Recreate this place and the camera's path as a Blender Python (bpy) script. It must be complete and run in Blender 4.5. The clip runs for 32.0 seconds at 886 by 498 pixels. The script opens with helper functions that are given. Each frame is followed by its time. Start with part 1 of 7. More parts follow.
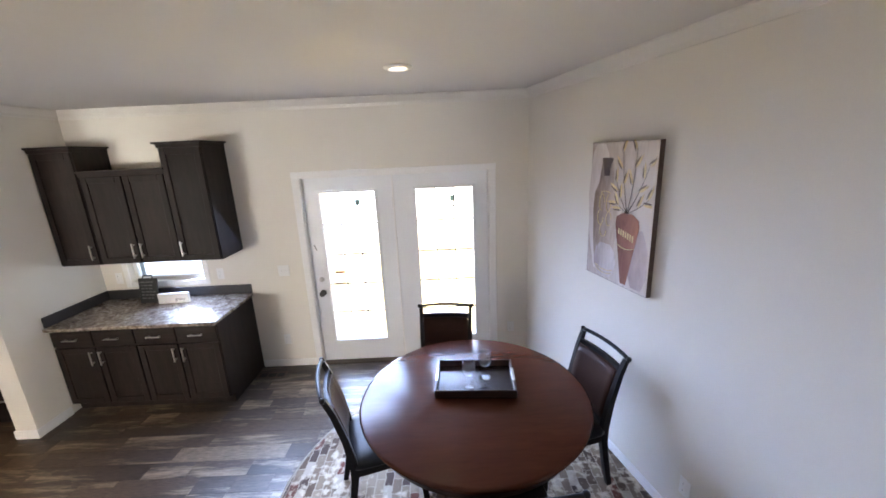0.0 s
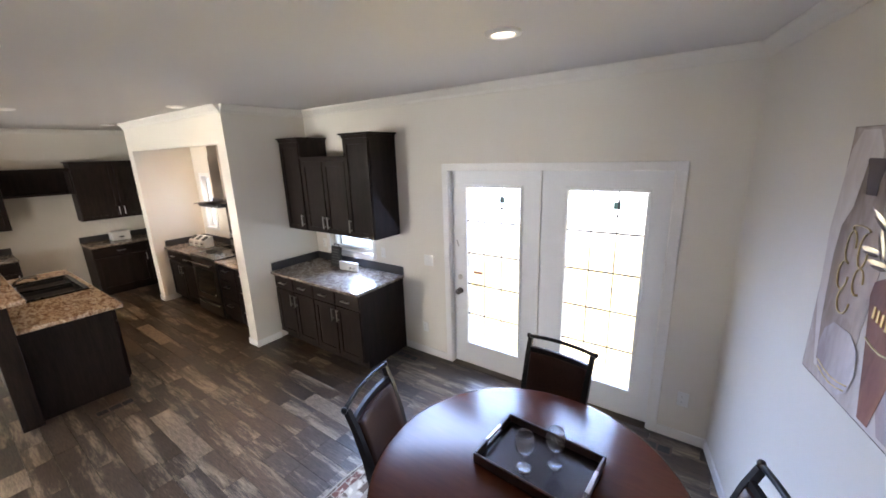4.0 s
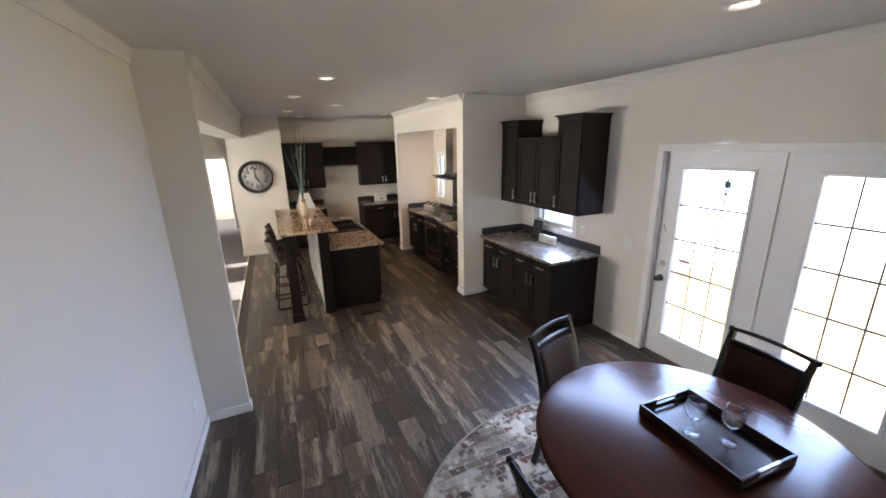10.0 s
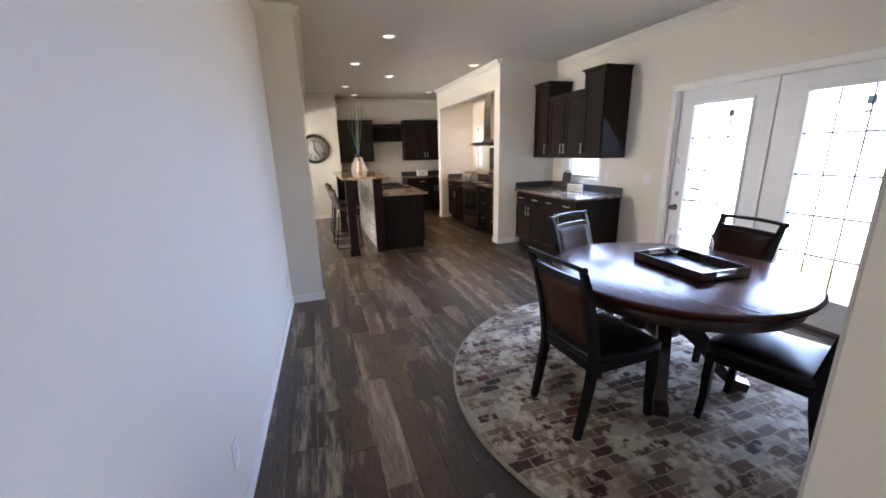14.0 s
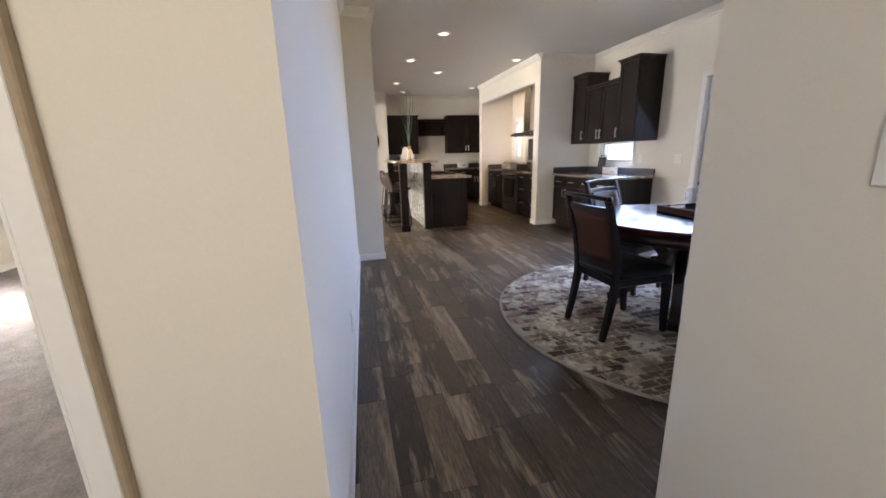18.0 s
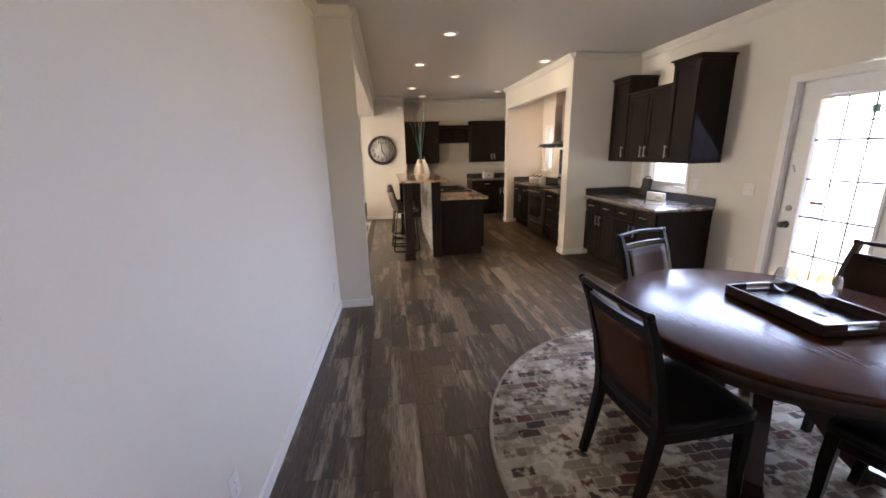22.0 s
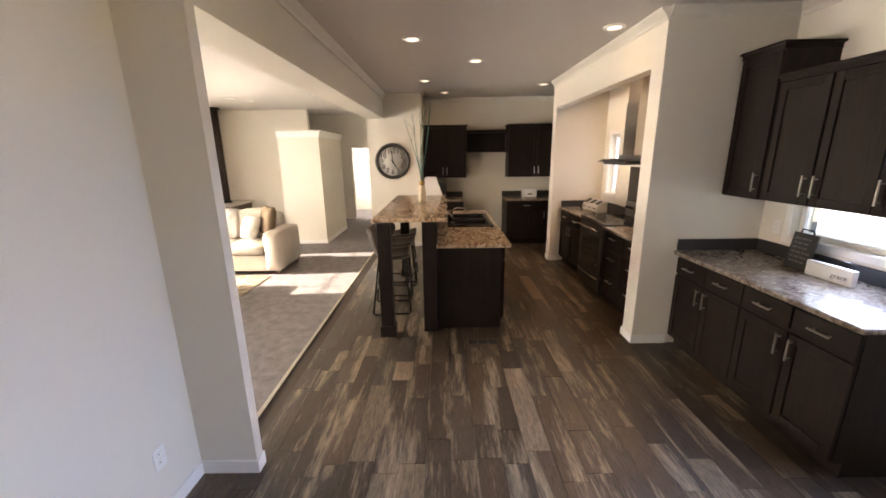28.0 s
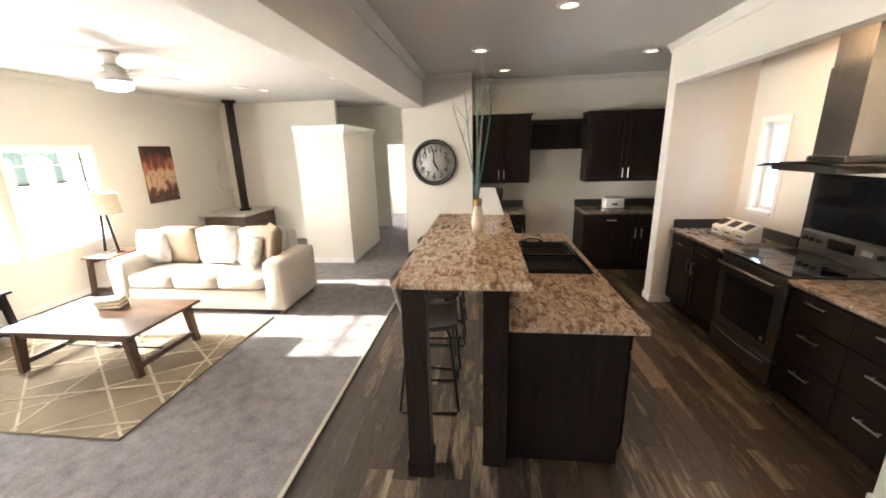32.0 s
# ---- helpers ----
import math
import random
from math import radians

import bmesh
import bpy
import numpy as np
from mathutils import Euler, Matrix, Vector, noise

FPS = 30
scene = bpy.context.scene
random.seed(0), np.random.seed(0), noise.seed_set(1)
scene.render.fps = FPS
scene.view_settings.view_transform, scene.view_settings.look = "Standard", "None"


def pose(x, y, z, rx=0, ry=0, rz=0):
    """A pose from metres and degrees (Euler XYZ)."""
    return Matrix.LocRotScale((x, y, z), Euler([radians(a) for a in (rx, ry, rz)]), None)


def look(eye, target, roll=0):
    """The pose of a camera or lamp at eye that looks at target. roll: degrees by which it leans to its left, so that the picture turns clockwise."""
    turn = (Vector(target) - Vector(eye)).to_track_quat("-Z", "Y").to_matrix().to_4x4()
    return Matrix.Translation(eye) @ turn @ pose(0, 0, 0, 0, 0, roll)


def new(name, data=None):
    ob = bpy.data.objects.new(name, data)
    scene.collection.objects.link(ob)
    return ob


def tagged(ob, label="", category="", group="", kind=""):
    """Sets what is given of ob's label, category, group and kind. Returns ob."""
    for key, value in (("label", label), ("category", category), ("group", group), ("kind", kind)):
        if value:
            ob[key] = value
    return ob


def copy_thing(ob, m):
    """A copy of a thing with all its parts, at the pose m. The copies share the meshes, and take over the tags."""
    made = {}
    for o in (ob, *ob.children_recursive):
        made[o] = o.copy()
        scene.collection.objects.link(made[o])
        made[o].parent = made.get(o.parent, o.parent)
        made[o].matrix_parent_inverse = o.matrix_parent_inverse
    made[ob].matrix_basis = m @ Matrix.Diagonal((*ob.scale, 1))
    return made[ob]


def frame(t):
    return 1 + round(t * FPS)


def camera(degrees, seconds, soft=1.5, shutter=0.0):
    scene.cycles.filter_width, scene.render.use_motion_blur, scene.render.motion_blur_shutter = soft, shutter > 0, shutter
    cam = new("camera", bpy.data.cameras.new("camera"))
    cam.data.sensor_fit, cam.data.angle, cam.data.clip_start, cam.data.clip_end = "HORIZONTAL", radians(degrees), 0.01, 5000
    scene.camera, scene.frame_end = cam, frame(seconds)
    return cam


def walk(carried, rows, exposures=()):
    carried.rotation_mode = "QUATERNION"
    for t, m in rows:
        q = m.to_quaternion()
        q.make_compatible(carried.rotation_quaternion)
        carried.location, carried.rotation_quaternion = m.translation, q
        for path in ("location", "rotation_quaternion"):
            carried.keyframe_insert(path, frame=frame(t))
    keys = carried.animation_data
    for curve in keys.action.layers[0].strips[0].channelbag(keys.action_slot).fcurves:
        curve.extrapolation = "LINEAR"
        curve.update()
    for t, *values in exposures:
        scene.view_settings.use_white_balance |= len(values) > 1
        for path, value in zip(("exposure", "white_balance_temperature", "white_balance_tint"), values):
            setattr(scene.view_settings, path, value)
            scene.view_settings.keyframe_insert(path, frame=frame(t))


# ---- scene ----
cam = camera(99.3, 32.0, soft=1.7)
ROWS = [
    (0.0, 0.589, -0.310, 2.287, 0.06, -14.57, -2.68),
    (0.5, 0.697, -0.229, 2.288, 4.33, -14.46, -2.62),
    (1.0, 0.831, -0.167, 2.280, 9.19, -14.50, -2.54),
    (1.5, 0.949, -0.106, 2.269, 13.56, -14.32, -2.35),
    (2.0, 1.061, 0.001, 2.261, 18.42, -14.29, -2.17),
    (2.5, 1.153, 0.119, 2.250, 22.63, -14.38, -2.16),
    (3.0, 1.211, 0.255, 2.262, 27.39, -14.42, -2.07),
    (3.5, 1.264, 0.360, 2.252, 31.66, -14.31, -1.92),
    (5.5, 1.323, 0.699, 2.260, 48.63, -14.92, -1.64),
    (6.0, 1.218, 0.760, 2.243, 52.93, -15.04, -1.50),
    (6.5, 1.163, 0.766, 2.219, 56.69, -15.01, -1.31),
    (7.0, 1.127, 0.722, 2.211, 60.92, -15.06, -1.12),
    (7.5, 1.121, 0.613, 2.211, 62.78, -15.12, -1.09),
    (8.0, 1.158, 0.494, 2.202, 63.32, -15.10, -1.03),
    (8.5, 1.206, 0.392, 2.249, 63.96, -15.70, -1.37),
    (9.0, 1.324, 0.282, 2.235, 64.62, -15.56, -1.26),
    (9.5, 1.482, 0.195, 2.218, 65.39, -15.48, -1.26),
    (10.0, 1.645, 0.122, 2.190, 66.10, -15.49, -1.35),
    (10.5, 1.756, 0.071, 2.139, 66.76, -15.46, -1.36),
    (11.0, 1.892, 0.057, 2.079, 67.57, -15.51, -1.47),
    (11.5, 2.020, 0.071, 2.004, 68.28, -15.35, -1.39),
    (12.0, 2.117, 0.070, 1.890, 69.04, -15.19, -1.49),
    (12.5, 2.203, -0.020, 1.790, 69.43, -15.05, -1.37),
    (13.0, 2.276, -0.124, 1.673, 70.18, -14.87, -1.40),
    (13.5, 2.368, -0.217, 1.596, 70.83, -14.78, -1.45),
    (14.0, 2.449, -0.288, 1.528, 71.44, -14.64, -1.43),
    (14.5, 2.504, -0.323, 1.462, 71.97, -14.50, -1.38),
    (16.5, 2.845, -0.478, 1.282, 74.44, -14.14, -1.32),
    (17.0, 2.968, -0.585, 1.271, 75.20, -14.12, -1.43),
    (17.5, 3.041, -0.645, 1.265, 75.78, -14.08, -1.44),
    (18.0, 3.064, -0.657, 1.264, 76.56, -14.05, -1.47),
    (18.5, 3.055, -0.650, 1.273, 77.23, -14.09, -1.48),
    (19.0, 3.000, -0.607, 1.293, 77.94, -14.13, -1.53),
    (19.5, 2.912, -0.532, 1.312, 78.54, -14.15, -1.42),
    (20.0, 2.789, -0.425, 1.348, 79.27, -14.21, -1.39),
    (20.5, 2.664, -0.345, 1.391, 79.91, -14.28, -1.39),
    (21.0, 2.511, -0.240, 1.432, 80.54, -14.35, -1.41),
    (21.5, 2.374, -0.161, 1.491, 81.30, -14.40, -1.35),
    (22.0, 2.222, -0.045, 1.567, 82.20, -14.43, -1.36),
    (22.5, 2.088, 0.103, 1.621, 83.01, -14.45, -1.38),
    (23.0, 1.966, 0.281, 1.683, 84.11, -14.45, -1.39),
    (23.5, 1.862, 0.381, 1.722, 84.92, -14.45, -1.34),
    (24.0, 1.723, 0.450, 1.744, 85.62, -14.39, -1.14),
    (24.5, 1.546, 0.485, 1.781, 86.31, -14.38, -0.97),
    (25.0, 1.392, 0.514, 1.801, 86.81, -14.37, -0.92),
    (25.5, 1.183, 0.620, 1.783, 87.81, -14.14, -0.98),
    (27.5, 0.362, 0.735, 1.736, 89.40, -13.86, -0.62),
    (28.0, 0.187, 0.778, 1.750, 90.20, -14.10, -0.80),
    (28.5, -0.044, 0.814, 1.758, 90.96, -14.34, -1.05),
    (29.0, -0.234, 0.855, 1.781, 92.13, -14.43, -1.39),
    (29.5, -0.470, 0.821, 1.803, 92.94, -14.57, -1.52),
    (30.0, -0.683, 0.744, 1.815, 93.59, -14.69, -1.50),
    (30.5, -0.880, 0.697, 1.830, 94.32, -14.79, -1.54),
    (31.0, -1.079, 0.667, 1.808, 95.11, -14.66, -1.52),
    (31.5, -1.297, 0.639, 1.801, 95.86, -14.74, -1.57),
    (32.0, -1.489, 0.576, 1.828, 96.63, -14.88, -1.49),
]
EXPOSURES = [(0.0, 3.0, 6600, 13), (3.0, 2.85, 6500, 12), (6.0, 2.90, 6300, 13), (9.0, 2.49, 6500, 12), (12.0, 2.59, 6500, 13), (14.0, 2.69, 6500, 13), (16.5, 2.71, 6500, 13), (18.0, 2.79, 6550, 13), (19.0, 2.74, 6600, 13), (20.0, 2.69, 6900, 15), (21.0, 2.59, 7200, 15), (22.0, 2.49, 7500, 17), (24.0, 2.39, 8000, 18), (25.5, 2.44, 8000, 18), (28.0, 2.64, 7600, 16), (32.0, 2.84, 6500, 11)]

walk(cam, [(t, pose(x, y, z, 0, 0, yaw) @ pose(0, 0, 0, 90 + pitch, 0, 0) @ pose(0, 0, 0, 0, 0, roll)) for t, x, y, z, yaw, pitch, roll in ROWS],
     EXPOSURES)

# ---- light ----
world = bpy.data.worlds.new("world")
scene.world = world
world.use_nodes = True
wn, wl = world.node_tree.nodes, world.node_tree.links
sky = wn.new("ShaderNodeTexSky")
sky.sky_type = "NISHITA"
sky.sun_disc = False
SUN_EL, SUN_AZ = 23.0, 176.0  # degrees; azimuth clockwise from +y
sky.sun_elevation, sky.sun_rotation = radians(SUN_EL), radians(SUN_AZ)
wl.new(sky.outputs[0], wn["Background"].inputs[0])
wn["Background"].inputs[1].default_value = 0.05

sun = new("sun", bpy.data.lights.new("sun", "SUN"))
sun.data.energy, sun.data.angle, sun.data.color = 5.0, radians(0.6), (1.0, 0.95, 0.87)
sa, se = radians(SUN_AZ), radians(SUN_EL)
sun_from = Vector((math.sin(sa) * math.cos(se), math.cos(sa) * math.cos(se), math.sin(se)))
sun.matrix_world = look(sun_from * 30, (0, 0, 0))


def window_light(name, x, y, z, w, h, watts, facing, colour=(0.86, 0.93, 1.0), spread=180):
    """Sky light in a window's opening: an area lamp just outside the panes, shining inwards. Also makes the added fill
    lamps.
    """
    lamp = bpy.data.lights.new(name, "AREA")
    lamp.shape, lamp.size, lamp.size_y, lamp.energy, lamp.color = "RECTANGLE", w, h, watts, colour
    lamp.spread = radians(spread)
    ob = new(name, lamp)
    ob.matrix_world = look((x, y, z), (x + facing[0], y + facing[1], z + facing[2]))
    return ob


def can_light(x, y, z, watts=2.6, colour=(1.0, 0.70, 0.40)):
    lamp = bpy.data.lights.new("can_lamp", "AREA")
    lamp.shape, lamp.size, lamp.energy, lamp.color = "DISK", 0.13, watts, colour
    lamp.spread = radians(150)
    ob = new("can_lamp", lamp)
    ob.matrix_world = look((x, y, z), (x, y, z - 1))
    return ob


# ---- small helpers ----
def B(bm, x0, y0, z0, x1, y1, z1, bevel=0.0, seg=1):
    """A box from corner to corner, its edges rounded by bevel."""
    x0, x1 = min(x0, x1), max(x0, x1)
    y0, y1 = min(y0, y1), max(y0, y1)
    z0, z1 = min(z0, z1), max(z0, z1)
    v = [bm.verts.new(p) for p in ((x0, y0, z0), (x1, y0, z0), (x1, y1, z0), (x0, y1, z0), (x0, y0, z1), (x1, y0, z1), (x1, y1, z1), (x0, y1, z1))]
    fs = [bm.faces.new([v[i] for i in q]) for q in ((3, 2, 1, 0), (4, 5, 6, 7), (0, 1, 5, 4), (1, 2, 6, 5), (2, 3, 7, 6), (3, 0, 4, 7))]
    if bevel > 0:
        es = list({e for f in fs for e in f.edges})
        bmesh.ops.bevel(bm, geom=es, offset=bevel, segments=seg, affect="EDGES", profile=0.6)
    return v


def rod(bm, p0, p1, r0, r1=None, n=10, cap=True):
    """A round bar from p0 to p1."""
    r1 = r0 if r1 is None else r1
    p0, p1 = Vector(p0), Vector(p1)
    q = (p1 - p0).to_track_quat("Z", "Y")
    rings = []
    for p, r in ((p0, r0), (p1, r1)):
        rings.append([bm.verts.new(p + q @ Vector((r * math.cos(2 * math.pi * i / n), r * math.sin(2 * math.pi * i / n), 0))) for i in range(n)])
    for i in range(n):
        j = (i + 1) % n
        f = bm.faces.new((rings[0][i], rings[0][j], rings[1][j], rings[1][i]))
        f.smooth = True
    if cap:
        bm.faces.new(rings[0][::-1])
        bm.faces.new(rings[1])


def tube(bm, pts, r, n=8, closed=False):
    """A round bar along a line of points; r may be a list."""
    pts = [Vector(p) for p in pts]
    rs = r if isinstance(r, (list, tuple)) else [r] * len(pts)
    rings = []
    for i, p in enumerate(pts):
        a, b = pts[max(i - 1, 0)], pts[min(i + 1, len(pts) - 1)]
        if closed:
            a, b = pts[i - 1], pts[(i + 1) % len(pts)]
        q = (b - a).to_track_quat("Z", "Y")
        rings.append([bm.verts.new(p + q @ Vector((rs[i] * math.cos(2 * math.pi * k / n), rs[i] * math.sin(2 * math.pi * k / n), 0))) for k in range(n)])
    m = len(rings)
    for i in range(m if closed else m - 1):
        A, C = rings[i], rings[(i + 1) % m]
        for k in range(n):
            f = bm.faces.new((A[k], A[(k + 1) % n], C[(k + 1) % n], C[k]))
            f.smooth = True
    if not closed:
        bm.faces.new(rings[0][::-1])
        bm.faces.new(rings[-1])


def strip(bm, pts, w, h, up=(0, 0, 1)):
    """A bar of rectangular section (w across, h along up) through a line of points; w and h may be lists."""
    pts, up = [Vector(p) for p in pts], Vector(up)
    ws = w if isinstance(w, (list, tuple)) else [w] * len(pts)
    hs = h if isinstance(h, (list, tuple)) else [h] * len(pts)
    rings = []
    for i, p in enumerate(pts):
        d = (pts[min(i + 1, len(pts) - 1)] - pts[max(i - 1, 0)]).normalized()
        side = d.cross(up).normalized()
        top = side.cross(d).normalized()
        rings.append([bm.verts.new(p + side * (sx * ws[i] / 2) + top * (sz * hs[i] / 2)) for sx, sz in ((-1, -1), (1, -1), (1, 1), (-1, 1))])
    for A, C in zip(rings, rings[1:]):
        for k in range(4):
            bm.faces.new((A[k], A[(k + 1) % 4], C[(k + 1) % 4], C[k]))
    bm.faces.new(rings[0][::-1])
    bm.faces.new(rings[-1])
    bmesh.ops.recalc_face_normals(bm, faces=bm.faces)


def lathe(bm, prof, n=32, c=(0, 0, 0)):
    """A turned shape from (radius, height) pairs; radius 0 closes it."""
    rings = []
    for r, z in prof:
        if r <= 1e-6:
            rings.append([bm.verts.new((c[0], c[1], c[2] + z))])
        else:
            rings.append([bm.verts.new((c[0] + r * math.cos(2 * math.pi * i / n), c[1] + r * math.sin(2 * math.pi * i / n), c[2] + z)) for i in range(n)])
    for A, C in zip(rings, rings[1:]):
        for i in range(n):
            j = (i + 1) % n
            if len(A) == 1 and len(C) == 1:
                continue
            if len(A) == 1:
                f = bm.faces.new((A[0], C[j], C[i]))
            elif len(C) == 1:
                f = bm.faces.new((A[i], A[j], C[0]))
            else:
                f = bm.faces.new((A[i], A[j], C[j], C[i]))
            f.smooth = True
    bmesh.ops.recalc_face_normals(bm, faces=bm.faces)


def cushion(bm, x0, y0, z0, x1, y1, z1, puff=0.03, n=8):
    """A soft block: a box whose faces swell and whose corners are round."""
    cx, cy, cz = (x0 + x1) / 2, (y0 + y1) / 2, (z0 + z1) / 2
    hx, hy, hz = abs(x1 - x0) / 2, abs(y1 - y0) / 2, abs(z1 - z0) / 2
    grid = {}

    def vert(i, j, k):
        key = (i, j, k)
        if key not in grid:
            a, b, c = 2 * i / n - 1, 2 * j / n - 1, 2 * k / n - 1
            r = min(0.045, hx * 0.6, hy * 0.6, hz * 0.6)
            p = Vector((a * hx, b * hy, c * hz))
            core = Vector((max(-hx + r, min(hx - r, p.x)), max(-hy + r, min(hy - r, p.y)), max(-hz + r, min(hz - r, p.z))))
            d = p - core
            if d.length > 1e-6:
                p = core + d.normalized() * r
            s = (1 - a * a * 0.9) * (1 - b * b * 0.9) * (1 - c * c * 0.9)
            big = max((abs(a), 0), (abs(b), 1), (abs(c), 2))[1]
            if abs((a, b, c)[big]) > 0.99:
                others = [q for q in range(3) if q != big]
                w = (1 - (a, b, c)[others[0]] ** 2) * (1 - (a, b, c)[others[1]] ** 2)
                p[big] += puff * w * (1 if (a, b, c)[big] > 0 else -1)
            grid[key] = bm.verts.new((cx + p.x, cy + p.y, cz + p.z))
        return grid[key]

    for u in range(n):
        for v in range(n):
            for q in (((u, v, 0), (u, v + 1, 0), (u + 1, v + 1, 0), (u + 1, v, 0)), ((u, v, n), (u + 1, v, n), (u + 1, v + 1, n), (u, v + 1, n)),
                      ((u, 0, v), (u + 1, 0, v), (u + 1, 0, v + 1), (u, 0, v + 1)), ((u, n, v), (u, n, v + 1), (u + 1, n, v + 1), (u + 1, n, v)),
                      ((0, u, v), (0, u, v + 1), (0, u + 1, v + 1), (0, u + 1, v)), ((n, u, v), (n, u + 1, v), (n, u + 1, v + 1), (n, u, v + 1))):
                f = bm.faces.new([vert(*w) for w in q])
                f.smooth = True


def mesh_of(name, bm, material):
    me = bpy.data.meshes.new(name)
    bm.to_mesh(me)
    bm.free()
    me.materials.append(material)
    return me


def part(name, bm, material, parent=None, label=""):
    ob = new(name, mesh_of(name, bm, material))
    if parent:
        ob.parent = parent
    return tagged(ob, label=label)


def thing(name, m, label, category, group=""):
    ob = new(name)
    ob.empty_display_size = 0.1
    ob.matrix_world = m
    return tagged(ob, label=label, category=category, group=group)


def single(name, bm, material, label, category, group="", m=None):
    """A thing that is one mesh."""
    ob = new(name, mesh_of(name, bm, material))
    if m:
        ob.matrix_world = m
    return tagged(ob, label=label, category=category, group=group)


def setting(name, bm, material, label, category):
    return tagged(new(name, mesh_of(name, bm, material)), label=label, category=category, kind="structure")


def box(*a, **k):
    bm = bmesh.new()
    B(bm, *a, **k)
    return bm


def words(text, size, depth=0.0015, spin=None):
    """A bmesh of raised letters in Blender's own font, centred, in the xz plane, facing -y."""
    cu = bpy.data.curves.new("letters", "FONT")
    cu.body, cu.size, cu.extrude, cu.align_x, cu.align_y, cu.resolution_u = text, size, depth, "CENTER", "CENTER", 3
    ob = bpy.data.objects.new("letters", cu)
    scene.collection.objects.link(ob)
    me = ob.evaluated_get(bpy.context.evaluated_depsgraph_get()).to_mesh()
    bm = bmesh.new()
    bm.from_mesh(me)
    bpy.data.objects.remove(ob)
    bpy.data.curves.remove(cu)
    bmesh.ops.transform(bm, matrix=pose(0, 0, 0, 90), verts=bm.verts)
    return bm


# ---- materials ----
def mat(name, colour, rough=0.5, metal=0.0, bump=0.0, scale=40.0, vary=0.08, stretch=(1, 1, 1), coat=0.0, big=1.5, colour2=None, spec=0.5, object_vary=0.0):
    """Paint, cloth, wood or metal: a base colour that varies at two scales, with fine relief."""
    m = bpy.data.materials.new(name)
    m.use_nodes = True
    nt = m.node_tree
    b = nt.nodes["Principled BSDF"]
    b.inputs["Roughness"].default_value, b.inputs["Metallic"].default_value = rough, metal
    b.inputs["Coat Weight"].default_value = coat
    b.inputs["Coat Roughness"].default_value = 0.12
    b.inputs["Specular IOR Level"].default_value = spec
    tc = nt.nodes.new("ShaderNodeTexCoord")
    mp = nt.nodes.new("ShaderNodeMapping")
    mp.inputs["Scale"].default_value = stretch
    nt.links.new(tc.outputs["Object"], mp.inputs[0])
    fine, wide = nt.nodes.new("ShaderNodeTexNoise"), nt.nodes.new("ShaderNodeTexNoise")
    fine.inputs["Scale"].default_value, wide.inputs["Scale"].default_value = scale, big
    fine.inputs["Detail"].default_value, wide.inputs["Detail"].default_value = 5, 3
    nt.links.new(mp.outputs[0], fine.inputs[0])
    nt.links.new(mp.outputs[0], wide.inputs[0])
    add = nt.nodes.new("ShaderNodeMath")
    add.operation = "ADD"
    nt.links.new(fine.outputs[0], add.inputs[0])
    nt.links.new(wide.outputs[0], add.inputs[1])
    ramp = nt.nodes.new("ShaderNodeMapRange")
    ramp.inputs[1].default_value, ramp.inputs[2].default_value = 0.65, 1.35
    nt.links.new(add.outputs[0], ramp.inputs[0])
    mix = nt.nodes.new("ShaderNodeMix")
    mix.data_type = "RGBA"
    c2 = colour2 or [c * (1 - 2 * vary) for c in colour]
    mix.inputs["A"].default_value = (*[c * (1 + vary) for c in colour], 1)
    mix.inputs["B"].default_value = (*c2, 1)
    nt.links.new(ramp.outputs[0], mix.inputs[0])
    out = mix.outputs["Result"]
    if object_vary:
        info, hsv = nt.nodes.new("ShaderNodeObjectInfo"), nt.nodes.new("ShaderNodeHueSaturation")
        mr = nt.nodes.new("ShaderNodeMapRange")
        mr.inputs[3].default_value, mr.inputs[4].default_value = 1 - object_vary, 1 + object_vary
        nt.links.new(info.outputs["Random"], mr.inputs[0])
        nt.links.new(mr.outputs[0], hsv.inputs["Value"])
        nt.links.new(out, hsv.inputs["Color"])
        out = hsv.outputs[0]
    nt.links.new(out, b.inputs["Base Color"])
    if bump:
        bp = nt.nodes.new("ShaderNodeBump")
        bp.inputs["Strength"].default_value, bp.inputs["Distance"].default_value = bump, 0.004
        nt.links.new(fine.outputs[0], bp.inputs["Height"])
        nt.links.new(bp.outputs[0], b.inputs["Normal"])
    return m


def glass_mat(name, colour=(1, 1, 1), rough=0.0, ior=1.45):
    m = bpy.data.materials.new(name)
    m.use_nodes = True
    b = m.node_tree.nodes["Principled BSDF"]
    b.inputs["Base Color"].default_value = (*colour, 1)
    b.inputs["Transmission Weight"].default_value, b.inputs["Roughness"].default_value, b.inputs["IOR"].default_value = 1.0, rough, ior
    return m


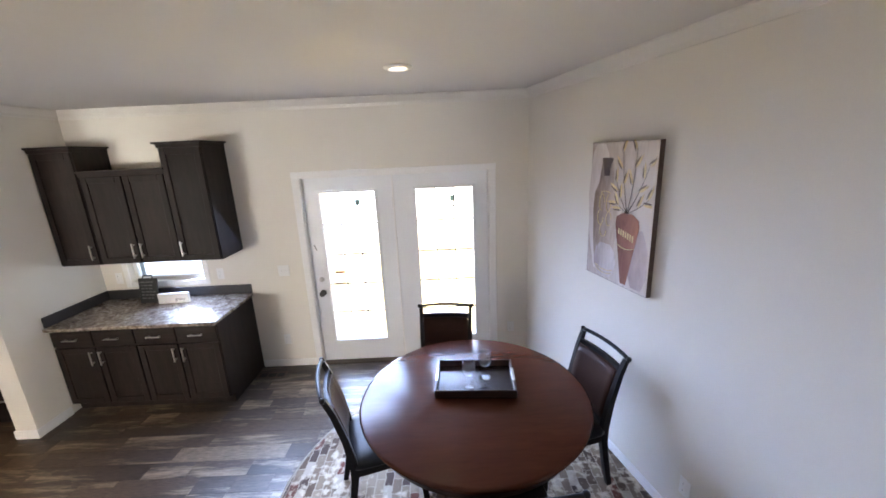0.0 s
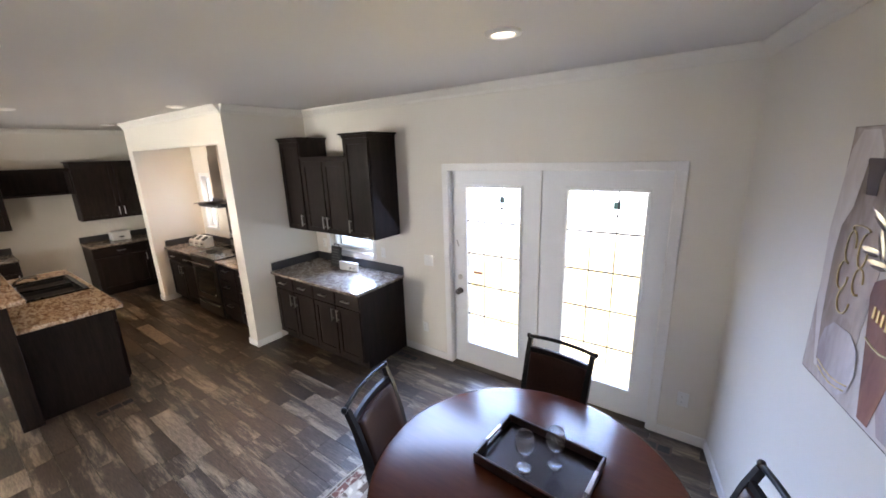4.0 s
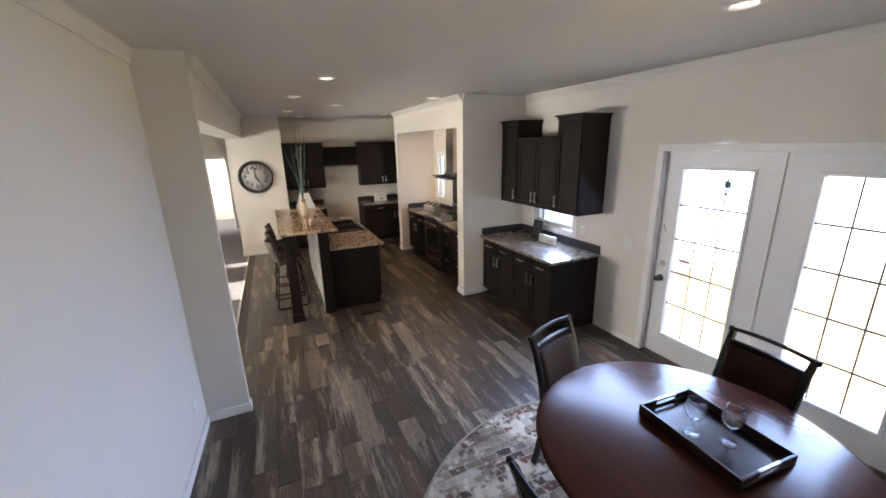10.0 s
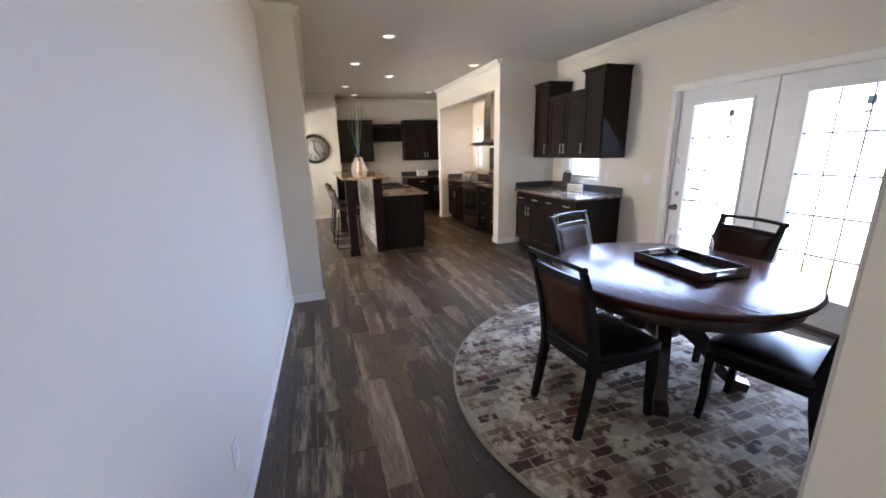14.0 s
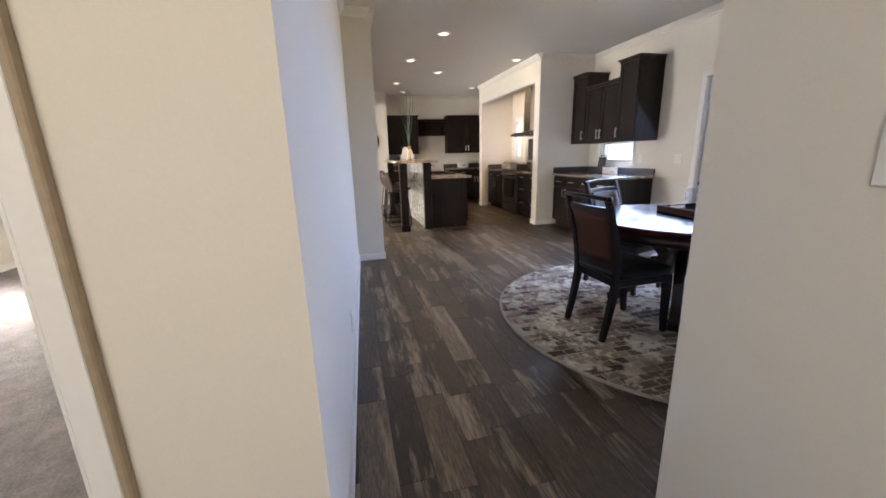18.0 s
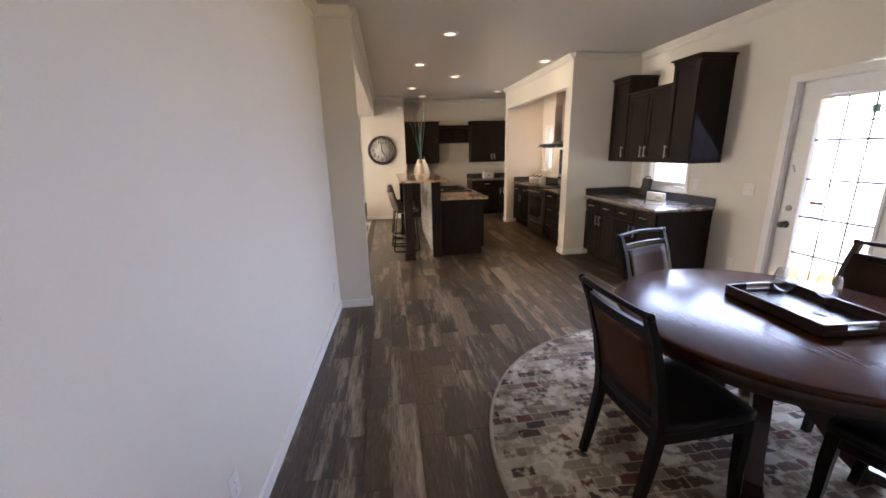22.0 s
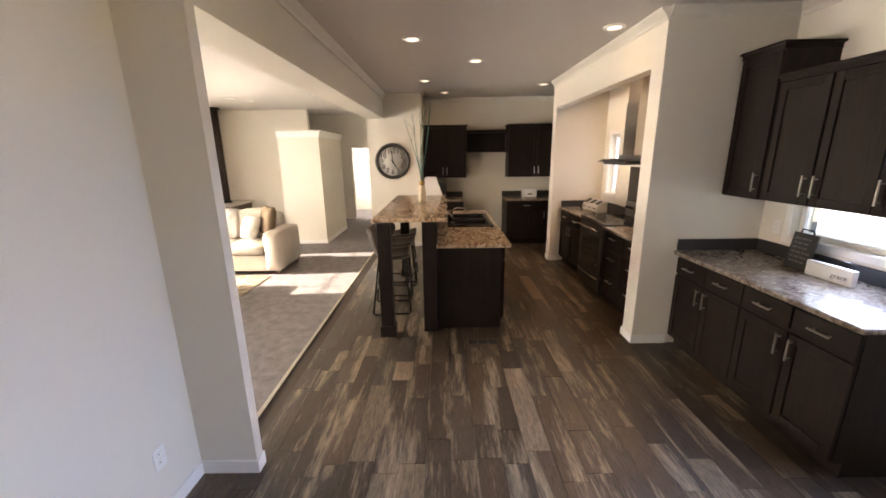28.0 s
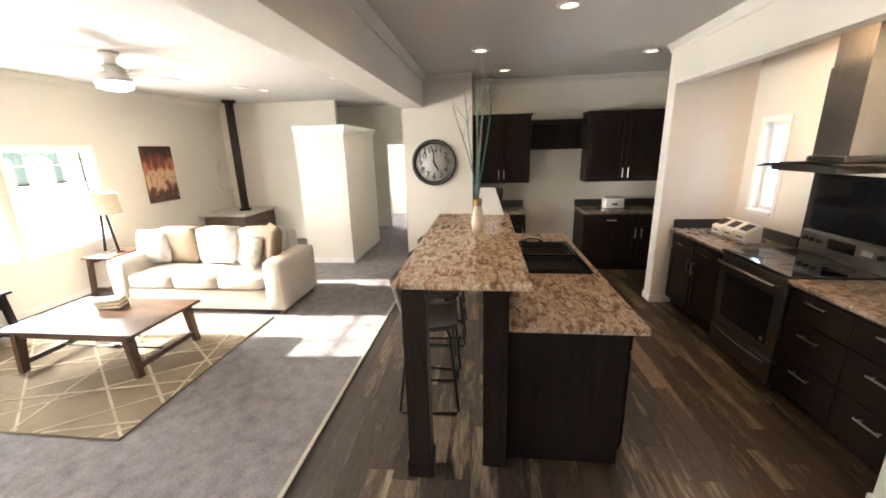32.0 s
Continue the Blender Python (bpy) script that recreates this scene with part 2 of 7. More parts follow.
def thin_glass_mat(name):
    """Very thin blown glass: clear, with a gloss that grows towards its edges."""
    m = bpy.data.materials.new(name)
    m.use_nodes = True
    nt = m.node_tree
    clear, gloss, mix, fr = nt.nodes.new("ShaderNodeBsdfTransparent"), nt.nodes.new("ShaderNodeBsdfGlossy"), nt.nodes.new("ShaderNodeMixShader"), nt.nodes.new("ShaderNodeLayerWeight")
    rise, scale = nt.nodes.new("ShaderNodeMath"), nt.nodes.new("ShaderNodeMath")
    rise.operation, rise.inputs[1].default_value = "POWER", 3.0
    scale.operation, scale.inputs[1].default_value, scale.inputs[2].default_value = "MULTIPLY_ADD", 0.75, 0.09
    clear.inputs[0].default_value = (0.97, 0.975, 0.98, 1)
    gloss.inputs["Roughness"].default_value = 0.03
    fr.inputs[0].default_value = 0.5
    nt.links.new(fr.outputs["Facing"], rise.inputs[0])
    nt.links.new(rise.outputs[0], scale.inputs[0])
    nt.links.new(scale.outputs[0], mix.inputs[0])
    nt.links.new(clear.outputs[0], mix.inputs[1])
    nt.links.new(gloss.outputs[0], mix.inputs[2])
    nt.links.new(mix.outputs[0], nt.nodes["Material Output"].inputs[0])
    return m


def glow_mat(name, colour, strength):
    m = bpy.data.materials.new(name)
    m.use_nodes = True
    b = m.node_tree.nodes["Principled BSDF"]
    b.inputs["Base Color"].default_value = (0.8, 0.8, 0.8, 1)
    b.inputs["Emission Color"].default_value = (*colour, 1)
    b.inputs["Emission Strength"].default_value = strength
    return m


def nodes_of(name, rough=0.5):
    m = bpy.data.materials.new(name)
    m.use_nodes = True
    nt = m.node_tree
    b = nt.nodes["Principled BSDF"]
    b.inputs["Roughness"].default_value = rough
    return m, nt, b


def granite(name, dark, mid, light, rough=0.18, stretch=(1, 1, 1), turn=0.0):
    """Speckled laminate stone: blotches of three colours with dark flecks."""
    m, nt, b = nodes_of(name, rough)
    tc, mp = nt.nodes.new("ShaderNodeTexCoord"), nt.nodes.new("ShaderNodeMapping")
    mp.inputs["Scale"].default_value = stretch
    mp.inputs["Rotation"].default_value = (0, 0, radians(turn))
    nt.links.new(tc.outputs["Object"], mp.inputs[0])
    n1, n2 = nt.nodes.new("ShaderNodeTexNoise"), nt.nodes.new("ShaderNodeTexNoise")
    n1.inputs["Scale"].default_value, n1.inputs["Detail"].default_value, n1.inputs["Distortion"].default_value = 14, 6, 1.2
    n2.inputs["Scale"].default_value, n2.inputs["Detail"].default_value = 70, 4
    for n in (n1, n2):
        nt.links.new(mp.outputs[0], n.inputs[0])
    r1 = nt.nodes.new("ShaderNodeValToRGB")
    e = r1.color_ramp.elements
    e[0].position, e[0].color, e[1].position, e[1].color = 0.36, (*dark, 1), 0.66, (*light, 1)
    k = e.new(0.5)
    k.color = (*mid, 1)
    nt.links.new(n1.outputs[0], r1.inputs[0])
    r2 = nt.nodes.new("ShaderNodeValToRGB")
    e = r2.color_ramp.elements
    e[0].position, e[0].color, e[1].position, e[1].color = 0.4, (0.25, 0.2, 0.18, 1), 0.56, (1, 1, 1, 1)
    nt.links.new(n2.outputs[0], r2.inputs[0])
    mix = nt.nodes.new("ShaderNodeMix")
    mix.data_type, mix.blend_type = "RGBA", "MULTIPLY"
    mix.inputs[0].default_value = 0.5
    nt.links.new(r1.outputs[0], mix.inputs["A"])
    nt.links.new(r2.outputs[0], mix.inputs["B"])
    nt.links.new(mix.outputs["Result"], b.inputs["Base Color"])
    return m


def brushed_paint(name, dark, light, lift=0.0):
    """Artist's paint laid on in strokes: from dark at one side to light at the other, broken by brush marks."""
    m, nt, b = nodes_of(name, 0.75)
    N, L = nt.nodes, nt.links
    tc, sep, nz, mp = N.new("ShaderNodeTexCoord"), N.new("ShaderNodeSeparateXYZ"), N.new("ShaderNodeTexNoise"), N.new("ShaderNodeMapping")
    mp.inputs["Scale"].default_value = (7, 1, 2.5)
    nz.inputs["Scale"].default_value, nz.inputs["Detail"].default_value, nz.inputs["Distortion"].default_value = 3.0, 8, 0.8
    L.new(tc.outputs["Generated"], sep.inputs[0])
    L.new(tc.outputs["Object"], mp.inputs[0])
    L.new(mp.outputs[0], nz.inputs[0])
    a1, a2 = N.new("ShaderNodeMath"), N.new("ShaderNodeMath")
    a1.operation, a1.inputs[1].default_value = "MULTIPLY_ADD", 0.75
    a2.operation, a2.inputs[1].default_value, a2.inputs[2].default_value = "MULTIPLY_ADD", 0.8, lift - 0.28
    L.new(nz.outputs[0], a2.inputs[0])
    L.new(sep.outputs[0], a1.inputs[0])
    L.new(a2.outputs[0], a1.inputs[2])
    rp = N.new("ShaderNodeValToRGB")
    rp.color_ramp.elements[0].position, rp.color_ramp.elements[0].color = 0.15, (*dark, 1)
    rp.color_ramp.elements[1].position, rp.color_ramp.elements[1].color = 0.85, (*light, 1)
    L.new(a1.outputs[0], rp.inputs[0])
    L.new(rp.outputs[0], b.inputs["Base Color"])
    bp = N.new("ShaderNodeBump")
    bp.inputs["Strength"].default_value, bp.inputs["Distance"].default_value = 0.3, 0.002
    L.new(nz.outputs[0], bp.inputs["Height"])
    L.new(bp.outputs[0], b.inputs["Normal"])
    return m


def plank_mat():
    """Weathered-wood vinyl: brown-grey boards, some pale, with streaks of worn cream along the grain."""
    m, nt, b = nodes_of("vinyl_plank", 0.34)
    N, L = nt.nodes, nt.links
    info, tc = N.new("ShaderNodeObjectInfo"), N.new("ShaderNodeNewGeometry")
    mp = N.new("ShaderNodeMapping")
    mp.inputs["Scale"].default_value = (2.6, 22, 1)
    L.new(tc.outputs["Position"], mp.inputs[0])
    off = N.new("ShaderNodeVectorMath")
    off.operation = "MULTIPLY_ADD"
    off.inputs[1].default_value = (0, 0, 0)
    rnd = N.new("ShaderNodeCombineXYZ")
    mul = N.new("ShaderNodeMath")
    mul.operation, mul.inputs[1].default_value = "MULTIPLY", 37.0
    L.new(info.outputs["Random"], mul.inputs[0])
    L.new(mul.outputs[0], rnd.inputs[2])
    L.new(mul.outputs[0], rnd.inputs[0])
    add = N.new("ShaderNodeVectorMath")
    add.operation = "ADD"
    L.new(mp.outputs[0], add.inputs[0])
    L.new(rnd.outputs[0], add.inputs[1])
    grain, wear = N.new("ShaderNodeTexNoise"), N.new("ShaderNodeTexNoise")
    grain.inputs["Scale"].default_value, grain.inputs["Detail"].default_value, grain.inputs["Roughness"].default_value = 5.5, 11, 0.75
    wear.inputs["Scale"].default_value, wear.inputs["Detail"].default_value, wear.inputs["Roughness"].default_value = 2.0, 12, 0.74
    L.new(add.outputs[0], grain.inputs[0])
    L.new(add.outputs[0], wear.inputs[0])
    base = N.new("ShaderNodeValToRGB")
    base.color_ramp.interpolation = "LINEAR"
    e = base.color_ramp.elements
    e[0].position, e[0].color = 0.0, (0.034, 0.026, 0.020, 1)
    e[1].position, e[1].color = 1.0, (0.19, 0.14, 0.095, 1)
    for p, c in ((0.3, (0.046, 0.031, 0.021, 1)), (0.55, (0.048, 0.038, 0.030, 1)), (0.75, (0.063, 0.041, 0.026, 1)), (0.92, (0.074, 0.050, 0.032, 1)), (0.95, (0.15, 0.112, 0.076, 1))):
        e.new(p).color = c
    L.new(info.outputs["Random"], base.inputs[0])
    g = N.new("ShaderNodeMapRange")
    g.inputs[1].default_value, g.inputs[2].default_value, g.inputs[3].default_value, g.inputs[4].default_value = 0.33, 0.67, 0.3, 1.75
    L.new(grain.outputs[0], g.inputs[0])
    mulc = N.new("ShaderNodeMix")
    mulc.data_type, mulc.blend_type = "RGBA", "MULTIPLY"
    mulc.inputs[0].default_value = 1.0
    L.new(base.outputs[0], mulc.inputs["A"])
    L.new(g.outputs[0], mulc.inputs["B"])
    # where a board is worn, and the streaks of wear in it
    place = N.new("ShaderNodeTexNoise")
    place.inputs["Scale"].default_value, place.inputs["Detail"].default_value = 0.34, 2
    L.new(add.outputs[0], place.inputs[0])
    pl = N.new("ShaderNodeMapRange")
    pl.inputs[1].default_value, pl.inputs[2].default_value, pl.inputs[3].default_value, pl.inputs[4].default_value = 0.42, 0.66, -0.10, 0.18
    L.new(place.outputs[0], pl.inputs[0])
    sm = N.new("ShaderNodeMath")
    sm.operation = "ADD"
    L.new(wear.outputs[0], sm.inputs[0])
    L.new(pl.outputs[0], sm.inputs[1])
    w = N.new("ShaderNodeMapRange")
    w.inputs[1].default_value, w.inputs[2].default_value, w.inputs[3].default_value, w.inputs[4].default_value = 0.53, 0.76, 0.0, 0.66
    L.new(sm.outputs[0], w.inputs[0])
    mx = N.new("ShaderNodeMix")
    mx.data_type = "RGBA"
    mx.inputs["B"].default_value = (0.40, 0.315, 0.22, 1)
    L.new(w.outputs[0], mx.inputs[0])
    L.new(mulc.outputs["Result"], mx.inputs["A"])
    L.new(mx.outputs["Result"], b.inputs["Base Color"])
    bp = N.new("ShaderNodeBump")
    bp.inputs["Strength"].default_value, bp.inputs["Distance"].default_value = 0.25, 0.002
    L.new(grain.outputs[0], bp.inputs["Height"])
    L.new(bp.outputs[0], b.inputs["Normal"])
    return m


def patchwork_rug_mat():
    """Distressed rug: small rows of cream, grey, tan and rust blocks, worn and blotched."""
    m, nt, b = nodes_of("patchwork_rug", 0.95)
    N, L = nt.nodes, nt.links
    tc, mp = N.new("ShaderNodeTexCoord"), N.new("ShaderNodeMapping")
    mp.inputs["Rotation"].default_value = (0, 0, radians(90))
    L.new(tc.outputs["Object"], mp.inputs[0])
    wob = N.new("ShaderNodeTexNoise")
    wob.inputs["Scale"].default_value, wob.inputs["Detail"].default_value = 14, 6
    L.new(mp.outputs[0], wob.inputs[0])
    vm = N.new("ShaderNodeVectorMath")
    vm.operation, vm.inputs[1].default_value = "MULTIPLY_ADD", (0.032, 0.032, 0)
    L.new(wob.outputs["Color"], vm.inputs[0])
    L.new(mp.outputs[0], vm.inputs[2])
    br = N.new("ShaderNodeTexBrick")
    br.inputs["Scale"].default_value, br.inputs["Brick Width"].default_value, br.inputs["Row Height"].default_value = 1.0, 0.125, 0.062
    br.inputs["Mortar Size"].default_value, br.inputs["Mortar Smooth"].default_value = 0.005, 0.8
    br.inputs["Color1"].default_value, br.inputs["Color2"].default_value, br.inputs["Mortar"].default_value = (0, 0, 0, 1), (1, 1, 1, 1), (0.6, 0.6, 0.6, 1)
    L.new(vm.outputs[0], br.inputs[0])
    blot, fine = N.new("ShaderNodeTexNoise"), N.new("ShaderNodeTexNoise")
    blot.inputs["Scale"].default_value, blot.inputs["Detail"].default_value = 3.4, 5
    fine.inputs["Scale"].default_value, fine.inputs["Detail"].default_value = 22, 9
    L.new(mp.outputs[0], blot.inputs[0])
    L.new(mp.outputs[0], fine.inputs[0])
    ramp = N.new("ShaderNodeValToRGB")
    ramp.color_ramp.interpolation = "CONSTANT"
    e = ramp.color_ramp.elements
    e[0].position, e[0].color, e[1].position, e[1].color = 0.0, (0.13, 0.045, 0.03, 1), 0.95, (0.06, 0.036, 0.026, 1)
    for p, c in ((0.05, (0.06, 0.038, 0.028, 1)), (0.16, (0.10, 0.068, 0.045, 1)), (0.32, (0.17, 0.125, 0.087, 1)), (0.48, (0.25, 0.20, 0.145, 1)), (0.62, (0.37, 0.325, 0.26, 1)), (0.82, (0.21, 0.165, 0.118, 1))):
        e.new(p).color = c
    L.new(br.outputs["Color"], ramp.inputs[0])
    # worn through to the cream ground, in patches
    sw = N.new("ShaderNodeMath")
    sw.operation, sw.inputs[1].default_value = "MULTIPLY_ADD", 0.9
    L.new(fine.outputs[0], sw.inputs[0])
    L.new(blot.outputs[0], sw.inputs[2])
    wr = N.new("ShaderNodeMapRange")
    wr.inputs[1].default_value, wr.inputs[2].default_value, wr.inputs[4].default_value = 0.96, 1.08, 0.75
    L.new(sw.outputs[0], wr.inputs[0])
    worn = N.new("ShaderNodeMix")
    worn.data_type = "RGBA"
    worn.inputs["B"].default_value = (0.60, 0.53, 0.41, 1)
    L.new(wr.outputs[0], worn.inputs[0])
    L.new(ramp.outputs[0], worn.inputs["A"])
    joint = N.new("ShaderNodeMix")
    joint.data_type = "RGBA"
    joint.inputs["B"].default_value = (0.45, 0.40, 0.325, 1)
    jm = N.new("ShaderNodeMath")
    jm.operation, jm.inputs[1].default_value = "MULTIPLY", 0.5
    L.new(br.outputs["Fac"], jm.inputs[0])
    L.new(jm.outputs[0], joint.inputs[0])
    L.new(worn.outputs["Result"], joint.inputs["A"])
    rust = N.new("ShaderNodeTexNoise")
    rust.inputs["Scale"].default_value, rust.inputs["Detail"].default_value, rust.inputs["Roughness"].default_value = 4.2, 5, 0.65
    L.new(vm.outputs[0], rust.inputs[0])
    rr = N.new("ShaderNodeMapRange")
    rr.inputs[1].default_value, rr.inputs[2].default_value, rr.inputs[4].default_value = 0.61, 0.67, 0.75
    L.new(rust.outputs[0], rr.inputs[0])
    mx = N.new("ShaderNodeMix")
    mx.data_type = "RGBA"
    mx.inputs["B"].default_value = (0.12, 0.048, 0.032, 1)
    L.new(rr.outputs[0], mx.inputs[0])
    dk = N.new("ShaderNodeTexNoise")
    dk.inputs["Scale"].default_value, dk.inputs["Detail"].default_value, dk.inputs["Roughness"].default_value = 2.3, 8, 0.68
    L.new(vm.outputs[0], dk.inputs[0])
    dr = N.new("ShaderNodeMapRange")
    dr.inputs[1].default_value, dr.inputs[2].default_value, dr.inputs[4].default_value = 0.47, 0.64, 0.8
    L.new(dk.outputs[0], dr.inputs[0])
    stain = N.new("ShaderNodeMix")
    stain.data_type, stain.blend_type = "RGBA", "MULTIPLY"
    stain.inputs["B"].default_value = (0.34, 0.25, 0.19, 1)
    L.new(dr.outputs[0], stain.inputs[0])
    L.new(joint.outputs["Result"], stain.inputs["A"])
    L.new(stain.outputs["Result"], mx.inputs["A"])
    L.new(mx.outputs["Result"], b.inputs["Base Color"])
    bp = N.new("ShaderNodeBump")
    bp.inputs["Strength"].default_value, bp.inputs["Distance"].default_value = 0.5, 0.003
    L.new(fine.outputs[0], bp.inputs["Height"])
    L.new(bp.outputs[0], b.inputs["Normal"])
    return m


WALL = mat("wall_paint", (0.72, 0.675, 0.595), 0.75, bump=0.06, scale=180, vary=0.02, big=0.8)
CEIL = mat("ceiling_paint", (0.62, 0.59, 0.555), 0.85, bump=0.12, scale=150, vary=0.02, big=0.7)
TRIM = mat("white_trim", (0.80, 0.78, 0.75), 0.4, scale=60, vary=0.02)
CROWN = mat("crown_paint", (0.70, 0.665, 0.60), 0.6, scale=60, vary=0.02)
DOORW = mat("white_door_paint", (0.78, 0.78, 0.78), 0.38, scale=50, vary=0.02)
CAB = mat("espresso_wood", (0.018, 0.0112, 0.0088), 0.5, spec=0.18, bump=0.12, scale=9, vary=0.25, stretch=(9, 9, 1), object_vary=0.12, big=2)
CABX = mat("espresso_wood_level", (0.018, 0.0112, 0.0088), 0.5, spec=0.18, bump=0.12, scale=9, vary=0.25, stretch=(1, 9, 9), object_vary=0.12, big=2)
SPLASH = mat("charcoal_backsplash", (0.035, 0.033, 0.035), 0.45, scale=30, vary=0.1)
GRAN = granite("stone_laminate", (0.17, 0.13, 0.10), (0.30, 0.245, 0.195), (0.45, 0.39, 0.33))
GRANI = granite("stone_laminate_warm", (0.27, 0.155, 0.095), (0.57, 0.41, 0.28), (0.70, 0.58, 0.45), rough=0.13, stretch=(0.55, 1.5, 1), turn=30)
NICKEL = mat("brushed_nickel", (0.62, 0.60, 0.57), 0.28, 1.0, scale=90, vary=0.05)
STEEL = mat("stainless_steel", (0.46, 0.44, 0.42), 0.27, 1.0, scale=6, vary=0.08, stretch=(40, 1, 1))
DSTEEL = mat("dark_stainless", (0.19, 0.18, 0.18), 0.3, 1.0, scale=60, vary=0.05)
BLACKGL = mat("black_glass", (0.012, 0.012, 0.013), 0.07, scale=20, vary=0.1)
BLACKPL = mat("black_plastic", (0.02, 0.02, 0.02), 0.45, scale=60, vary=0.1)
BLACKM = mat("black_metal", (0.018, 0.017, 0.016), 0.35, 0.6, scale=60, vary=0.1)
TABLE = mat("mahogany_top", (0.070, 0.020, 0.010), 0.22, spec=0.24, scale=7, vary=0.12, stretch=(1.5, 10, 1), big=1.2)
TABLEB = mat("dark_mahogany", (0.035, 0.014, 0.010), 0.3, scale=9, vary=0.2, stretch=(6, 6, 1), coat=0.2)
CHAIRW = mat("black_lacquer_wood", (0.010, 0.008, 0.008), 0.33, scale=20, vary=0.15, spec=0.2)
LEATHER = mat("black_leather", (0.011, 0.011, 0.012), 0.34, spec=0.25, bump=0.18, scale=140, vary=0.15)
BACKP = mat("brown_woven_back", (0.062, 0.025, 0.015), 0.6, spec=0.15, bump=0.3, scale=160, vary=0.3)
BACKL = mat("dark_brown_leather", (0.036, 0.016, 0.011), 0.42, spec=0.09, bump=0.15, scale=120, vary=0.2)
BROWNL = mat("brown_leather", (0.045, 0.027, 0.018), 0.42, bump=0.15, scale=110, vary=0.2)
CARPET = mat("grey_carpet", (0.205, 0.186, 0.186), 0.95, bump=1.0, scale=85, vary=0.24, big=9)
SOFA = mat("cream_linen", (0.56, 0.51, 0.44), 0.9, bump=0.35, scale=260, vary=0.07, big=3)
TAUPE = mat("taupe_linen", (0.30, 0.23, 0.16), 0.9, bump=0.35, scale=260, vary=0.08, big=3)
GOLDEN = mat("golden_brown_cloth", (0.20, 0.14, 0.085), 0.85, bump=0.35, scale=200, vary=0.1, big=3)
PILLOW = mat("patterned_pillow", (0.70, 0.66, 0.60), 0.9, bump=0.3, scale=14, vary=0.05, colour2=(0.38, 0.37, 0.37), big=6)
GLASS = glass_mat("clear_glass")
STEMWARE = thin_glass_mat("thin_stemware_glass")
WHITE = mat("white_ceramic", (0.80, 0.79, 0.77), 0.3, scale=30, vary=0.02)
PLATE = mat("white_plastic", (0.78, 0.77, 0.74), 0.4, scale=30, vary=0.02)
PLANK = plank_mat()
RUG = patchwork_rug_mat()
RUGL = mat("tan_rug", (0.205, 0.155, 0.095), 0.95, bump=0.8, scale=160, vary=0.12, big=5)
CREAM = mat("cream_yarn", (0.46, 0.40, 0.31), 0.95, bump=0.6, scale=160, vary=0.08)
WALNUT = mat("walnut", (0.095, 0.05, 0.03), 0.3, scale=7, vary=0.25, stretch=(10, 1.5, 6), coat=0.2)
GROUND = mat("pale_gravel_ground", (0.30, 0.29, 0.25), 0.95, bump=0.5, scale=30, vary=0.15, big=0.3)
SHINGLE = mat("flat_roof_cover", (0.20, 0.19, 0.18), 0.9, scale=20, vary=0.1)

# ---- the house: plan in metres, x east, y north ----
CZ = 2.825           # ceiling
NY = 3.54           # north wall's inner face
EX = 1.48          # east wall of the dining room
SY = -0.622         # south wall of the dining room
HX = 2.43           # hall's west wall
STUB_X = -1.60      # end of that wall
STUB_N = -0.305     # its north end
STUB_W = 0.07       # its thickness
LY = -4.90          # south wall of the living room
PX0, PX1 = -3.235, -3.05   # partition between buffet and range
PY = 2.53
QX0, QX1 = -6.10, -5.93     # partition past the range
BX = -7.70          # kitchen's west wall
CLX = -7.10         # wall with the clock
AN = 3.32           # back of the range alcove
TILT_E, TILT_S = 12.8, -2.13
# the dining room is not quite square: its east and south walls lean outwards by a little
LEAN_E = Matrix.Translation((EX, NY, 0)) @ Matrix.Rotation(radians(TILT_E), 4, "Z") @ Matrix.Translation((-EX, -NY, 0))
LEAN_S = Matrix.Translation((STUB_X, SY, 0)) @ Matrix.Rotation(radians(TILT_S), 4, "Z") @ Matrix.Translation((-STUB_X, -SY, 0))


def wall_bm(axis, p0, p1, a0, a1, z0, z1, holes=()):
    """A wall between planes p0 and p1 across axis, running a0..a1, with holes (a0, a1, z0, z1) through it."""
    bm = bmesh.new()
    cuts = sorted({a0, a1, *[h[0] for h in holes], *[h[1] for h in holes]})
    for c0, c1 in zip(cuts, cuts[1:]):
        spans, mid = [(z0, z1)], (c0 + c1) / 2
        for h in holes:
            if h[0] < mid < h[1]:
                spans = [s for lo, hi in spans for s in ((lo, min(hi, h[2])), (max(lo, h[3]), hi)) if s[1] - s[0] > 1e-4]
        for lo, hi in spans:
            if axis == "y":
                B(bm, c0, p0, lo, c1, p1, hi)
            else:
                B(bm, p0, c0, lo, p1, c1, hi)
    bmesh.ops.remove_doubles(bm, verts=bm.verts, dist=1e-5)
    return bm


DOOR = (-0.836, 1.079, 0.0, 2.09)       # opening of the glazed doors
BWIN = (-2.76, -1.97, 1.08, 1.40)        # window behind the buffet
RWIN = (-5.70, -5.42, 1.16, 2.00)        # window beside the range
HALL_LAMP_GAP = (-1.9, -0.5, 0.75, 2.2)           # unseen opening added for the hall's fill lamp
LWIN = ((-6.33, -5.33, 0.72, 1.95), (-5.13, -4.13, 0.72, 1.95), (-1.6, -0.5, 0.72, 1.95))

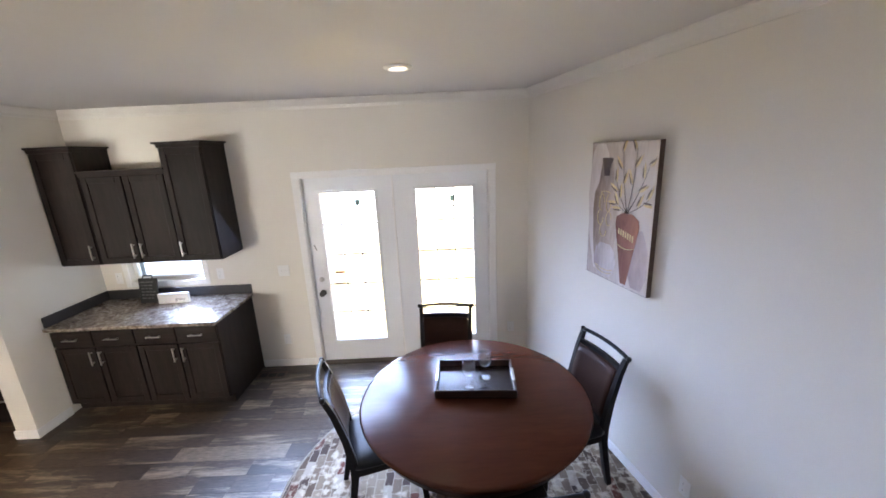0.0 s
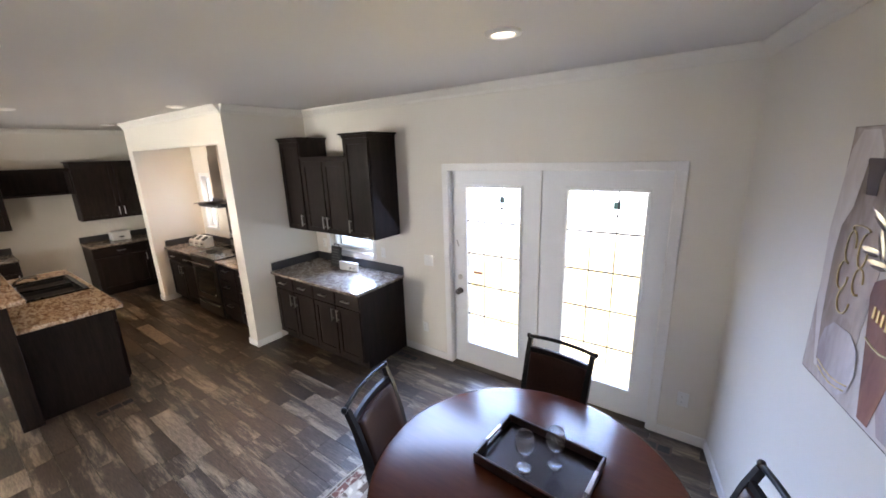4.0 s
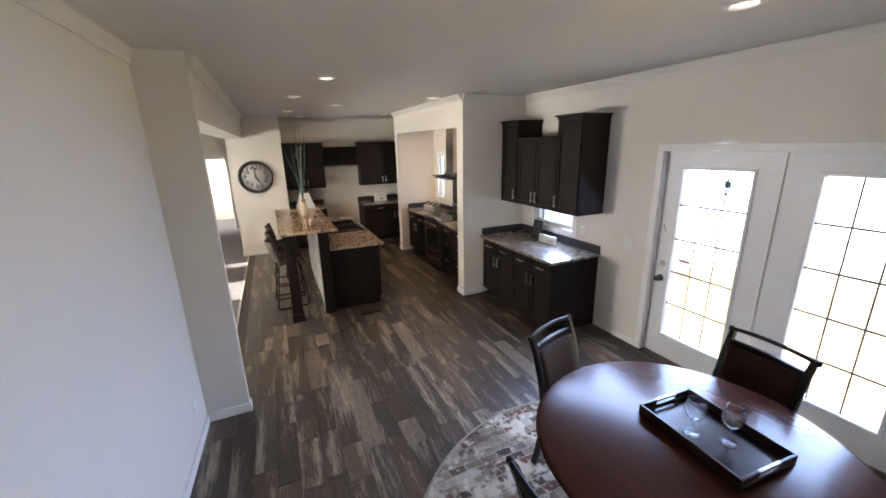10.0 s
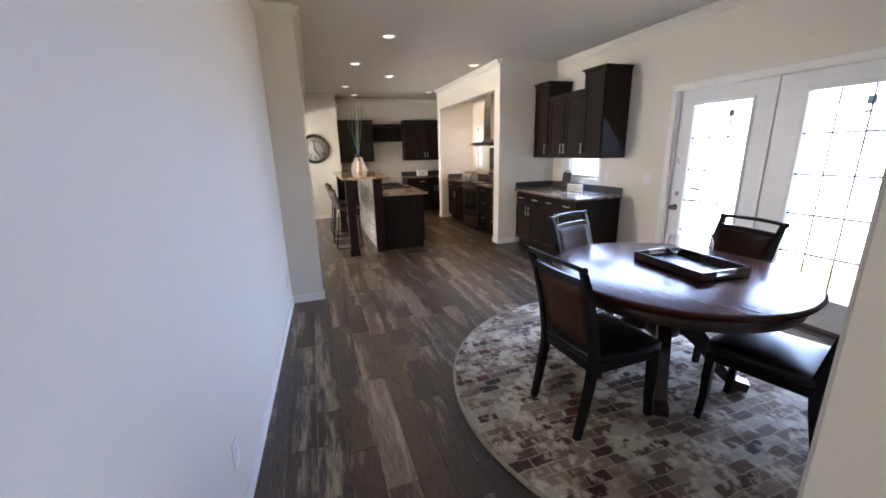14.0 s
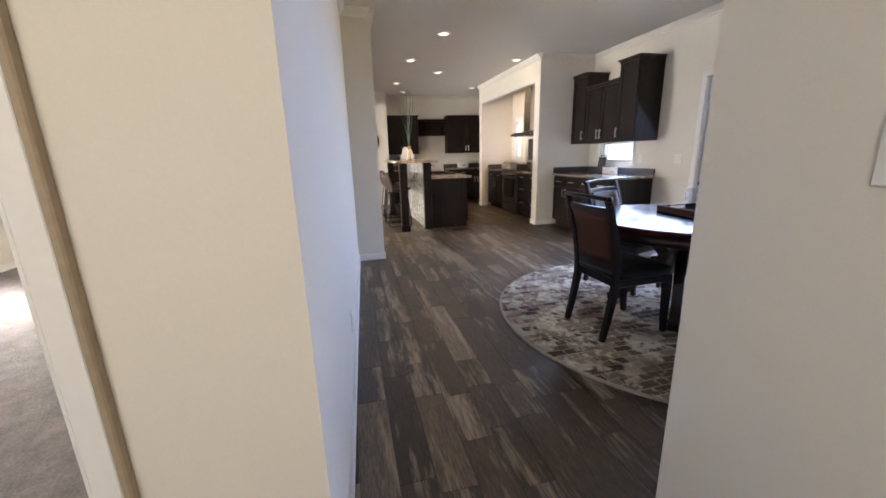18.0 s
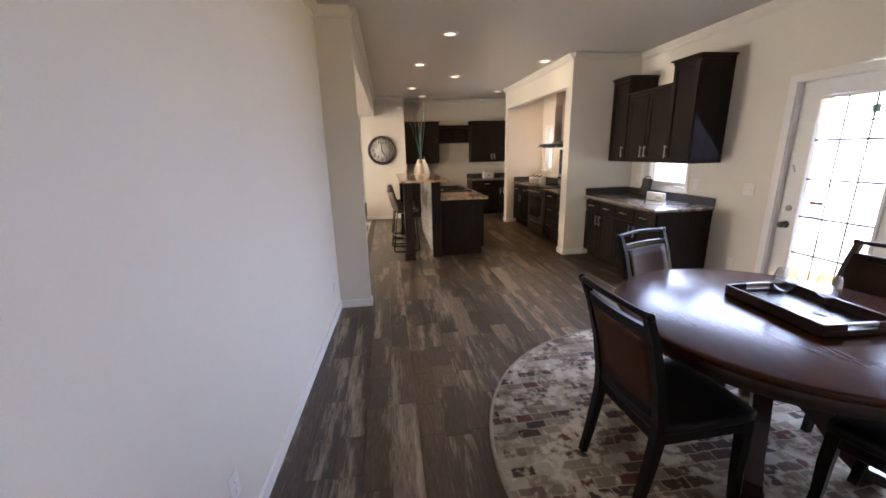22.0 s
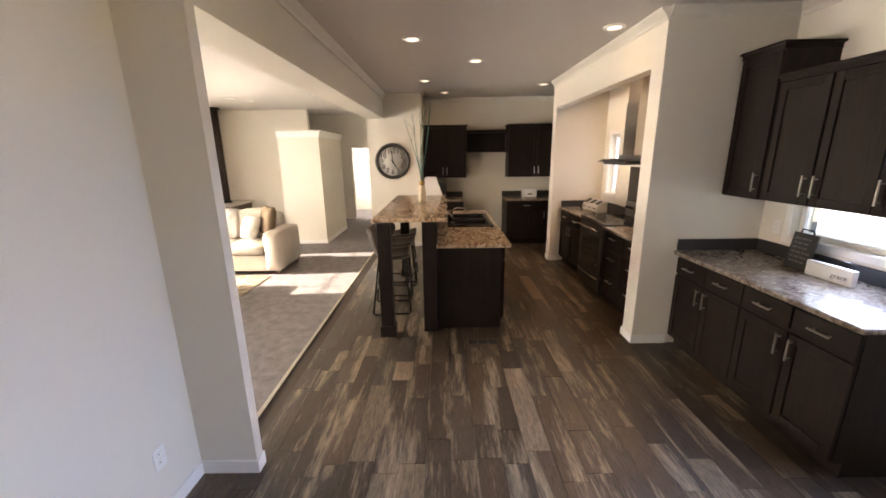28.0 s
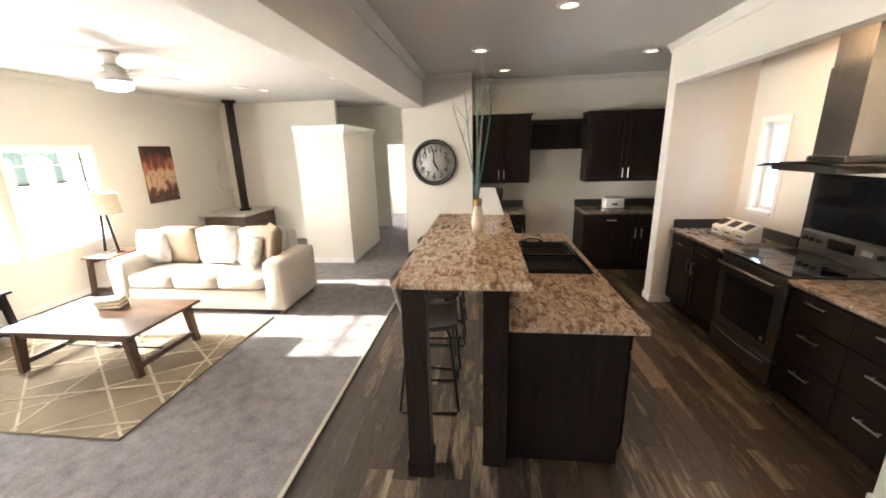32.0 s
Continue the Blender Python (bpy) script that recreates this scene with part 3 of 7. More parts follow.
setting("wall_north", wall_bm("y", NY, NY + 0.16, BX - 0.12, EX + 2.66, 0, CZ, (DOOR, BWIN, RWIN)), WALL, "warm off-white painted wall with glazed doors and windows", "wall")
HNY = 0.257         # south face of the hall's north wall
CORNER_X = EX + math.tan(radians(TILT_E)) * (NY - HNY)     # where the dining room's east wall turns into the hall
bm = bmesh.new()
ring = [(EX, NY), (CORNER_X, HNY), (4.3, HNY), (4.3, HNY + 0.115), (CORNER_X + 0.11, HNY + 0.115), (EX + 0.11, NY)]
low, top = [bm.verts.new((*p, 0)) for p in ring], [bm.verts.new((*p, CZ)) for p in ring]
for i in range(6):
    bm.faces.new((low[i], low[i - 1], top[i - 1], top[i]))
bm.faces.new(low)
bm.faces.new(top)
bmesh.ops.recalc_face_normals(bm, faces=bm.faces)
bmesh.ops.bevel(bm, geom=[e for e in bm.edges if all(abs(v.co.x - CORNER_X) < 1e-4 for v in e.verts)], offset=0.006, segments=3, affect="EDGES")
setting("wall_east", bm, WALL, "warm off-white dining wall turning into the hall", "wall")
setting("wall_dining_south", wall_bm("y", SY - 0.12, SY, STUB_X - STUB_W, HX - 0.001, 0, CZ), WALL, "plain off-white dining wall", "wall").matrix_world = LEAN_S
setting("wall_stub", wall_bm("x", STUB_X - STUB_W, STUB_X, SY, STUB_N, 0, CZ), WALL, "short off-white wall end beside the living room", "wall")
setting("wall_hall_west", wall_bm("x", HX - 0.12, HX, -4.6, SY - 0.122, 0, CZ, ((-2.30, -1.105, 0, 2.06),)), WALL, "cream hall wall with a doorway to a carpeted room", "wall")
setting("wall_hall_east", wall_bm("x", 4.3, 4.42, -4.6, HNY + 0.115, 0, CZ, (HALL_LAMP_GAP,)), WALL, "plain off-white hall wall", "wall")
setting("wall_living_south", wall_bm("y", LY - 0.16, LY, -11.6, 4.42, 0, CZ, LWIN), WALL, "bright off-white living room wall with tall windows", "wall")
setting("wall_partition", wall_bm("x", PX0, PX1, PY, NY, 0, CZ), WALL, "off-white partition end between buffet and range", "wall")
setting("wall_partition_far", wall_bm("x", QX0, QX1, PY, NY, 0, CZ), WALL, "off-white partition end past the range", "wall")
setting("wall_alcove", wall_bm("y", AN, NY, QX1, PX0, 0, CZ, (RWIN,)), WALL, "off-white back wall of the range alcove with a narrow window", "wall")
setting("header_range", wall_bm("y", PY, PY + 0.12, QX1, PX0, 2.42, CZ), WALL, "off-white header above the range alcove", "wall")
setting("wall_kitchen_west", wall_bm("x", BX - 0.12, BX, 0.265, NY, 0, CZ), WALL, "off-white kitchen end wall", "wall")
setting("wall_clock", wall_bm("x", CLX - 0.12, CLX, -0.62, 0.385, 0, CZ), WALL, "off-white wall with a large clock", "wall")
setting("wall_clock_return", wall_bm("y", 0.265, 0.385, BX - 0.12, CLX - 0.12, 0, CZ), WALL, "off-white wall return beside the kitchen cabinets", "wall")
setting("wall_hall_end_north", wall_bm("y", -0.62, -0.50, -10.45, CLX - 0.12, 0, CZ), WALL, "off-white passage wall", "wall")
setting("wall_far_west", wall_bm("x", -10.57, -10.45, LY, -0.50, 0, CZ, ((-1.72, -0.98, 0.0, 1.95),)), WALL, "off-white wall at the end of the passage with a bright doorway", "wall")
setting("wall_bedroom", wall_bm("x", -12.42, -12.3, -2.4, -0.3, 0, CZ), WALL, "plain white wall of the room past the passage", "wall")
for n, y0 in (("south", -2.4), ("north", -0.42)):
    setting("wall_bedroom_" + n, wall_bm("y", y0, y0 + 0.12, -12.3, -10.57, 0, CZ), WALL, "plain white side wall of the room past the passage", "wall")
setting("wall_closet", wall_bm("x", -9.0, -7.39, -2.42, -1.63, 0, 2.22), WALL, "white built-out closet box with a crown, lower than the ceiling", "wall")
setting("wall_living_west", wall_bm("x", -9.3, -9.18, LY, -2.42, 0, CZ), WALL, "off-white living room wall behind the stove", "wall")
setting("beam", wall_bm("y", SY, STUB_N, CLX, STUB_X - STUB_W, 2.40, CZ), WALL, "off-white boxed ceiling beam above the carpet edge", "beam")

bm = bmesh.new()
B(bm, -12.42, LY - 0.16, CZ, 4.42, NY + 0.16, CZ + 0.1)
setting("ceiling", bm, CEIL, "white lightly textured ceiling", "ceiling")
bm = bmesh.new()
B(bm, -12.8, LY - 0.5, CZ + 0.12, 4.9, NY + 0.6, CZ + 0.25)
setting("roof", bm, SHINGLE, "plain flat roof cover", "roof")
setting("wall_back_east", wall_bm("x", EX + 2.56, EX + 2.66, HNY + 0.115, NY, 0, CZ), WALL, "plain off-white wall", "wall")

# ground, with the house's foot just above it
bm = bmesh.new()
B(bm, -300, -300, -0.75, 300, 300, -0.45)
setting("ground", bm, GROUND, "pale sunlit gravel and dry grass outside", "ground")

# crown moulding and baseboards
def crown(name, x0, y0, x1, y1, nx, ny):
    """Moulding along a wall's top; (nx, ny) points into the room."""
    bm = bmesh.new()
    prof = ((0, 0), (0.0, -0.085), (0.012, -0.085), (0.018, -0.06), (0.045, -0.03), (0.06, -0.012), (0.06, 0))
    ring = []
    for px, py in ((x0, y0), (x1, y1)):
        ring.append([bm.verts.new((px + nx * d, py + ny * d, CZ + h - 0.001)) for d, h in prof])
    for i in range(len(prof) - 1):
        bm.faces.new((ring[0][i], ring[0][i + 1], ring[1][i + 1], ring[1][i]))
    bm.faces.new(ring[0])
    bm.faces.new(ring[1])
    bmesh.ops.recalc_face_normals(bm, faces=bm.faces)
    return setting(name, bm, CROWN, "off-white crown moulding", "moulding")


def base(name, x0, y0, x1, y1, nx, ny):
    bm = bmesh.new()
    t = 0.013
    xs, ys = sorted((x0, x1)), sorted((y0, y1))
    if nx:
        B(bm, x0, ys[0], 0, x0 + nx * t, ys[1], 0.085)
    else:
        B(bm, xs[0], y0, 0, xs[1], y0 + ny * t, 0.085)
    es = [e for e in bm.edges if all(v.co.z > 0.08 for v in e.verts)]
    bmesh.ops.bevel(bm, geom=es, offset=0.006, segments=2, affect="EDGES")
    return setting(name, bm, TRIM, "white painted baseboard", "baseboard")


RUNS = [("north", PX1, NY, EX, NY, 0, -1), ("east", EX, HNY + 0.012, EX, NY, -1, 0), ("dining_south", STUB_X, SY, HX, SY, 0, 1), ("stub", STUB_X, SY, STUB_X, STUB_N, 1, 0),
        ("partition", PX1, PY, PX1, NY, 1, 0), ("header", QX0, PY, PX1, PY, 0, -1), ("beam_north", CLX, STUB_N, STUB_X, STUB_N, 0, 1), ("clock", CLX, STUB_N, CLX, 0.385, 1, 0),
        ("kitchen_west", BX, 0.385, BX, NY, 1, 0), ("living_south", -9.18, LY, HX - 0.12, LY, 0, 1), ("far_partition", QX0, PY, QX0, NY, -1, 0)]
for n, *r in RUNS:
    o = crown("crown_" + n, *r)
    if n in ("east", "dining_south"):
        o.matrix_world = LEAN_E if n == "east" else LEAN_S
for n, *r in (("north_a", -1.50, NY, -0.907, NY, 0, -1), ("north_b", 1.15, NY, EX, NY, 0, -1), ("east", EX, HNY + 0.012, EX, NY - 0.013, -1, 0), ("dining_south", STUB_X + 0.013, SY, HX, SY, 0, 1),
              ("stub_e", STUB_X, SY, STUB_X, STUB_N, 1, 0), ("stub_n", STUB_X - STUB_W, STUB_N, STUB_X + 0.013, STUB_N, 0, 1), ("hall_north", CORNER_X - 0.012, HNY, 4.3, HNY, 0, -1),
              ("partition_s", PX0 - 0.013, PY, PX1 + 0.013, PY, 0, -1), ("partition_e", PX1, PY, PX1, 2.84, 1, 0), ("partition_w", PX0, PY, PX0, 2.66, -1, 0),
              ("far_s", QX0 - 0.013, PY, QX1 + 0.013, PY, 0, -1), ("far_e", QX1, PY, QX1, 2.66, 1, 0), ("clock", CLX, -0.62, CLX, 0.385, 1, 0), ("clock_s", CLX - 0.12, -0.62, CLX + 0.013, -0.62, 0, -1),
              ("closet_e", -7.39, -2.42, -7.39, -1.63, 1, 0), ("closet_n", -9.0, -1.63, -7.377, -1.63, 0, 1), ("hall_west", HX, -1.045, HX, SY - 0.122, 1, 0), ("living_south", -9.18, LY, 1.5, LY, 0, 1)):
    o = base("baseboard_" + n, *r)
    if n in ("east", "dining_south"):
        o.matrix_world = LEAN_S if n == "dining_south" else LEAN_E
# crown of the closet box
bm = bmesh.new()
for k, (d, z0, z1) in enumerate(((0.015, 2.11, 2.15), (0.035, 2.15, 2.19), (0.055, 2.19, 2.23))):
    B(bm, -9.0, -2.42, z0, -7.39 + d, -1.63 + d, z1)
setting("crown_closet", bm, TRIM, "white stepped crown of the closet box", "moulding")

# floors
bm = bmesh.new()
B(bm, BX, -0.53, -0.2, STUB_X, NY, -0.004)
B(bm, STUB_X, SY - 0.16, -0.2, 2.45, NY, -0.004)
B(bm, 2.45, -4.6, -0.2, 4.3, HNY, -0.004)
B(bm, HX - 0.12, -4.6, -0.2, 2.45, SY - 0.16, -0.004)
FLOOR = setting("floor", bm, mat("floor_joint", (0.05, 0.036, 0.026), 0.6, scale=30), "dark weathered wood-look vinyl plank floor", "floor")
bm = bmesh.new()
B(bm, -12.3, LY, -0.2, STUB_X, -0.54, 0.004)
B(bm, STUB_X, LY, -0.2, HX - 0.12, SY - 0.16, 0.004)
bmesh.ops.remove_doubles(bm, verts=bm.verts, dist=1e-5)
setting("carpet_floor", bm, CARPET, "grey-brown cut-pile carpet of the living room", "carpet")
bm = bmesh.new()
B(bm, CLX, -0.552, 0, STUB_X - STUB_W, -0.520, 0.010, bevel=0.004)
setting("transition_strip", bm, CREAM, "pale strip between carpet and vinyl planks", "trim")

# ---- light of the openings and lamps ----
# outside the patio doors: sky light falling in, and light thrown up by the sunlit ground
window_light("door_sky_light", -0.3, NY + 0.86, 1.15, 4.4, 2.6, 76.0, (0.5, -1, -0.85), (0.44, 0.60, 1.0), 108)
window_light("door_ground_light", 0.12, NY + 0.86, 1.0, 3.4, 2.6, 12.8, (0, -1, 0.7), (1.0, 0.80, 0.36), 104)
window_light("buffet_window_light", -2.365, NY + 0.15, 1.25, 0.68, 0.28, 0.25, (0, -1, 0), (0.62, 0.78, 1.0))
window_light("range_window_light", -5.56, AN + 0.13, 1.58, 0.34, 0.88, 1.5, (0, -1, 0), (0.45, 0.70, 1.0))
for k, (x0, x1, z0, z1) in enumerate(LWIN):
    window_light("living_window_light", (x0 + x1) / 2, LY - 0.14, z0 + 0.33 * (z1 - z0), x1 - x0 - 0.1, 0.62 * (z1 - z0), 15, (0, 1, 0), (1.0, 0.98, 0.93))
    # Faint teal lamp laid over the upper panes as a haze in foliage colour.
    window_light("upper_sash_light", (x0 + x1) / 2, LY - 0.14, z0 + 0.83 * (z1 - z0), x1 - x0 - 0.1, 0.32 * (z1 - z0), 0.1, (0, 1, 0), (0.60, 0.95, 0.88))
# Fill lamp in an invented opening at the hall's end, added to brighten it.
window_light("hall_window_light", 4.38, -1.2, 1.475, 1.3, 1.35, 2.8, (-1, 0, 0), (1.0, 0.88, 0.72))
# Lamp before a plain wall, no window there, added to whiten the passage doorway.
window_light("bedroom_window_light", -11.4, -2.26, 1.4, 1.2, 1.3, 15, (0, 1, 0), (0.95, 0.97, 1.0))

fan_lamp = new("fan_lamp", bpy.data.lights.new("fan_lamp", "POINT"))
fan_lamp.data.energy, fan_lamp.data.shadow_soft_size, fan_lamp.data.color = 0.6, 0.12, (1.0, 0.93, 0.82)
fan_lamp.location = (-5.16, -3.10, CZ - 0.56)


def downlight():
    t = thing("recessed_downlight", pose(0, 0, CZ), "white recessed ceiling downlight, lit warm", "ceiling light", "recessed downlights")
    bm = bmesh.new()
    lathe(bm, [(0.060, 0.0), (0.060, -0.012), (0.068, -0.016), (0.092, -0.008), (0.095, 0.0)], 28)
    part("trim_ring", bm, TRIM, t)
    bm = bmesh.new()
    lathe(bm, [(0.0, -0.003), (0.058, -0.003)], 28)
    part("lens", bm, glow_mat("lamp_lens", (1.0, 0.86, 0.66), 0.8), t, "glowing warm lens")
    return t


CANS = ((-2.30, 0.71), (-3.79, 0.50), (-4.68, 1.18), (-3.52, 2.31), (-6.30, 2.40), (-5.88, 0.52), (-7.0, 0.82), (0.35, 2.34))
first = downlight()
for k, (x, y) in enumerate(CANS):
    if k == 0:
        first.matrix_world = pose(x, y, CZ)
    else:
        copy_thing(first, pose(x, y, CZ))
    can_light(x, y, CZ - 0.02, 0.04 if x > 0 else 0.1 if y > 2 else 0.2 if x < -6.5 else 0.42)


# ---- glazed doors ----
def glazed_door(x0, x1, y, hinge_left, handled):
    """A white door with one tall pane and a grid between the sheets of glass."""
    w, h = x1 - x0, 2.06
    t = thing("glazed_door", pose(x0, y, 0.018), "white painted patio door with a tall gridded glass pane, closed" if handled else "white fixed door panel with a tall gridded glass pane", "door", "patio doors")
    t["kind"] = "structure"
    gx0, gx1, gz0, gz1 = (0.165 if handled else 0.225), w - (0.185 if handled else 0.155), 0.255, 1.905
    bm = wall_bm("y", 0, 0.044, 0, w, 0, h, ((gx0, gx1, gz0, gz1),))
    part("door_slab", bm, DOORW, t)
    bm = bmesh.new()
    f = 0.028
    for y0, y1 in ((-0.014, 0.0), (0.044, 0.058)):
        B(bm, gx0 - f, y0, gz0 - f, gx1 + f, y1, gz0, bevel=0.004)
        B(bm, gx0 - f, y0, gz1, gx1 + f, y1, gz1 + f, bevel=0.004)
        B(bm, gx0 - f, y0, gz0, gx0, y1, gz1, bevel=0.004)
        B(bm, gx1, y0, gz0, gx1 + f, y1, gz1, bevel=0.004)
    part("pane_moulding", bm, DOORW, t)
    bm = bmesh.new()
    B(bm, gx0, 0.019, gz0, gx1, 0.025, gz1)
    p = part("pane", bm, GLASS, t, "clear glass pane")
    p.visible_shadow = False
    bm = bmesh.new()
    for i in (1, 2):
        x = gx0 + (gx1 - gx0) * i / 3
        B(bm, x - 0.006, 0.012, gz0, x + 0.006, 0.017, gz1)
    for i in range(1, 5):
        z = gz0 + (gz1 - gz0) * i / 5
        B(bm, gx0, 0.0118, z - 0.0085, gx1, 0.0168, z + 0.0085)
    part("pane_grid", bm, mat("grid_bar", (0.115, 0.125, 0.145), 0.5), t, "thin grey grid bars")
    for k, (dx, dz, sw, sh, c) in enumerate(((0.37, 1.62, 0.055, 0.06, (0.25, 0.52, 0.50)), (0.37, 1.52, 0.05, 0.02, (0.45, 0.45, 0.45)))):
        bm = bmesh.new()
        B(bm, gx0 + dx - 0.02, 0.0175, gz0 + dz - sh - 0.05, gx0 + dx - 0.02 + sw, 0.0188, gz0 + dz - 0.05)
        part("sticker", bm, mat("sticker_paper", c, 0.5), t, "small paper sticker on the glass")
    if handled:
        bm = bmesh.new()
        B(bm, gx0 + 0.06, 0.0175, 1.03, gx0 + 0.17, 0.0188, 1.06)
        part("sticker", bm, mat("sticker_red", (0.36, 0.12, 0.13), 0.5), t, "red and white warning sticker")
        bm = bmesh.new()
        for i in range(4):
            B(bm, gx0 + 0.05, 0.0175, 0.98 - i * 0.03, gx0 + 0.17 - 0.01 * (i % 2), 0.0186, 0.99 - i * 0.03)
        part("sticker_print", bm, mat("sticker_grey", (0.55, 0.5, 0.5), 0.5), t, "lines of small print")
        bm = bmesh.new()
        lathe(bm, [(0.0, 0.075), (0.018, 0.073), (0.028, 0.06), (0.029, 0.048), (0.014, 0.036), (0.012, 0.012), (0.033, 0.008), (0.034, 0.0), (0.0, 0.0)], 20)
        bmesh.ops.transform(bm, matrix=pose(0.078, 0, 0.825, 90), verts=bm.verts)
        part("door_knob", bm, mat("dark_nickel", (0.14, 0.13, 0.125), 0.3, 1.0), t, "dark round door knob")
        bm = bmesh.new()
        lathe(bm, [(0.0, 0.022), (0.02, 0.022), (0.026, 0.012), (0.028, 0.0), (0.0, 0.0)], 20)
        B(bm, -0.004, -0.016, 0.022, 0.004, 0.016, 0.03)
        bmesh.ops.transform(bm, matrix=pose(0.078, 0, 0.978, 90), verts=bm.verts)
        part("deadbolt", bm, NICKEL, t, "round deadbolt with thumb turn")
        bm = bmesh.new()
        B(bm, 0.048, -0.004, 1.30, 0.062, 0, 1.37, bevel=0.002)
        bmesh.ops.rotate(bm, cent=(0.055, 0, 1.335), matrix=Matrix.Rotation(radians(-20), 3, "Y"), verts=bm.verts)
        part("tape_mark", bm, mat("grey_tape", (0.35, 0.34, 0.33), 0.6), t, "strip of grey tape")
        for z in (0.2, 1.03, 1.78):
            bm = bmesh.new()
            B(bm, w - 0.004, -0.012, z - 0.05, w + 0.014, 0.004, z + 0.05, bevel=0.003)
            part("hinge", bm, NICKEL, t)
    return t


glazed_door(-0.824, 0.090, NY + 0.045, False, True)
glazed_door(0.105, 1.067, NY + 0.045, True, False)
bm = bmesh.new()
for x0, x1 in ((-0.906, -0.834), (1.077, 1.149)):
    B(bm, x0, NY - 0.016, 0, x1, NY, 2.085, bevel=0.004)
B(bm, -0.906, NY - 0.016, 2.085, 1.149, NY, 2.150, bevel=0.004)
B(bm, -0.835, NY, 0.0, -0.826, NY + 0.15, 2.088)
B(bm, 1.069, NY, 0.0, 1.078, NY + 0.15, 2.088)
B(bm, -0.826, NY, 2.080, 1.069, NY + 0.15, 2.088)
B(bm, 0.0905, NY + 0.03, 0.018, 0.1045, NY + 0.12, 2.079)
B(bm, -0.826, NY + 0.09, 0.018, -0.795, NY + 0.104, 2.080)
B(bm, 1.038, NY + 0.09, 0.018, 1.069, NY + 0.104, 2.080)
B(bm, -0.795, NY + 0.09, 2.050, 1.038, NY + 0.104, 2.080)
B(bm, 0.07, NY + 0.0895, 0.018, 0.125, NY + 0.104, 2.050)
setting("door_frame", bm, TRIM, "white casing and jamb around the patio doors", "door frame")
bm = bmesh.new()
B(bm, -0.824, NY - 0.03, 0.0, 1.067, NY + 0.14, 0.016, bevel=0.005)
setting("door_threshold", bm, mat("bronze_threshold", (0.10, 0.075, 0.055), 0.4, 0.7), "dark bronze threshold below the doors", "threshold")


def window(name, hole, y, inward, label, cross=(), sill=True, shade=0.0, valance=False):
    """A window set in a hole of a wall across y; inward is the side of the room (-1 south, 1 north)."""
    x0, x1, z0, z1 = hole
    t = thing(name, pose((x0 + x1) / 2, y, z0), label, "window")
    t["kind"] = "structure"
    w, h = (x1 - x0) / 2, z1 - z0
    d = -inward
    bm = bmesh.new()
    f = 0.038
    for a in ((-w, 0, -w + f, h), (w - f, 0, w, h), (-w + f, 0, w - f, f), (-w + f, h - f, w - f, h)):
        B(bm, a[0], d * 0.06, a[1], a[2], d * 0.11, a[3], bevel=0.003)
    part("window_frame", bm, TRIM, t)
    bm = bmesh.new()
    c = 0.055
    for a in ((-w - c, -c, -w, h + c), (w, -c, w + c, h + c), (-w, -c, w, 0), (-w, h, w, h + c)):
        B(bm, a[0], 0, a[1], a[2], inward * 0.014, a[3], bevel=0.003)
    part("casing", bm, TRIM, t)
    bm = bmesh.new()
    B(bm, -w + f, d * 0.083, f, w - f, d * 0.087, h - f)
    p = part("pane", bm, GLASS, t, "clear glass pane")
    p.visible_shadow = False
    if cross:
        bm = bmesh.new()
        for i in range(1, cross[0]):
            x = -w + 2 * w * i / cross[0]
            B(bm, x - 0.008, d * 0.07, h * cross[2] if len(cross) > 2 else f, x + 0.008, d * 0.081, h - f)
        for i in range(1, cross[1]):
            z = (h * cross[2] if len(cross) > 2 else 0) + (h - (h * cross[2] if len(cross) > 2 else 0)) * i / cross[1]
            B(bm, -w + f, d * 0.07, z - 0.008, w - f, d * 0.0805, z + 0.008)
        part("glazing_bars", bm, TRIM, t)
    if sill:
        bm = bmesh.new()
        B(bm, -w - 0.03, inward * 0.014, -0.03, w + 0.03, inward * 0.045, -0.005, bevel=0.004)
        part("window_sill", bm, TRIM, t)
    return t


window("window_buffet", BWIN, NY, -1, "low white-framed window behind the buffet counter, bright outside", sill=False)
window("window_range", RWIN, AN, -1, "narrow white-framed window beside the range, bright outside", (1, 2))
for k, hole in enumerate(LWIN):
    window("window_living", hole, LY, 1, "tall white-framed window with a gridded top, bright outside", (3, 2, 0.68))
# ---- cabinets ----
def bar_handle(parent, x, z, length, upright, y=0.0):
    bm = bmesh.new()
    a = (x, y - 0.028, z - length / 2) if upright else (x - length / 2, y - 0.028, z)
    b = (x, y - 0.028, z + length / 2) if upright else (x + length / 2, y - 0.028, z)
    if upright:
        B(bm, x - 0.006, y - 0.034, z - length / 2, x + 0.006, y - 0.024, z + length / 2, bevel=0.002)
        for s in (-1, 1):
            B(bm, x - 0.004, y - 0.024, z + s * length * 0.36 - 0.004, x + 0.004, y, z + s * length * 0.36 + 0.004)
    else:
        B(bm, x - length / 2, y - 0.034, z - 0.006, x + length / 2, y - 0.024, z + 0.006, bevel=0.002)
        for s in (-1, 1):
            B(bm, x + s * length * 0.36 - 0.004, y - 0.024, z - 0.004, x + s * length * 0.36 + 0.004, y, z + 0.004)
    return part("handle", bm, NICKEL, parent, "brushed nickel bar handle")


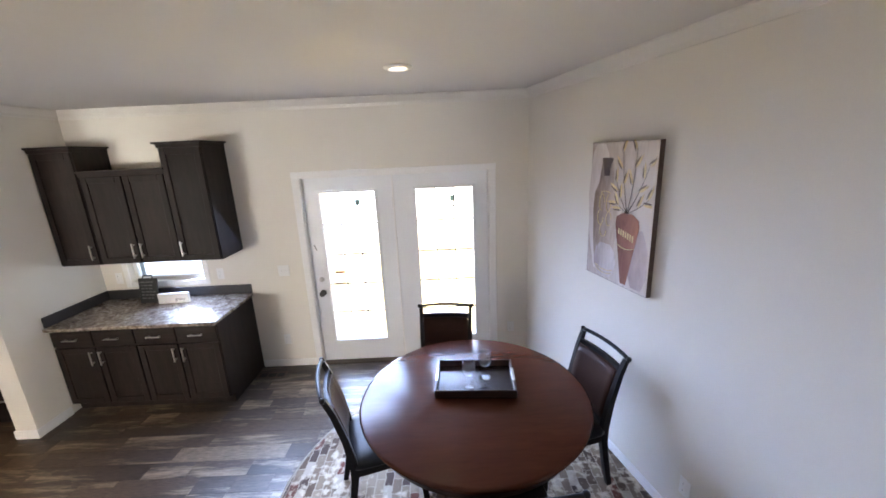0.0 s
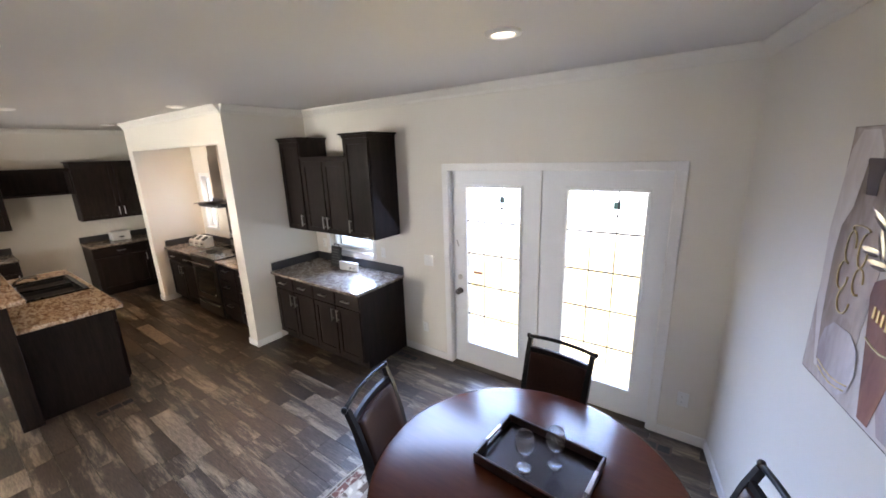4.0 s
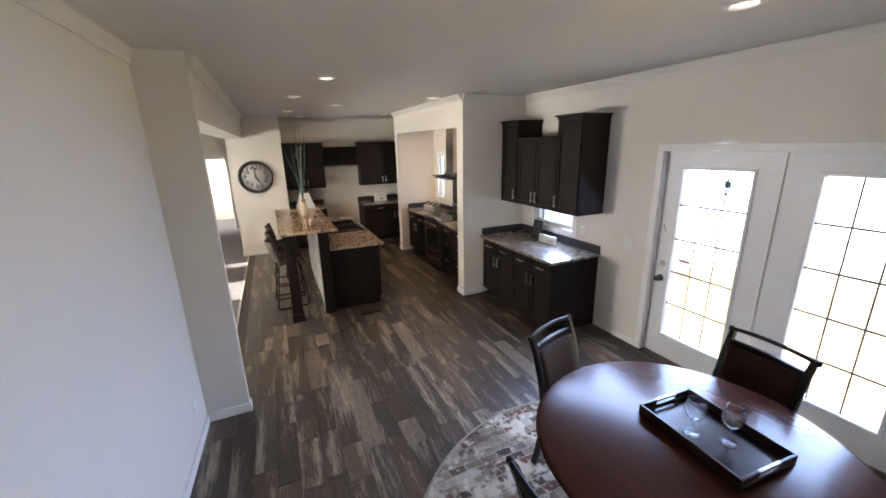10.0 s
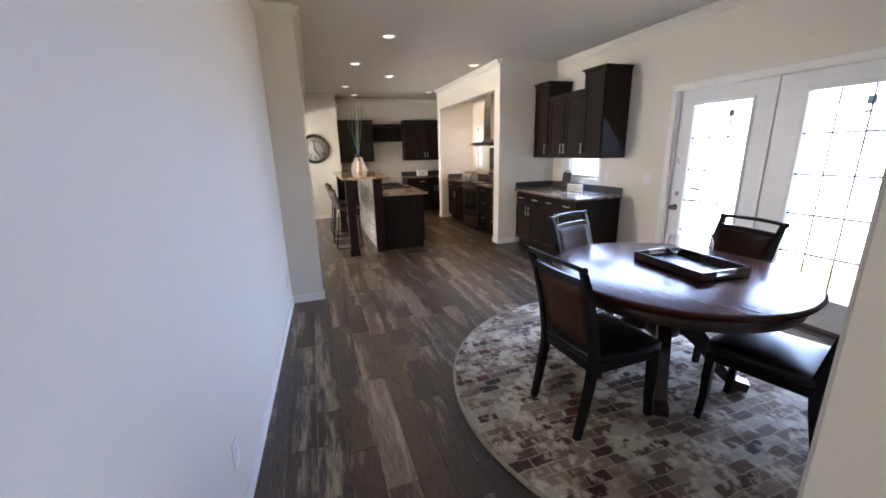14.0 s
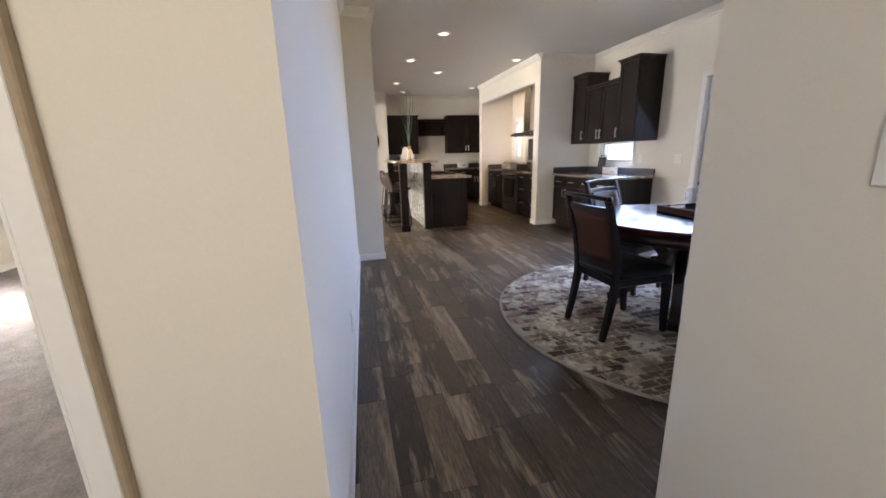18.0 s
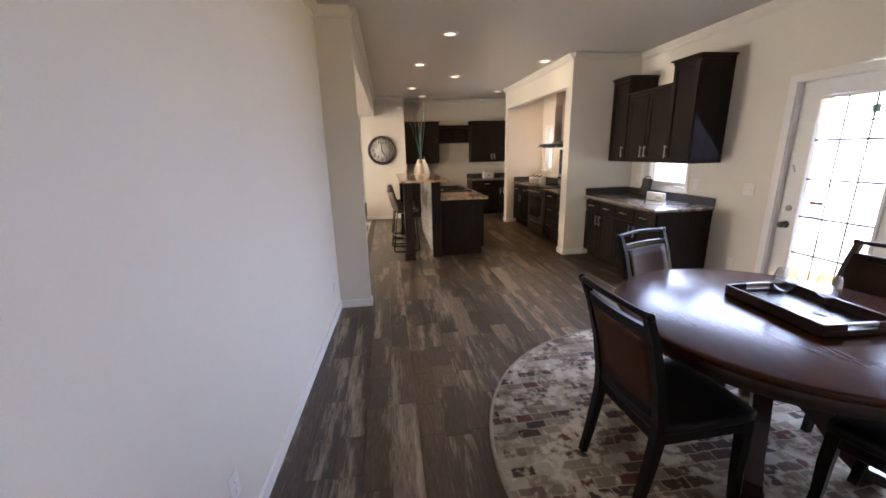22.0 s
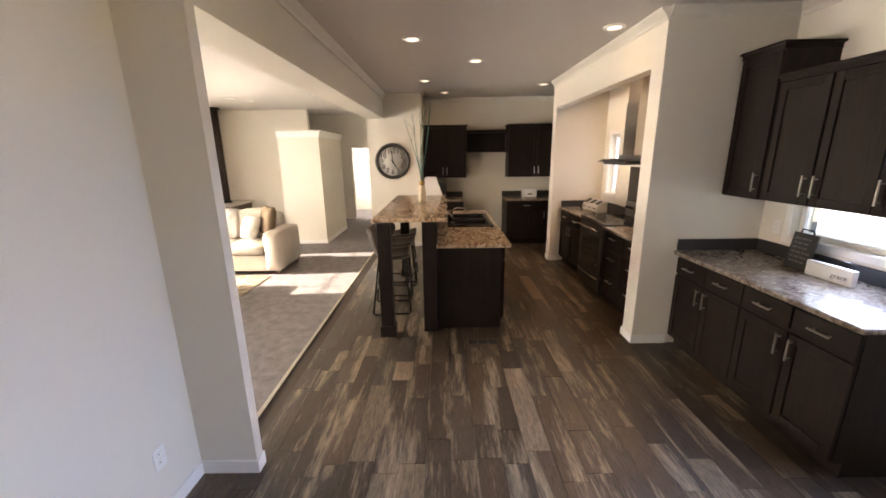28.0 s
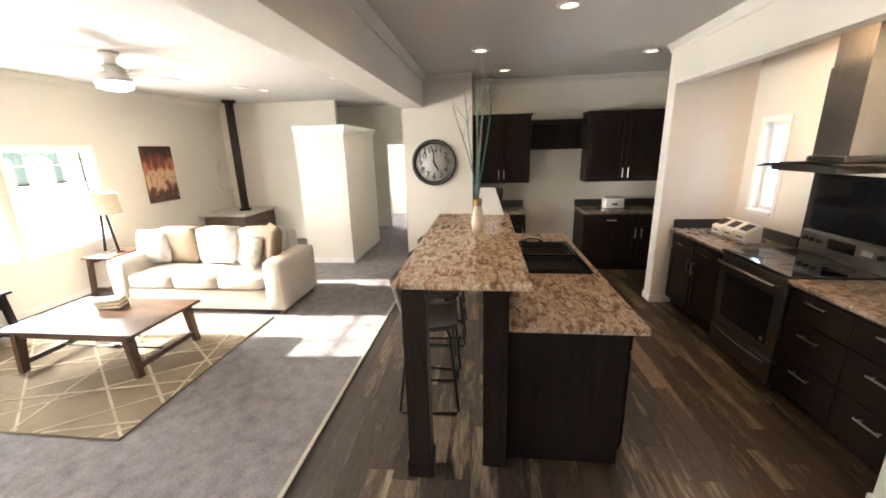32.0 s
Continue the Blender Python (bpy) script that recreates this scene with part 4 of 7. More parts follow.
def shaker(parent, x0, x1, z0, z1, y, handle=None, name="door"):
    """A framed door whose face lies at y, looking to -y."""
    bm = bmesh.new()
    s = 0.055 if name == "door" else 0.0
    if s:
        B(bm, x0 + s, y + 0.011, z0 + s, x1 - s, y + 0.02, z1 - s)
    else:
        B(bm, x0, y, z0, x1, y + 0.02, z1, bevel=0.005, seg=2)
    d = part(name, bm, CAB if name == "door" else CABX, parent)
    if s:
        for a, b in ((x0, x0 + s), (x1 - s, x1)):
            part("stile", box(a, y, z0, b, y + 0.02, z1, bevel=0.002), CAB, d)
        for a, b in ((z0, z0 + s), (z1 - s, z1)):
            part("rail", box(x0 + s, y, a, x1 - s, y + 0.02, b, bevel=0.002), CAB, d)
    if handle:
        bar_handle(d, *handle, y=y)
    return d


def base_unit(m, w, depth, height, cols, label, drawers=1, group="", side=False):
    """A base cabinet: cols doors, each with drawers above; the face looks to -y. drawers=3: a stack of drawers."""
    t = thing("base_cabinet", m, label, "cabinet", group)
    bm = bmesh.new()
    B(bm, 0, 0.02, 0.09, w, depth, height)
    B(bm, 0.0, 0.075, 0.0, w, depth, 0.09)
    part("body", bm, CAB, t)
    cw, g = w / cols, 0.007
    for i in range(cols):
        x0, x1 = i * cw + g, (i + 1) * cw - g
        top = height - 0.02
        if drawers == 3:
            zs = (0.10, 0.375, 0.645, top)
            for z0, z1 in zip(zs, zs[1:]):
                shaker(t, x0, x1, z0 + 0.004, z1 - 0.008, 0.0, ((x0 + x1) / 2, (z0 + z1) / 2 + 0.05, 0.15, False), "drawer")
        else:
            shaker(t, x0, x1, top - 0.145, top, 0.0, ((x0 + x1) / 2, top - 0.072, 0.13, False), "drawer")
            hx = x1 - 0.035 if i % 2 == 0 else x0 + 0.035
            shaker(t, x0, x1, 0.10, top - 0.165, 0.0, (hx, top - 0.26, 0.14, True))
    return t


def upper_unit(m, w, depth, z0, z1, cols, label, cornice=True, hinge=0, group=""):
    t = thing("wall_cabinet", m, label, "cabinet", group)
    bm = bmesh.new()
    B(bm, 0, 0.02, z0, w, depth, z1)
    part("body", bm, CAB, t)
    cw, g = w / cols, 0.008
    for i in range(cols):
        x0, x1 = i * cw + g, (i + 1) * cw - g
        left = (i + hinge) % 2 == 0
        shaker(t, x0, x1, z0 + 0.008, z1 - 0.05, 0.0, ((x1 - 0.03) if left else (x0 + 0.03), z0 + 0.13, 0.14, True))
    if cornice:
        bm = bmesh.new()
        for d, a, b in ((0.003, z1 - 0.045, z1 - 0.016), (0.010, z1 - 0.016, z1 - 0.010), (0.026, z1 - 0.010, z1 + 0.006)):
            B(bm, -d if cornice != "left" else 0, 0.0 - d, a, w + d, depth, b)
        part("cornice", bm, CABX, t)
    return t


def counter(name, x0, y0, x1, y1, top, material, label, hole=None):
    bm = bmesh.new()
    if hole:
        hx0, hy0, hx1, hy1 = hole
        for a in ((x0, y0, hx0, y1), (hx1, y0, x1, y1), (hx0, y0, hx1, hy0), (hx0, hy1, hx1, y1)):
            B(bm, a[0], a[1], top - 0.035, a[2], a[3], top)
        bmesh.ops.remove_doubles(bm, verts=bm.verts, dist=1e-5)
    else:
        B(bm, x0, y0, top - 0.035, x1, y1, top, bevel=0.012, seg=3)
    return single(name, bm, material, label, "countertop")


CT = 0.90
# buffet
base_unit(pose(-3.038, 2.848, 0), 1.525, NY - 2.848 - 0.002, CT - 0.036, 4, "espresso base cabinet with four drawers over four doors")
counter("buffet_counter", -3.045, 2.808, -1.488, NY - 0.001, CT, GRAN, "brown speckled stone-look laminate buffet countertop")
bm = bmesh.new()
B(bm, -3.025, NY - 0.02, CT + 0.001, -1.493, NY - 0.001, CT + 0.10, bevel=0.003)
B(bm, -3.047, 2.835, CT + 0.001, -3.027, NY - 0.001, CT + 0.10, bevel=0.003)
single("backsplash", bm, SPLASH, "low charcoal backsplash strip along the buffet counter", "backsplash")
UY = 3.14
UZ = 1.385
upper_unit(pose(-3.038, UY, 0), 0.378, NY - UY - 0.002, UZ, 2.47, 1, "tall espresso wall cabinet with a shaker door and cornice", "left", 0, "buffet wall cabinets")
upper_unit(pose(-2.657, UY + 0.012, 0), 0.764, NY - UY - 0.014, UZ, 2.25, 2, "lower espresso wall cabinet with two shaker doors", True, 0, "buffet wall cabinets")
upper_unit(pose(-1.890, UY, 0), 0.378, NY - UY - 0.002, UZ, 2.47, 1, "tall espresso wall cabinet with a shaker door and cornice", True, 1, "buffet wall cabinets")

# range alcove
AY = 2.69
base_unit(pose(QX1 + 0.012, AY, 0), 0.955, AN - AY - 0.002, CT - 0.036, 2, "espresso base cabinet beside the range")
base_unit(pose(-4.19, AY, 0), 0.945, AN - AY - 0.002, CT - 0.036, 2, "espresso drawer cabinet beside the range", 3)
counter("range_counter", QX1 + 0.003, AY - 0.03, -4.963, AN - 0.001, CT, GRAN, "brown speckled laminate countertop between wall and range")
counter("range_counter", -4.193, AY - 0.03, PX0 - 0.003, AN - 0.001, CT, GRAN, "brown speckled laminate countertop above the drawers")
bm = bmesh.new()
B(bm, QX1 + 0.003, AY, CT + 0.001, QX1 + 0.02, AN - 0.021, CT + 0.10)
B(bm, QX1 + 0.003, AN - 0.02, CT + 0.001, -5.02, AN - 0.001, CT + 0.10)
single("backsplash", bm, SPLASH, "low charcoal backsplash strip behind the range counter", "backsplash")
bm = bmesh.new()
B(bm, -4.16, AN - 0.02, CT + 0.001, PX0 - 0.003, AN - 0.001, CT + 0.10)
single("backsplash", bm, SPLASH, "low charcoal backsplash strip behind the drawers", "backsplash")
bm = bmesh.new()
B(bm, -5.01, AN - 0.014, 0.99, -4.17, AN - 0.001, 1.56, bevel=0.003)
single("splash_panel", bm, BLACKGL, "dark glossy splash panel on the wall behind the range", "panel")


def range_cooker():
    w, d = 0.765, 0.66
    t = thing("electric_range", pose(-4.96, AY - 0.02, 0), "dark stainless electric range with black glass top and oven door", "range")
    bm = box(0, 0.03, 0.03, w, d, 0.895)
    B(bm, 0.04, 0.08, 0.0, w - 0.04, d - 0.05, 0.03)
    part("body", bm, DSTEEL, t)
    part("cooktop", box(-0.003, 0.0, 0.896, w + 0.003, d - 0.06, 0.915, bevel=0.004), BLACKGL, t, "black glass cooktop")
    for x, y, r in ((0.2, 0.17, 0.11), (0.56, 0.17, 0.09), (0.2, 0.44, 0.085), (0.56, 0.44, 0.11)):
        bm = bmesh.new()
        lathe(bm, [(r, 0.0), (r, 0.0015), (r - 0.006, 0.0015), (r - 0.006, 0.0)], 28, (x, y, 0.9152))
        part("burner_ring", bm, mat("burner_print", (0.07, 0.07, 0.072), 0.25), t)
    bm = bmesh.new()
    B(bm, 0, d - 0.06, 0.90, w, d - 0.005, 1.10, bevel=0.008)
    bp = part("back_console", bm, mat("console_steel", (0.34, 0.33, 0.32), 0.32, 1.0, scale=6, vary=0.08, stretch=(1, 1, 40)), t, "dark stainless console with display")
    part("display", box(0.27, d - 0.064, 0.99, 0.50, d - 0.0605, 1.07, bevel=0.001), BLACKGL, bp, "black display")
    part("clock_readout", box(0.55, d - 0.0635, 1.01, 0.63, d - 0.0605, 1.05), mat("pale_key_print", (0.55, 0.56, 0.56), 0.5), bp, "pale printed keypad")
    for x in (0.06, 0.13, 0.20, 0.70):
        bm = bmesh.new()
        rod(bm, (x, d - 0.06, 1.03), (x, d - 0.085, 1.03), 0.018, 0.016, 14)
        part("knob", bm, BLACKPL, bp)
    bm = box(0.006, 0.0, 0.255, w - 0.006, 0.03, 0.885, bevel=0.004)
    door = part("oven_door", bm, DSTEEL, t)
    part("oven_window", box(0.10, -0.003, 0.34, w - 0.10, 0.0, 0.73, bevel=0.001), BLACKGL, door, "black glass oven window")
    bm = bmesh.new()
    rod(bm, (0.05, -0.05, 0.82), (w - 0.05, -0.05, 0.82), 0.013, n=12)
    for x in (0.08, w - 0.08):
        rod(bm, (x, -0.05, 0.82), (x, 0.0, 0.82), 0.009)
    part("door_handle", bm, STEEL, door, "tubular steel handle")
    dr = part("drawer", box(0.006, 0.0, 0.05, w - 0.006, 0.03, 0.245, bevel=0.004), DSTEEL, t)
    bm = bmesh.new()
    tube(bm, [(0.05 + (w - 0.1) * i / 12, -0.012 - 0.02 * math.sin(math.pi * i / 12), 0.215) for i in range(13)], 0.01)
    part("drawer_handle", bm, STEEL, dr)
    bm = bmesh.new()
    lathe(bm, [(0.0, 0.0), (0.016, 0.0), (0.016, 0.002), (0.0, 0.002)], 16)
    bmesh.ops.transform(bm, matrix=pose(w - 0.14, -0.003, 0.37, 90), verts=bm.verts)
    part("badge", bm, NICKEL, door)
    return t


range_cooker()


def hood():
    t = thing("range_hood", pose(-4.58, AN - 0.002, 1.60), "stainless chimney range hood with a curved glass canopy", "range hood")
    bm = bmesh.new()
    B(bm, -0.15, -0.27, 0.10, 0.15, -0.0, 0.72)
    part("chimney", bm, STEEL, t, "lower stainless chimney sleeve")
    part("chimney_top", box(-0.142, -0.262, 0.72, 0.142, 0.0, CZ - 1.605), STEEL, t, "upper stainless chimney sleeve")
    bm = bmesh.new()
    B(bm, -0.30, -0.44, 0.0, 0.30, -0.0, 0.06, bevel=0.006)
    B(bm, -0.17, -0.30, 0.06, 0.17, 0.0, 0.11, bevel=0.01)
    part("body", bm, DSTEEL, t)
    bm = bmesh.new()
    n = 16
    rows = []
    for i in range(n + 1):
        u = 2 * i / n - 1
        z = 0.068 - 0.045 * u * u
        front = -0.50 + 0.05 * u * u
        rows.append([bm.verts.new((0.455 * u, y, z + dz)) for y, dz in ((front, -0.004), (-0.02, -0.004), (-0.02, 0.004), (front, 0.004))])
    for A, C in zip(rows, rows[1:]):
        for k in range(4):
            bm.faces.new((A[k], A[(k + 1) % 4], C[(k + 1) % 4], C[k])).smooth = k in (0, 2)
    bm.faces.new(rows[0][::-1])
    bm.faces.new(rows[-1])
    bmesh.ops.recalc_face_normals(bm, faces=bm.faces)
    part("glass_canopy", bm, glass_mat("smoked_glass", (0.55, 0.56, 0.56)), t, "curved smoked glass canopy")
    return t


hood()
# Assumed downlight, hidden behind the header, added to warm the alcove.
can_light(-4.60, 2.86, CZ - 0.02, 2.3, (1.0, 0.62, 0.34))
copy_thing(first, pose(-4.60, 2.86, CZ))

# spice rack on the range counter
def bin_body(x):
    bm = box(x - 0.058, -0.06, 0.001, x + 0.058, 0.06, 0.135, bevel=0.012, seg=3)
    for v in bm.verts:
        if v.co.z > 0.06 and v.co.y < 0.045:
            v.co.z -= (0.045 - v.co.y) * math.tan(radians(28))
    return bm


def spice_rack():
    t = thing("mug_rack", pose(-5.40, 3.02, CT, 0, 0, 4) @ Matrix.Scale(1.28, 4), "row of black and white patterned canisters on the counter", "canisters")
    for k in range(3):
        x = -0.13 + 0.13 * k
        j = part("canister", bin_body(x), WHITE, t, "white bin canister with a sloping lid")
        bm = box(-0.038, -0.038, 0.0, 0.038, 0.038, 0.003, bevel=0.001)
        bmesh.ops.transform(bm, matrix=pose(x, -0.012, 0.1125, 28), verts=bm.verts)
        part("lid_panel", bm, BLACKPL, j, "black sloping lid")
        part("print_bar", box(x - 0.03, -0.0625, 0.042, x + 0.03, -0.0605, 0.052), BLACKPL, j, "black printed band")
        part("base_band", box(x - 0.05, -0.0618, 0.012, x + 0.05, -0.0605, 0.017), BLACKPL, j)
    return t


spice_rack()

# kitchen end: units face east
def facing_east(x, y):
    return pose(x, y, 0, 0, 0, 90)


KX = -7.09
base_unit(facing_east(KX, 0.40), 0.77, KX - BX - 0.003, CT - 0.036, 1, "espresso base cabinet beside the clock wall", group="kitchen end cabinets")
base_unit(facing_east(KX, 2.0), NY - 2.0 - 0.002, KX - BX - 0.003, CT - 0.036, 2, "espresso base cabinet in the kitchen corner", group="kitchen end cabinets")
base_unit(pose(KX + 0.002, 2.945, 0), QX0 - KX - 0.006, NY - 2.945 - 0.002, CT - 0.036, 3, "espresso base cabinet along the kitchen's window wall", group="kitchen end cabinets")
counter("kitchen_counter", BX + 0.001, 0.39, KX + 0.03, 1.18, CT, GRAN, "brown speckled laminate countertop, short length")
bm = bmesh.new()
B(bm, BX + 0.001, 1.99, CT - 0.035, KX + 0.03, NY - 0.001, CT)
B(bm, KX + 0.03, 2.91, CT - 0.035, QX0 - 0.003, NY - 0.001, CT)
bmesh.ops.remove_doubles(bm, verts=bm.verts, dist=1e-5)
single("kitchen_counter", bm, GRAN, "brown speckled laminate corner countertop", "countertop")
bm = bmesh.new()
B(bm, BX + 0.001, 1.99, CT + 0.001, BX + 0.02, NY - 0.021, CT + 0.10)
B(bm, BX + 0.001, NY - 0.02, CT + 0.001, QX0 - 0.003, NY - 0.001, CT + 0.10)
single("backsplash", bm, SPLASH, "low charcoal backsplash strip in the kitchen corner", "backsplash")
bm = bmesh.new()
B(bm, BX + 0.001, 0.39, CT + 0.001, BX + 0.02, 1.18, CT + 0.10)
single("backsplash", bm, SPLASH, "short charcoal backsplash strip", "backsplash")
KU = BX + 0.335
UK = 1.30
upper_unit(facing_east(KU, 0.39), 0.845, 0.33, UK, 2.29, 2, "wide espresso wall cabinet with two doors", True, 0, "kitchen wall cabinets")
upper_unit(facing_east(KU, 2.05), 1.10, 0.33, UK, 2.29, 2, "wide espresso wall cabinet with two doors", True, 0, "kitchen wall cabinets")
upper_unit(pose(KU + 0.01, NY - 0.335, 0), QX0 - KU - 0.02, 0.333, UK, 2.29, 3, "espresso wall cabinet along the kitchen's side wall", True, 0, "kitchen wall cabinets")
t = thing("open_shelf_cabinet", facing_east(KU - 0.02, 1.24), "open espresso shelf box bridging two wall cabinets", "cabinet")
bm = bmesh.new()
w, d = 0.805, 0.305
B(bm, 0, 0, 1.78, w, d, 1.80)
B(bm, 0, 0, 2.14, w, d, 2.18)
B(bm, 0, 0, 1.80, 0.02, d, 2.14)
B(bm, w - 0.02, 0, 1.80, w, d, 2.14)
part("box", bm, CABX, t)
part("back_panel", box(0.02, d - 0.01, 1.80, w - 0.02, d - 0.001, 2.14), CAB, t)
bm = bmesh.new()
B(bm, 0, -0.015, 2.18, w, d, 2.20)
part("cornice", bm, CABX, t)
for k, (x, y, w, d, h, rz) in enumerate(((-7.45, 2.50, 0.27, 0.20, 0.14, 90), (-7.18, 3.20, 0.20, 0.15, 0.14, 20))):
    t = thing("bread_box", pose(x, y, CT, 0, 0, rz), "small white storage tin on the counter", "storage tin", "white tins")
    part("body", box(-w / 2, -d / 2, 0.001, w / 2, d / 2, h, bevel=0.015, seg=3), WHITE, t)
    part("lid", box(-w / 2 - 0.004, -d / 2 - 0.004, h + 0.0005, w / 2 + 0.004, d / 2 + 0.004, h + 0.018, bevel=0.006, seg=2), WHITE, t)
    part("print", box(-0.04, -d / 2 - 0.0025, 0.05, 0.04, -d / 2 - 0.0005, 0.075), BLACKPL, t, "dark printed word, unreadable")
t = thing("coffee_maker", pose(-7.38, 0.75, CT, 0, 0, 90), "black coffee maker on the short counter", "coffee maker")
part("body", box(-0.09, -0.02, 0.001, 0.09, 0.13, 0.33, bevel=0.02, seg=3), BLACKPL, t)
part("head", box(-0.09, -0.15, 0.25, 0.09, -0.021, 0.34, bevel=0.02, seg=3), BLACKPL, t)
part("drip_tray", box(-0.08, -0.15, 0.001, 0.08, -0.021, 0.03, bevel=0.006), BLACKM, t)

# ---- island ----
IX0, IX1 = -5.60, -3.43
IY = -0.095
BAR = 1.18
t = thing("island_cabinet", pose(0, IY, 0), "espresso kitchen island cabinet with a plain end panel", "kitchen island")
bm = bmesh.new()
B(bm, IX0, 0.80, 0.09, IX1, 1.46, CT - 0.036)
B(bm, IX0 + 0.02, 0.80, 0.0, IX1 - 0.04, 1.39, 0.09)
part("body", bm, CAB, t)
part("end_panel", box(IX1 + 0.0005, 0.80, 0.0, IX1 + 0.02, 1.44, CT - 0.037, bevel=0.002), CAB, t, "plain espresso end panel")
part("end_panel", box(IX0 - 0.02, 0.80, 0.0, IX0 - 0.0005, 1.44, CT - 0.037, bevel=0.002), CAB, t)
for k in range(5):
    a = IX0 + 0.02 + k * (IX1 - IX0 - 0.04) / 5
    b = a + (IX1 - IX0 - 0.04) / 5
    bm = bmesh.new()
    B(bm, a + 0.005, 1.461, 0.72, b - 0.005, 1.48, CT - 0.05, bevel=0.003)
    part("drawer", bm, CABX, t)
    bm = bmesh.new()
    B(bm, a + 0.005, 1.461, 0.10, b - 0.005, 1.48, 0.705, bevel=0.003)
    part("door", bm, CAB, t)
t = thing("island_knee_wall", pose(0, IY, 0), "espresso half wall carrying the bar, faced with whitewashed boards", "half wall")
part("end_post", box(IX1 + 0.01, 0.66, 0.0, IX1 + 0.10, 0.797, BAR - 0.042, bevel=0.004), CAB, t, "espresso end post")
part("core", box(IX0, 0.70, 0.0, IX1 + 0.01, 0.797, BAR - 0.042), CAB, t)
WASH = mat("whitewashed_board", (0.34, 0.32, 0.29), 0.7, bump=0.4, scale=7, vary=0.2, stretch=(3, 3, 5), colour2=(0.045, 0.037, 0.032), object_vary=0.25, big=2.5)
for i in range(6):
    n = 3 if i % 2 else 4
    for j in range(n):
        a = IX0 + (IX1 - IX0) * j / n
        b = IX0 + (IX1 - IX0) * (j + 1) / n
        part("board", box(a + 0.002, 0.684 - 0.004 * ((i + j) % 2), 0.002 + i * 0.189, b - 0.002, 0.7, 0.187 + i * 0.189), WASH, t)
t = thing("bar_post", pose(-3.29, 0.212, 0), "square espresso post with a plinth under the bar", "post", "bar posts")
part("shaft", box(-0.062, -0.062, 0.11, 0.062, 0.062, BAR - 0.042, bevel=0.004), CAB, t)
part("plinth", box(-0.074, -0.074, 0.0, 0.074, 0.074, 0.11, bevel=0.006), CAB, t)
copy_thing(t, pose(-5.2, 0.212, 0))
counter("island_counter", IX0 - 0.04, 0.80 + IY, IX1 + 0.07, 1.525 + IY, CT, GRANI, "warm brown speckled stone-look island countertop with a sink cut-out", (-5.20, 0.93 + IY, -4.26, 1.46 + IY))
counter("bar_counter", -5.34, 0.10, -3.235, 0.81, BAR, GRANI, "raised warm brown speckled stone-look bar top")
bm = bmesh.new()
B(bm, IX0, 0.7975 + IY, CT + 0.001, IX1 + 0.01, 0.80 + IY, BAR - 0.042)
single("bar_riser", bm, CAB, "dark riser panel between island counter and bar", "panel")


def sink():
    x0, y0, x1, y1 = -5.20, 0.93 + IY, -4.26, 1.46 + IY
    t = thing("kitchen_sink", pose((x0 + x1) / 2, (y0 + y1) / 2, CT), "black double-bowl drop-in kitchen sink", "sink")
    hx, hy = (x1 - x0) / 2, (y1 - y0) / 2
    bm = bmesh.new()
    f = 0.035
    for a in ((-hx - 0.012, -hy - 0.012, hx + 0.012, -hy + f + 0.03), (-hx - 0.012, hy - f, hx + 0.012, hy + 0.012), (-hx - 0.012, -hy + f + 0.03, -hx + f, hy - f), (hx - f, -hy + f + 0.03, hx + 0.012, hy - f), (-0.02, -hy + f + 0.03, 0.02, hy - f)):
        B(bm, a[0], a[1], 0.001, a[2], a[3], 0.018, bevel=0.005, seg=2)
    part("rim", bm, BLACKGL, t, "glossy black rim")
    for s in (-1, 1):
        bx0, bx1 = (0.022, hx - f - 0.002) if s > 0 else (-hx + f + 0.002, -0.022)
        by0, by1, dz = -hy + f + 0.032, hy - f - 0.002, -0.2
        bm = bmesh.new()
        for a in ((bx0, by0, dz, bx1, by1, dz + 0.01), (bx0, by0, dz + 0.01, bx0 + 0.008, by1, 0.004), (bx1 - 0.008, by0, dz + 0.01, bx1, by1, 0.004), (bx0 + 0.008, by0, dz + 0.01, bx1 - 0.008, by0 + 0.008, 0.004), (bx0 + 0.008, by1 - 0.008, dz + 0.01, bx1 - 0.008, by1, 0.004)):
            B(bm, *a)
        part("bowl", bm, BLACKPL, t, "black bowl")
    return t


sink()
t = thing("kitchen_faucet", pose(-4.73, 0.87, CT + 0.018), "low chrome kitchen faucet behind the sink", "faucet")
bm = bmesh.new()
rod(bm, (0, 0, 0), (0, 0, 0.07), 0.024, 0.02, 16)
part("base", bm, STEEL, t)
bm = bmesh.new()
tube(bm, [(0, 0, 0.06), (0, 0.02, 0.12), (0, 0.09, 0.15), (0, 0.17, 0.14), (0, 0.19, 0.11)], 0.013, 10)
part("spout", bm, STEEL, t)
bm = bmesh.new()
tube(bm, [(0, 0, 0.07), (-0.02, -0.01, 0.10), (-0.08, -0.02, 0.12)], [0.014, 0.009, 0.007], 8)
part("lever", bm, STEEL, t)

# vase with branches and folded menu card on the bar
t = thing("vase", pose(-4.47, 0.515, BAR), "slim wrapped cream vase with a gold neck holding tall teal branches", "vase")
bm = bmesh.new()
lathe(bm, [(0.0, 0.0), (0.045, 0.0), (0.05, 0.05), (0.048, 0.12), (0.035, 0.19), (0.028, 0.21)], 20)
part("body", bm, mat("cream_glaze", (0.62, 0.52, 0.38), 0.4, bump=0.2, scale=60, vary=0.1), t)
bm = bmesh.new()
lathe(bm, [(0.028, 0.21), (0.034, 0.215), (0.034, 0.26), (0.030, 0.262), (0.026, 0.255), (0.026, 0.215)], 20)
part("neck", bm, mat("gold_band", (0.42, 0.26, 0.10), 0.35, 0.7), t, "gold-brown neck band")
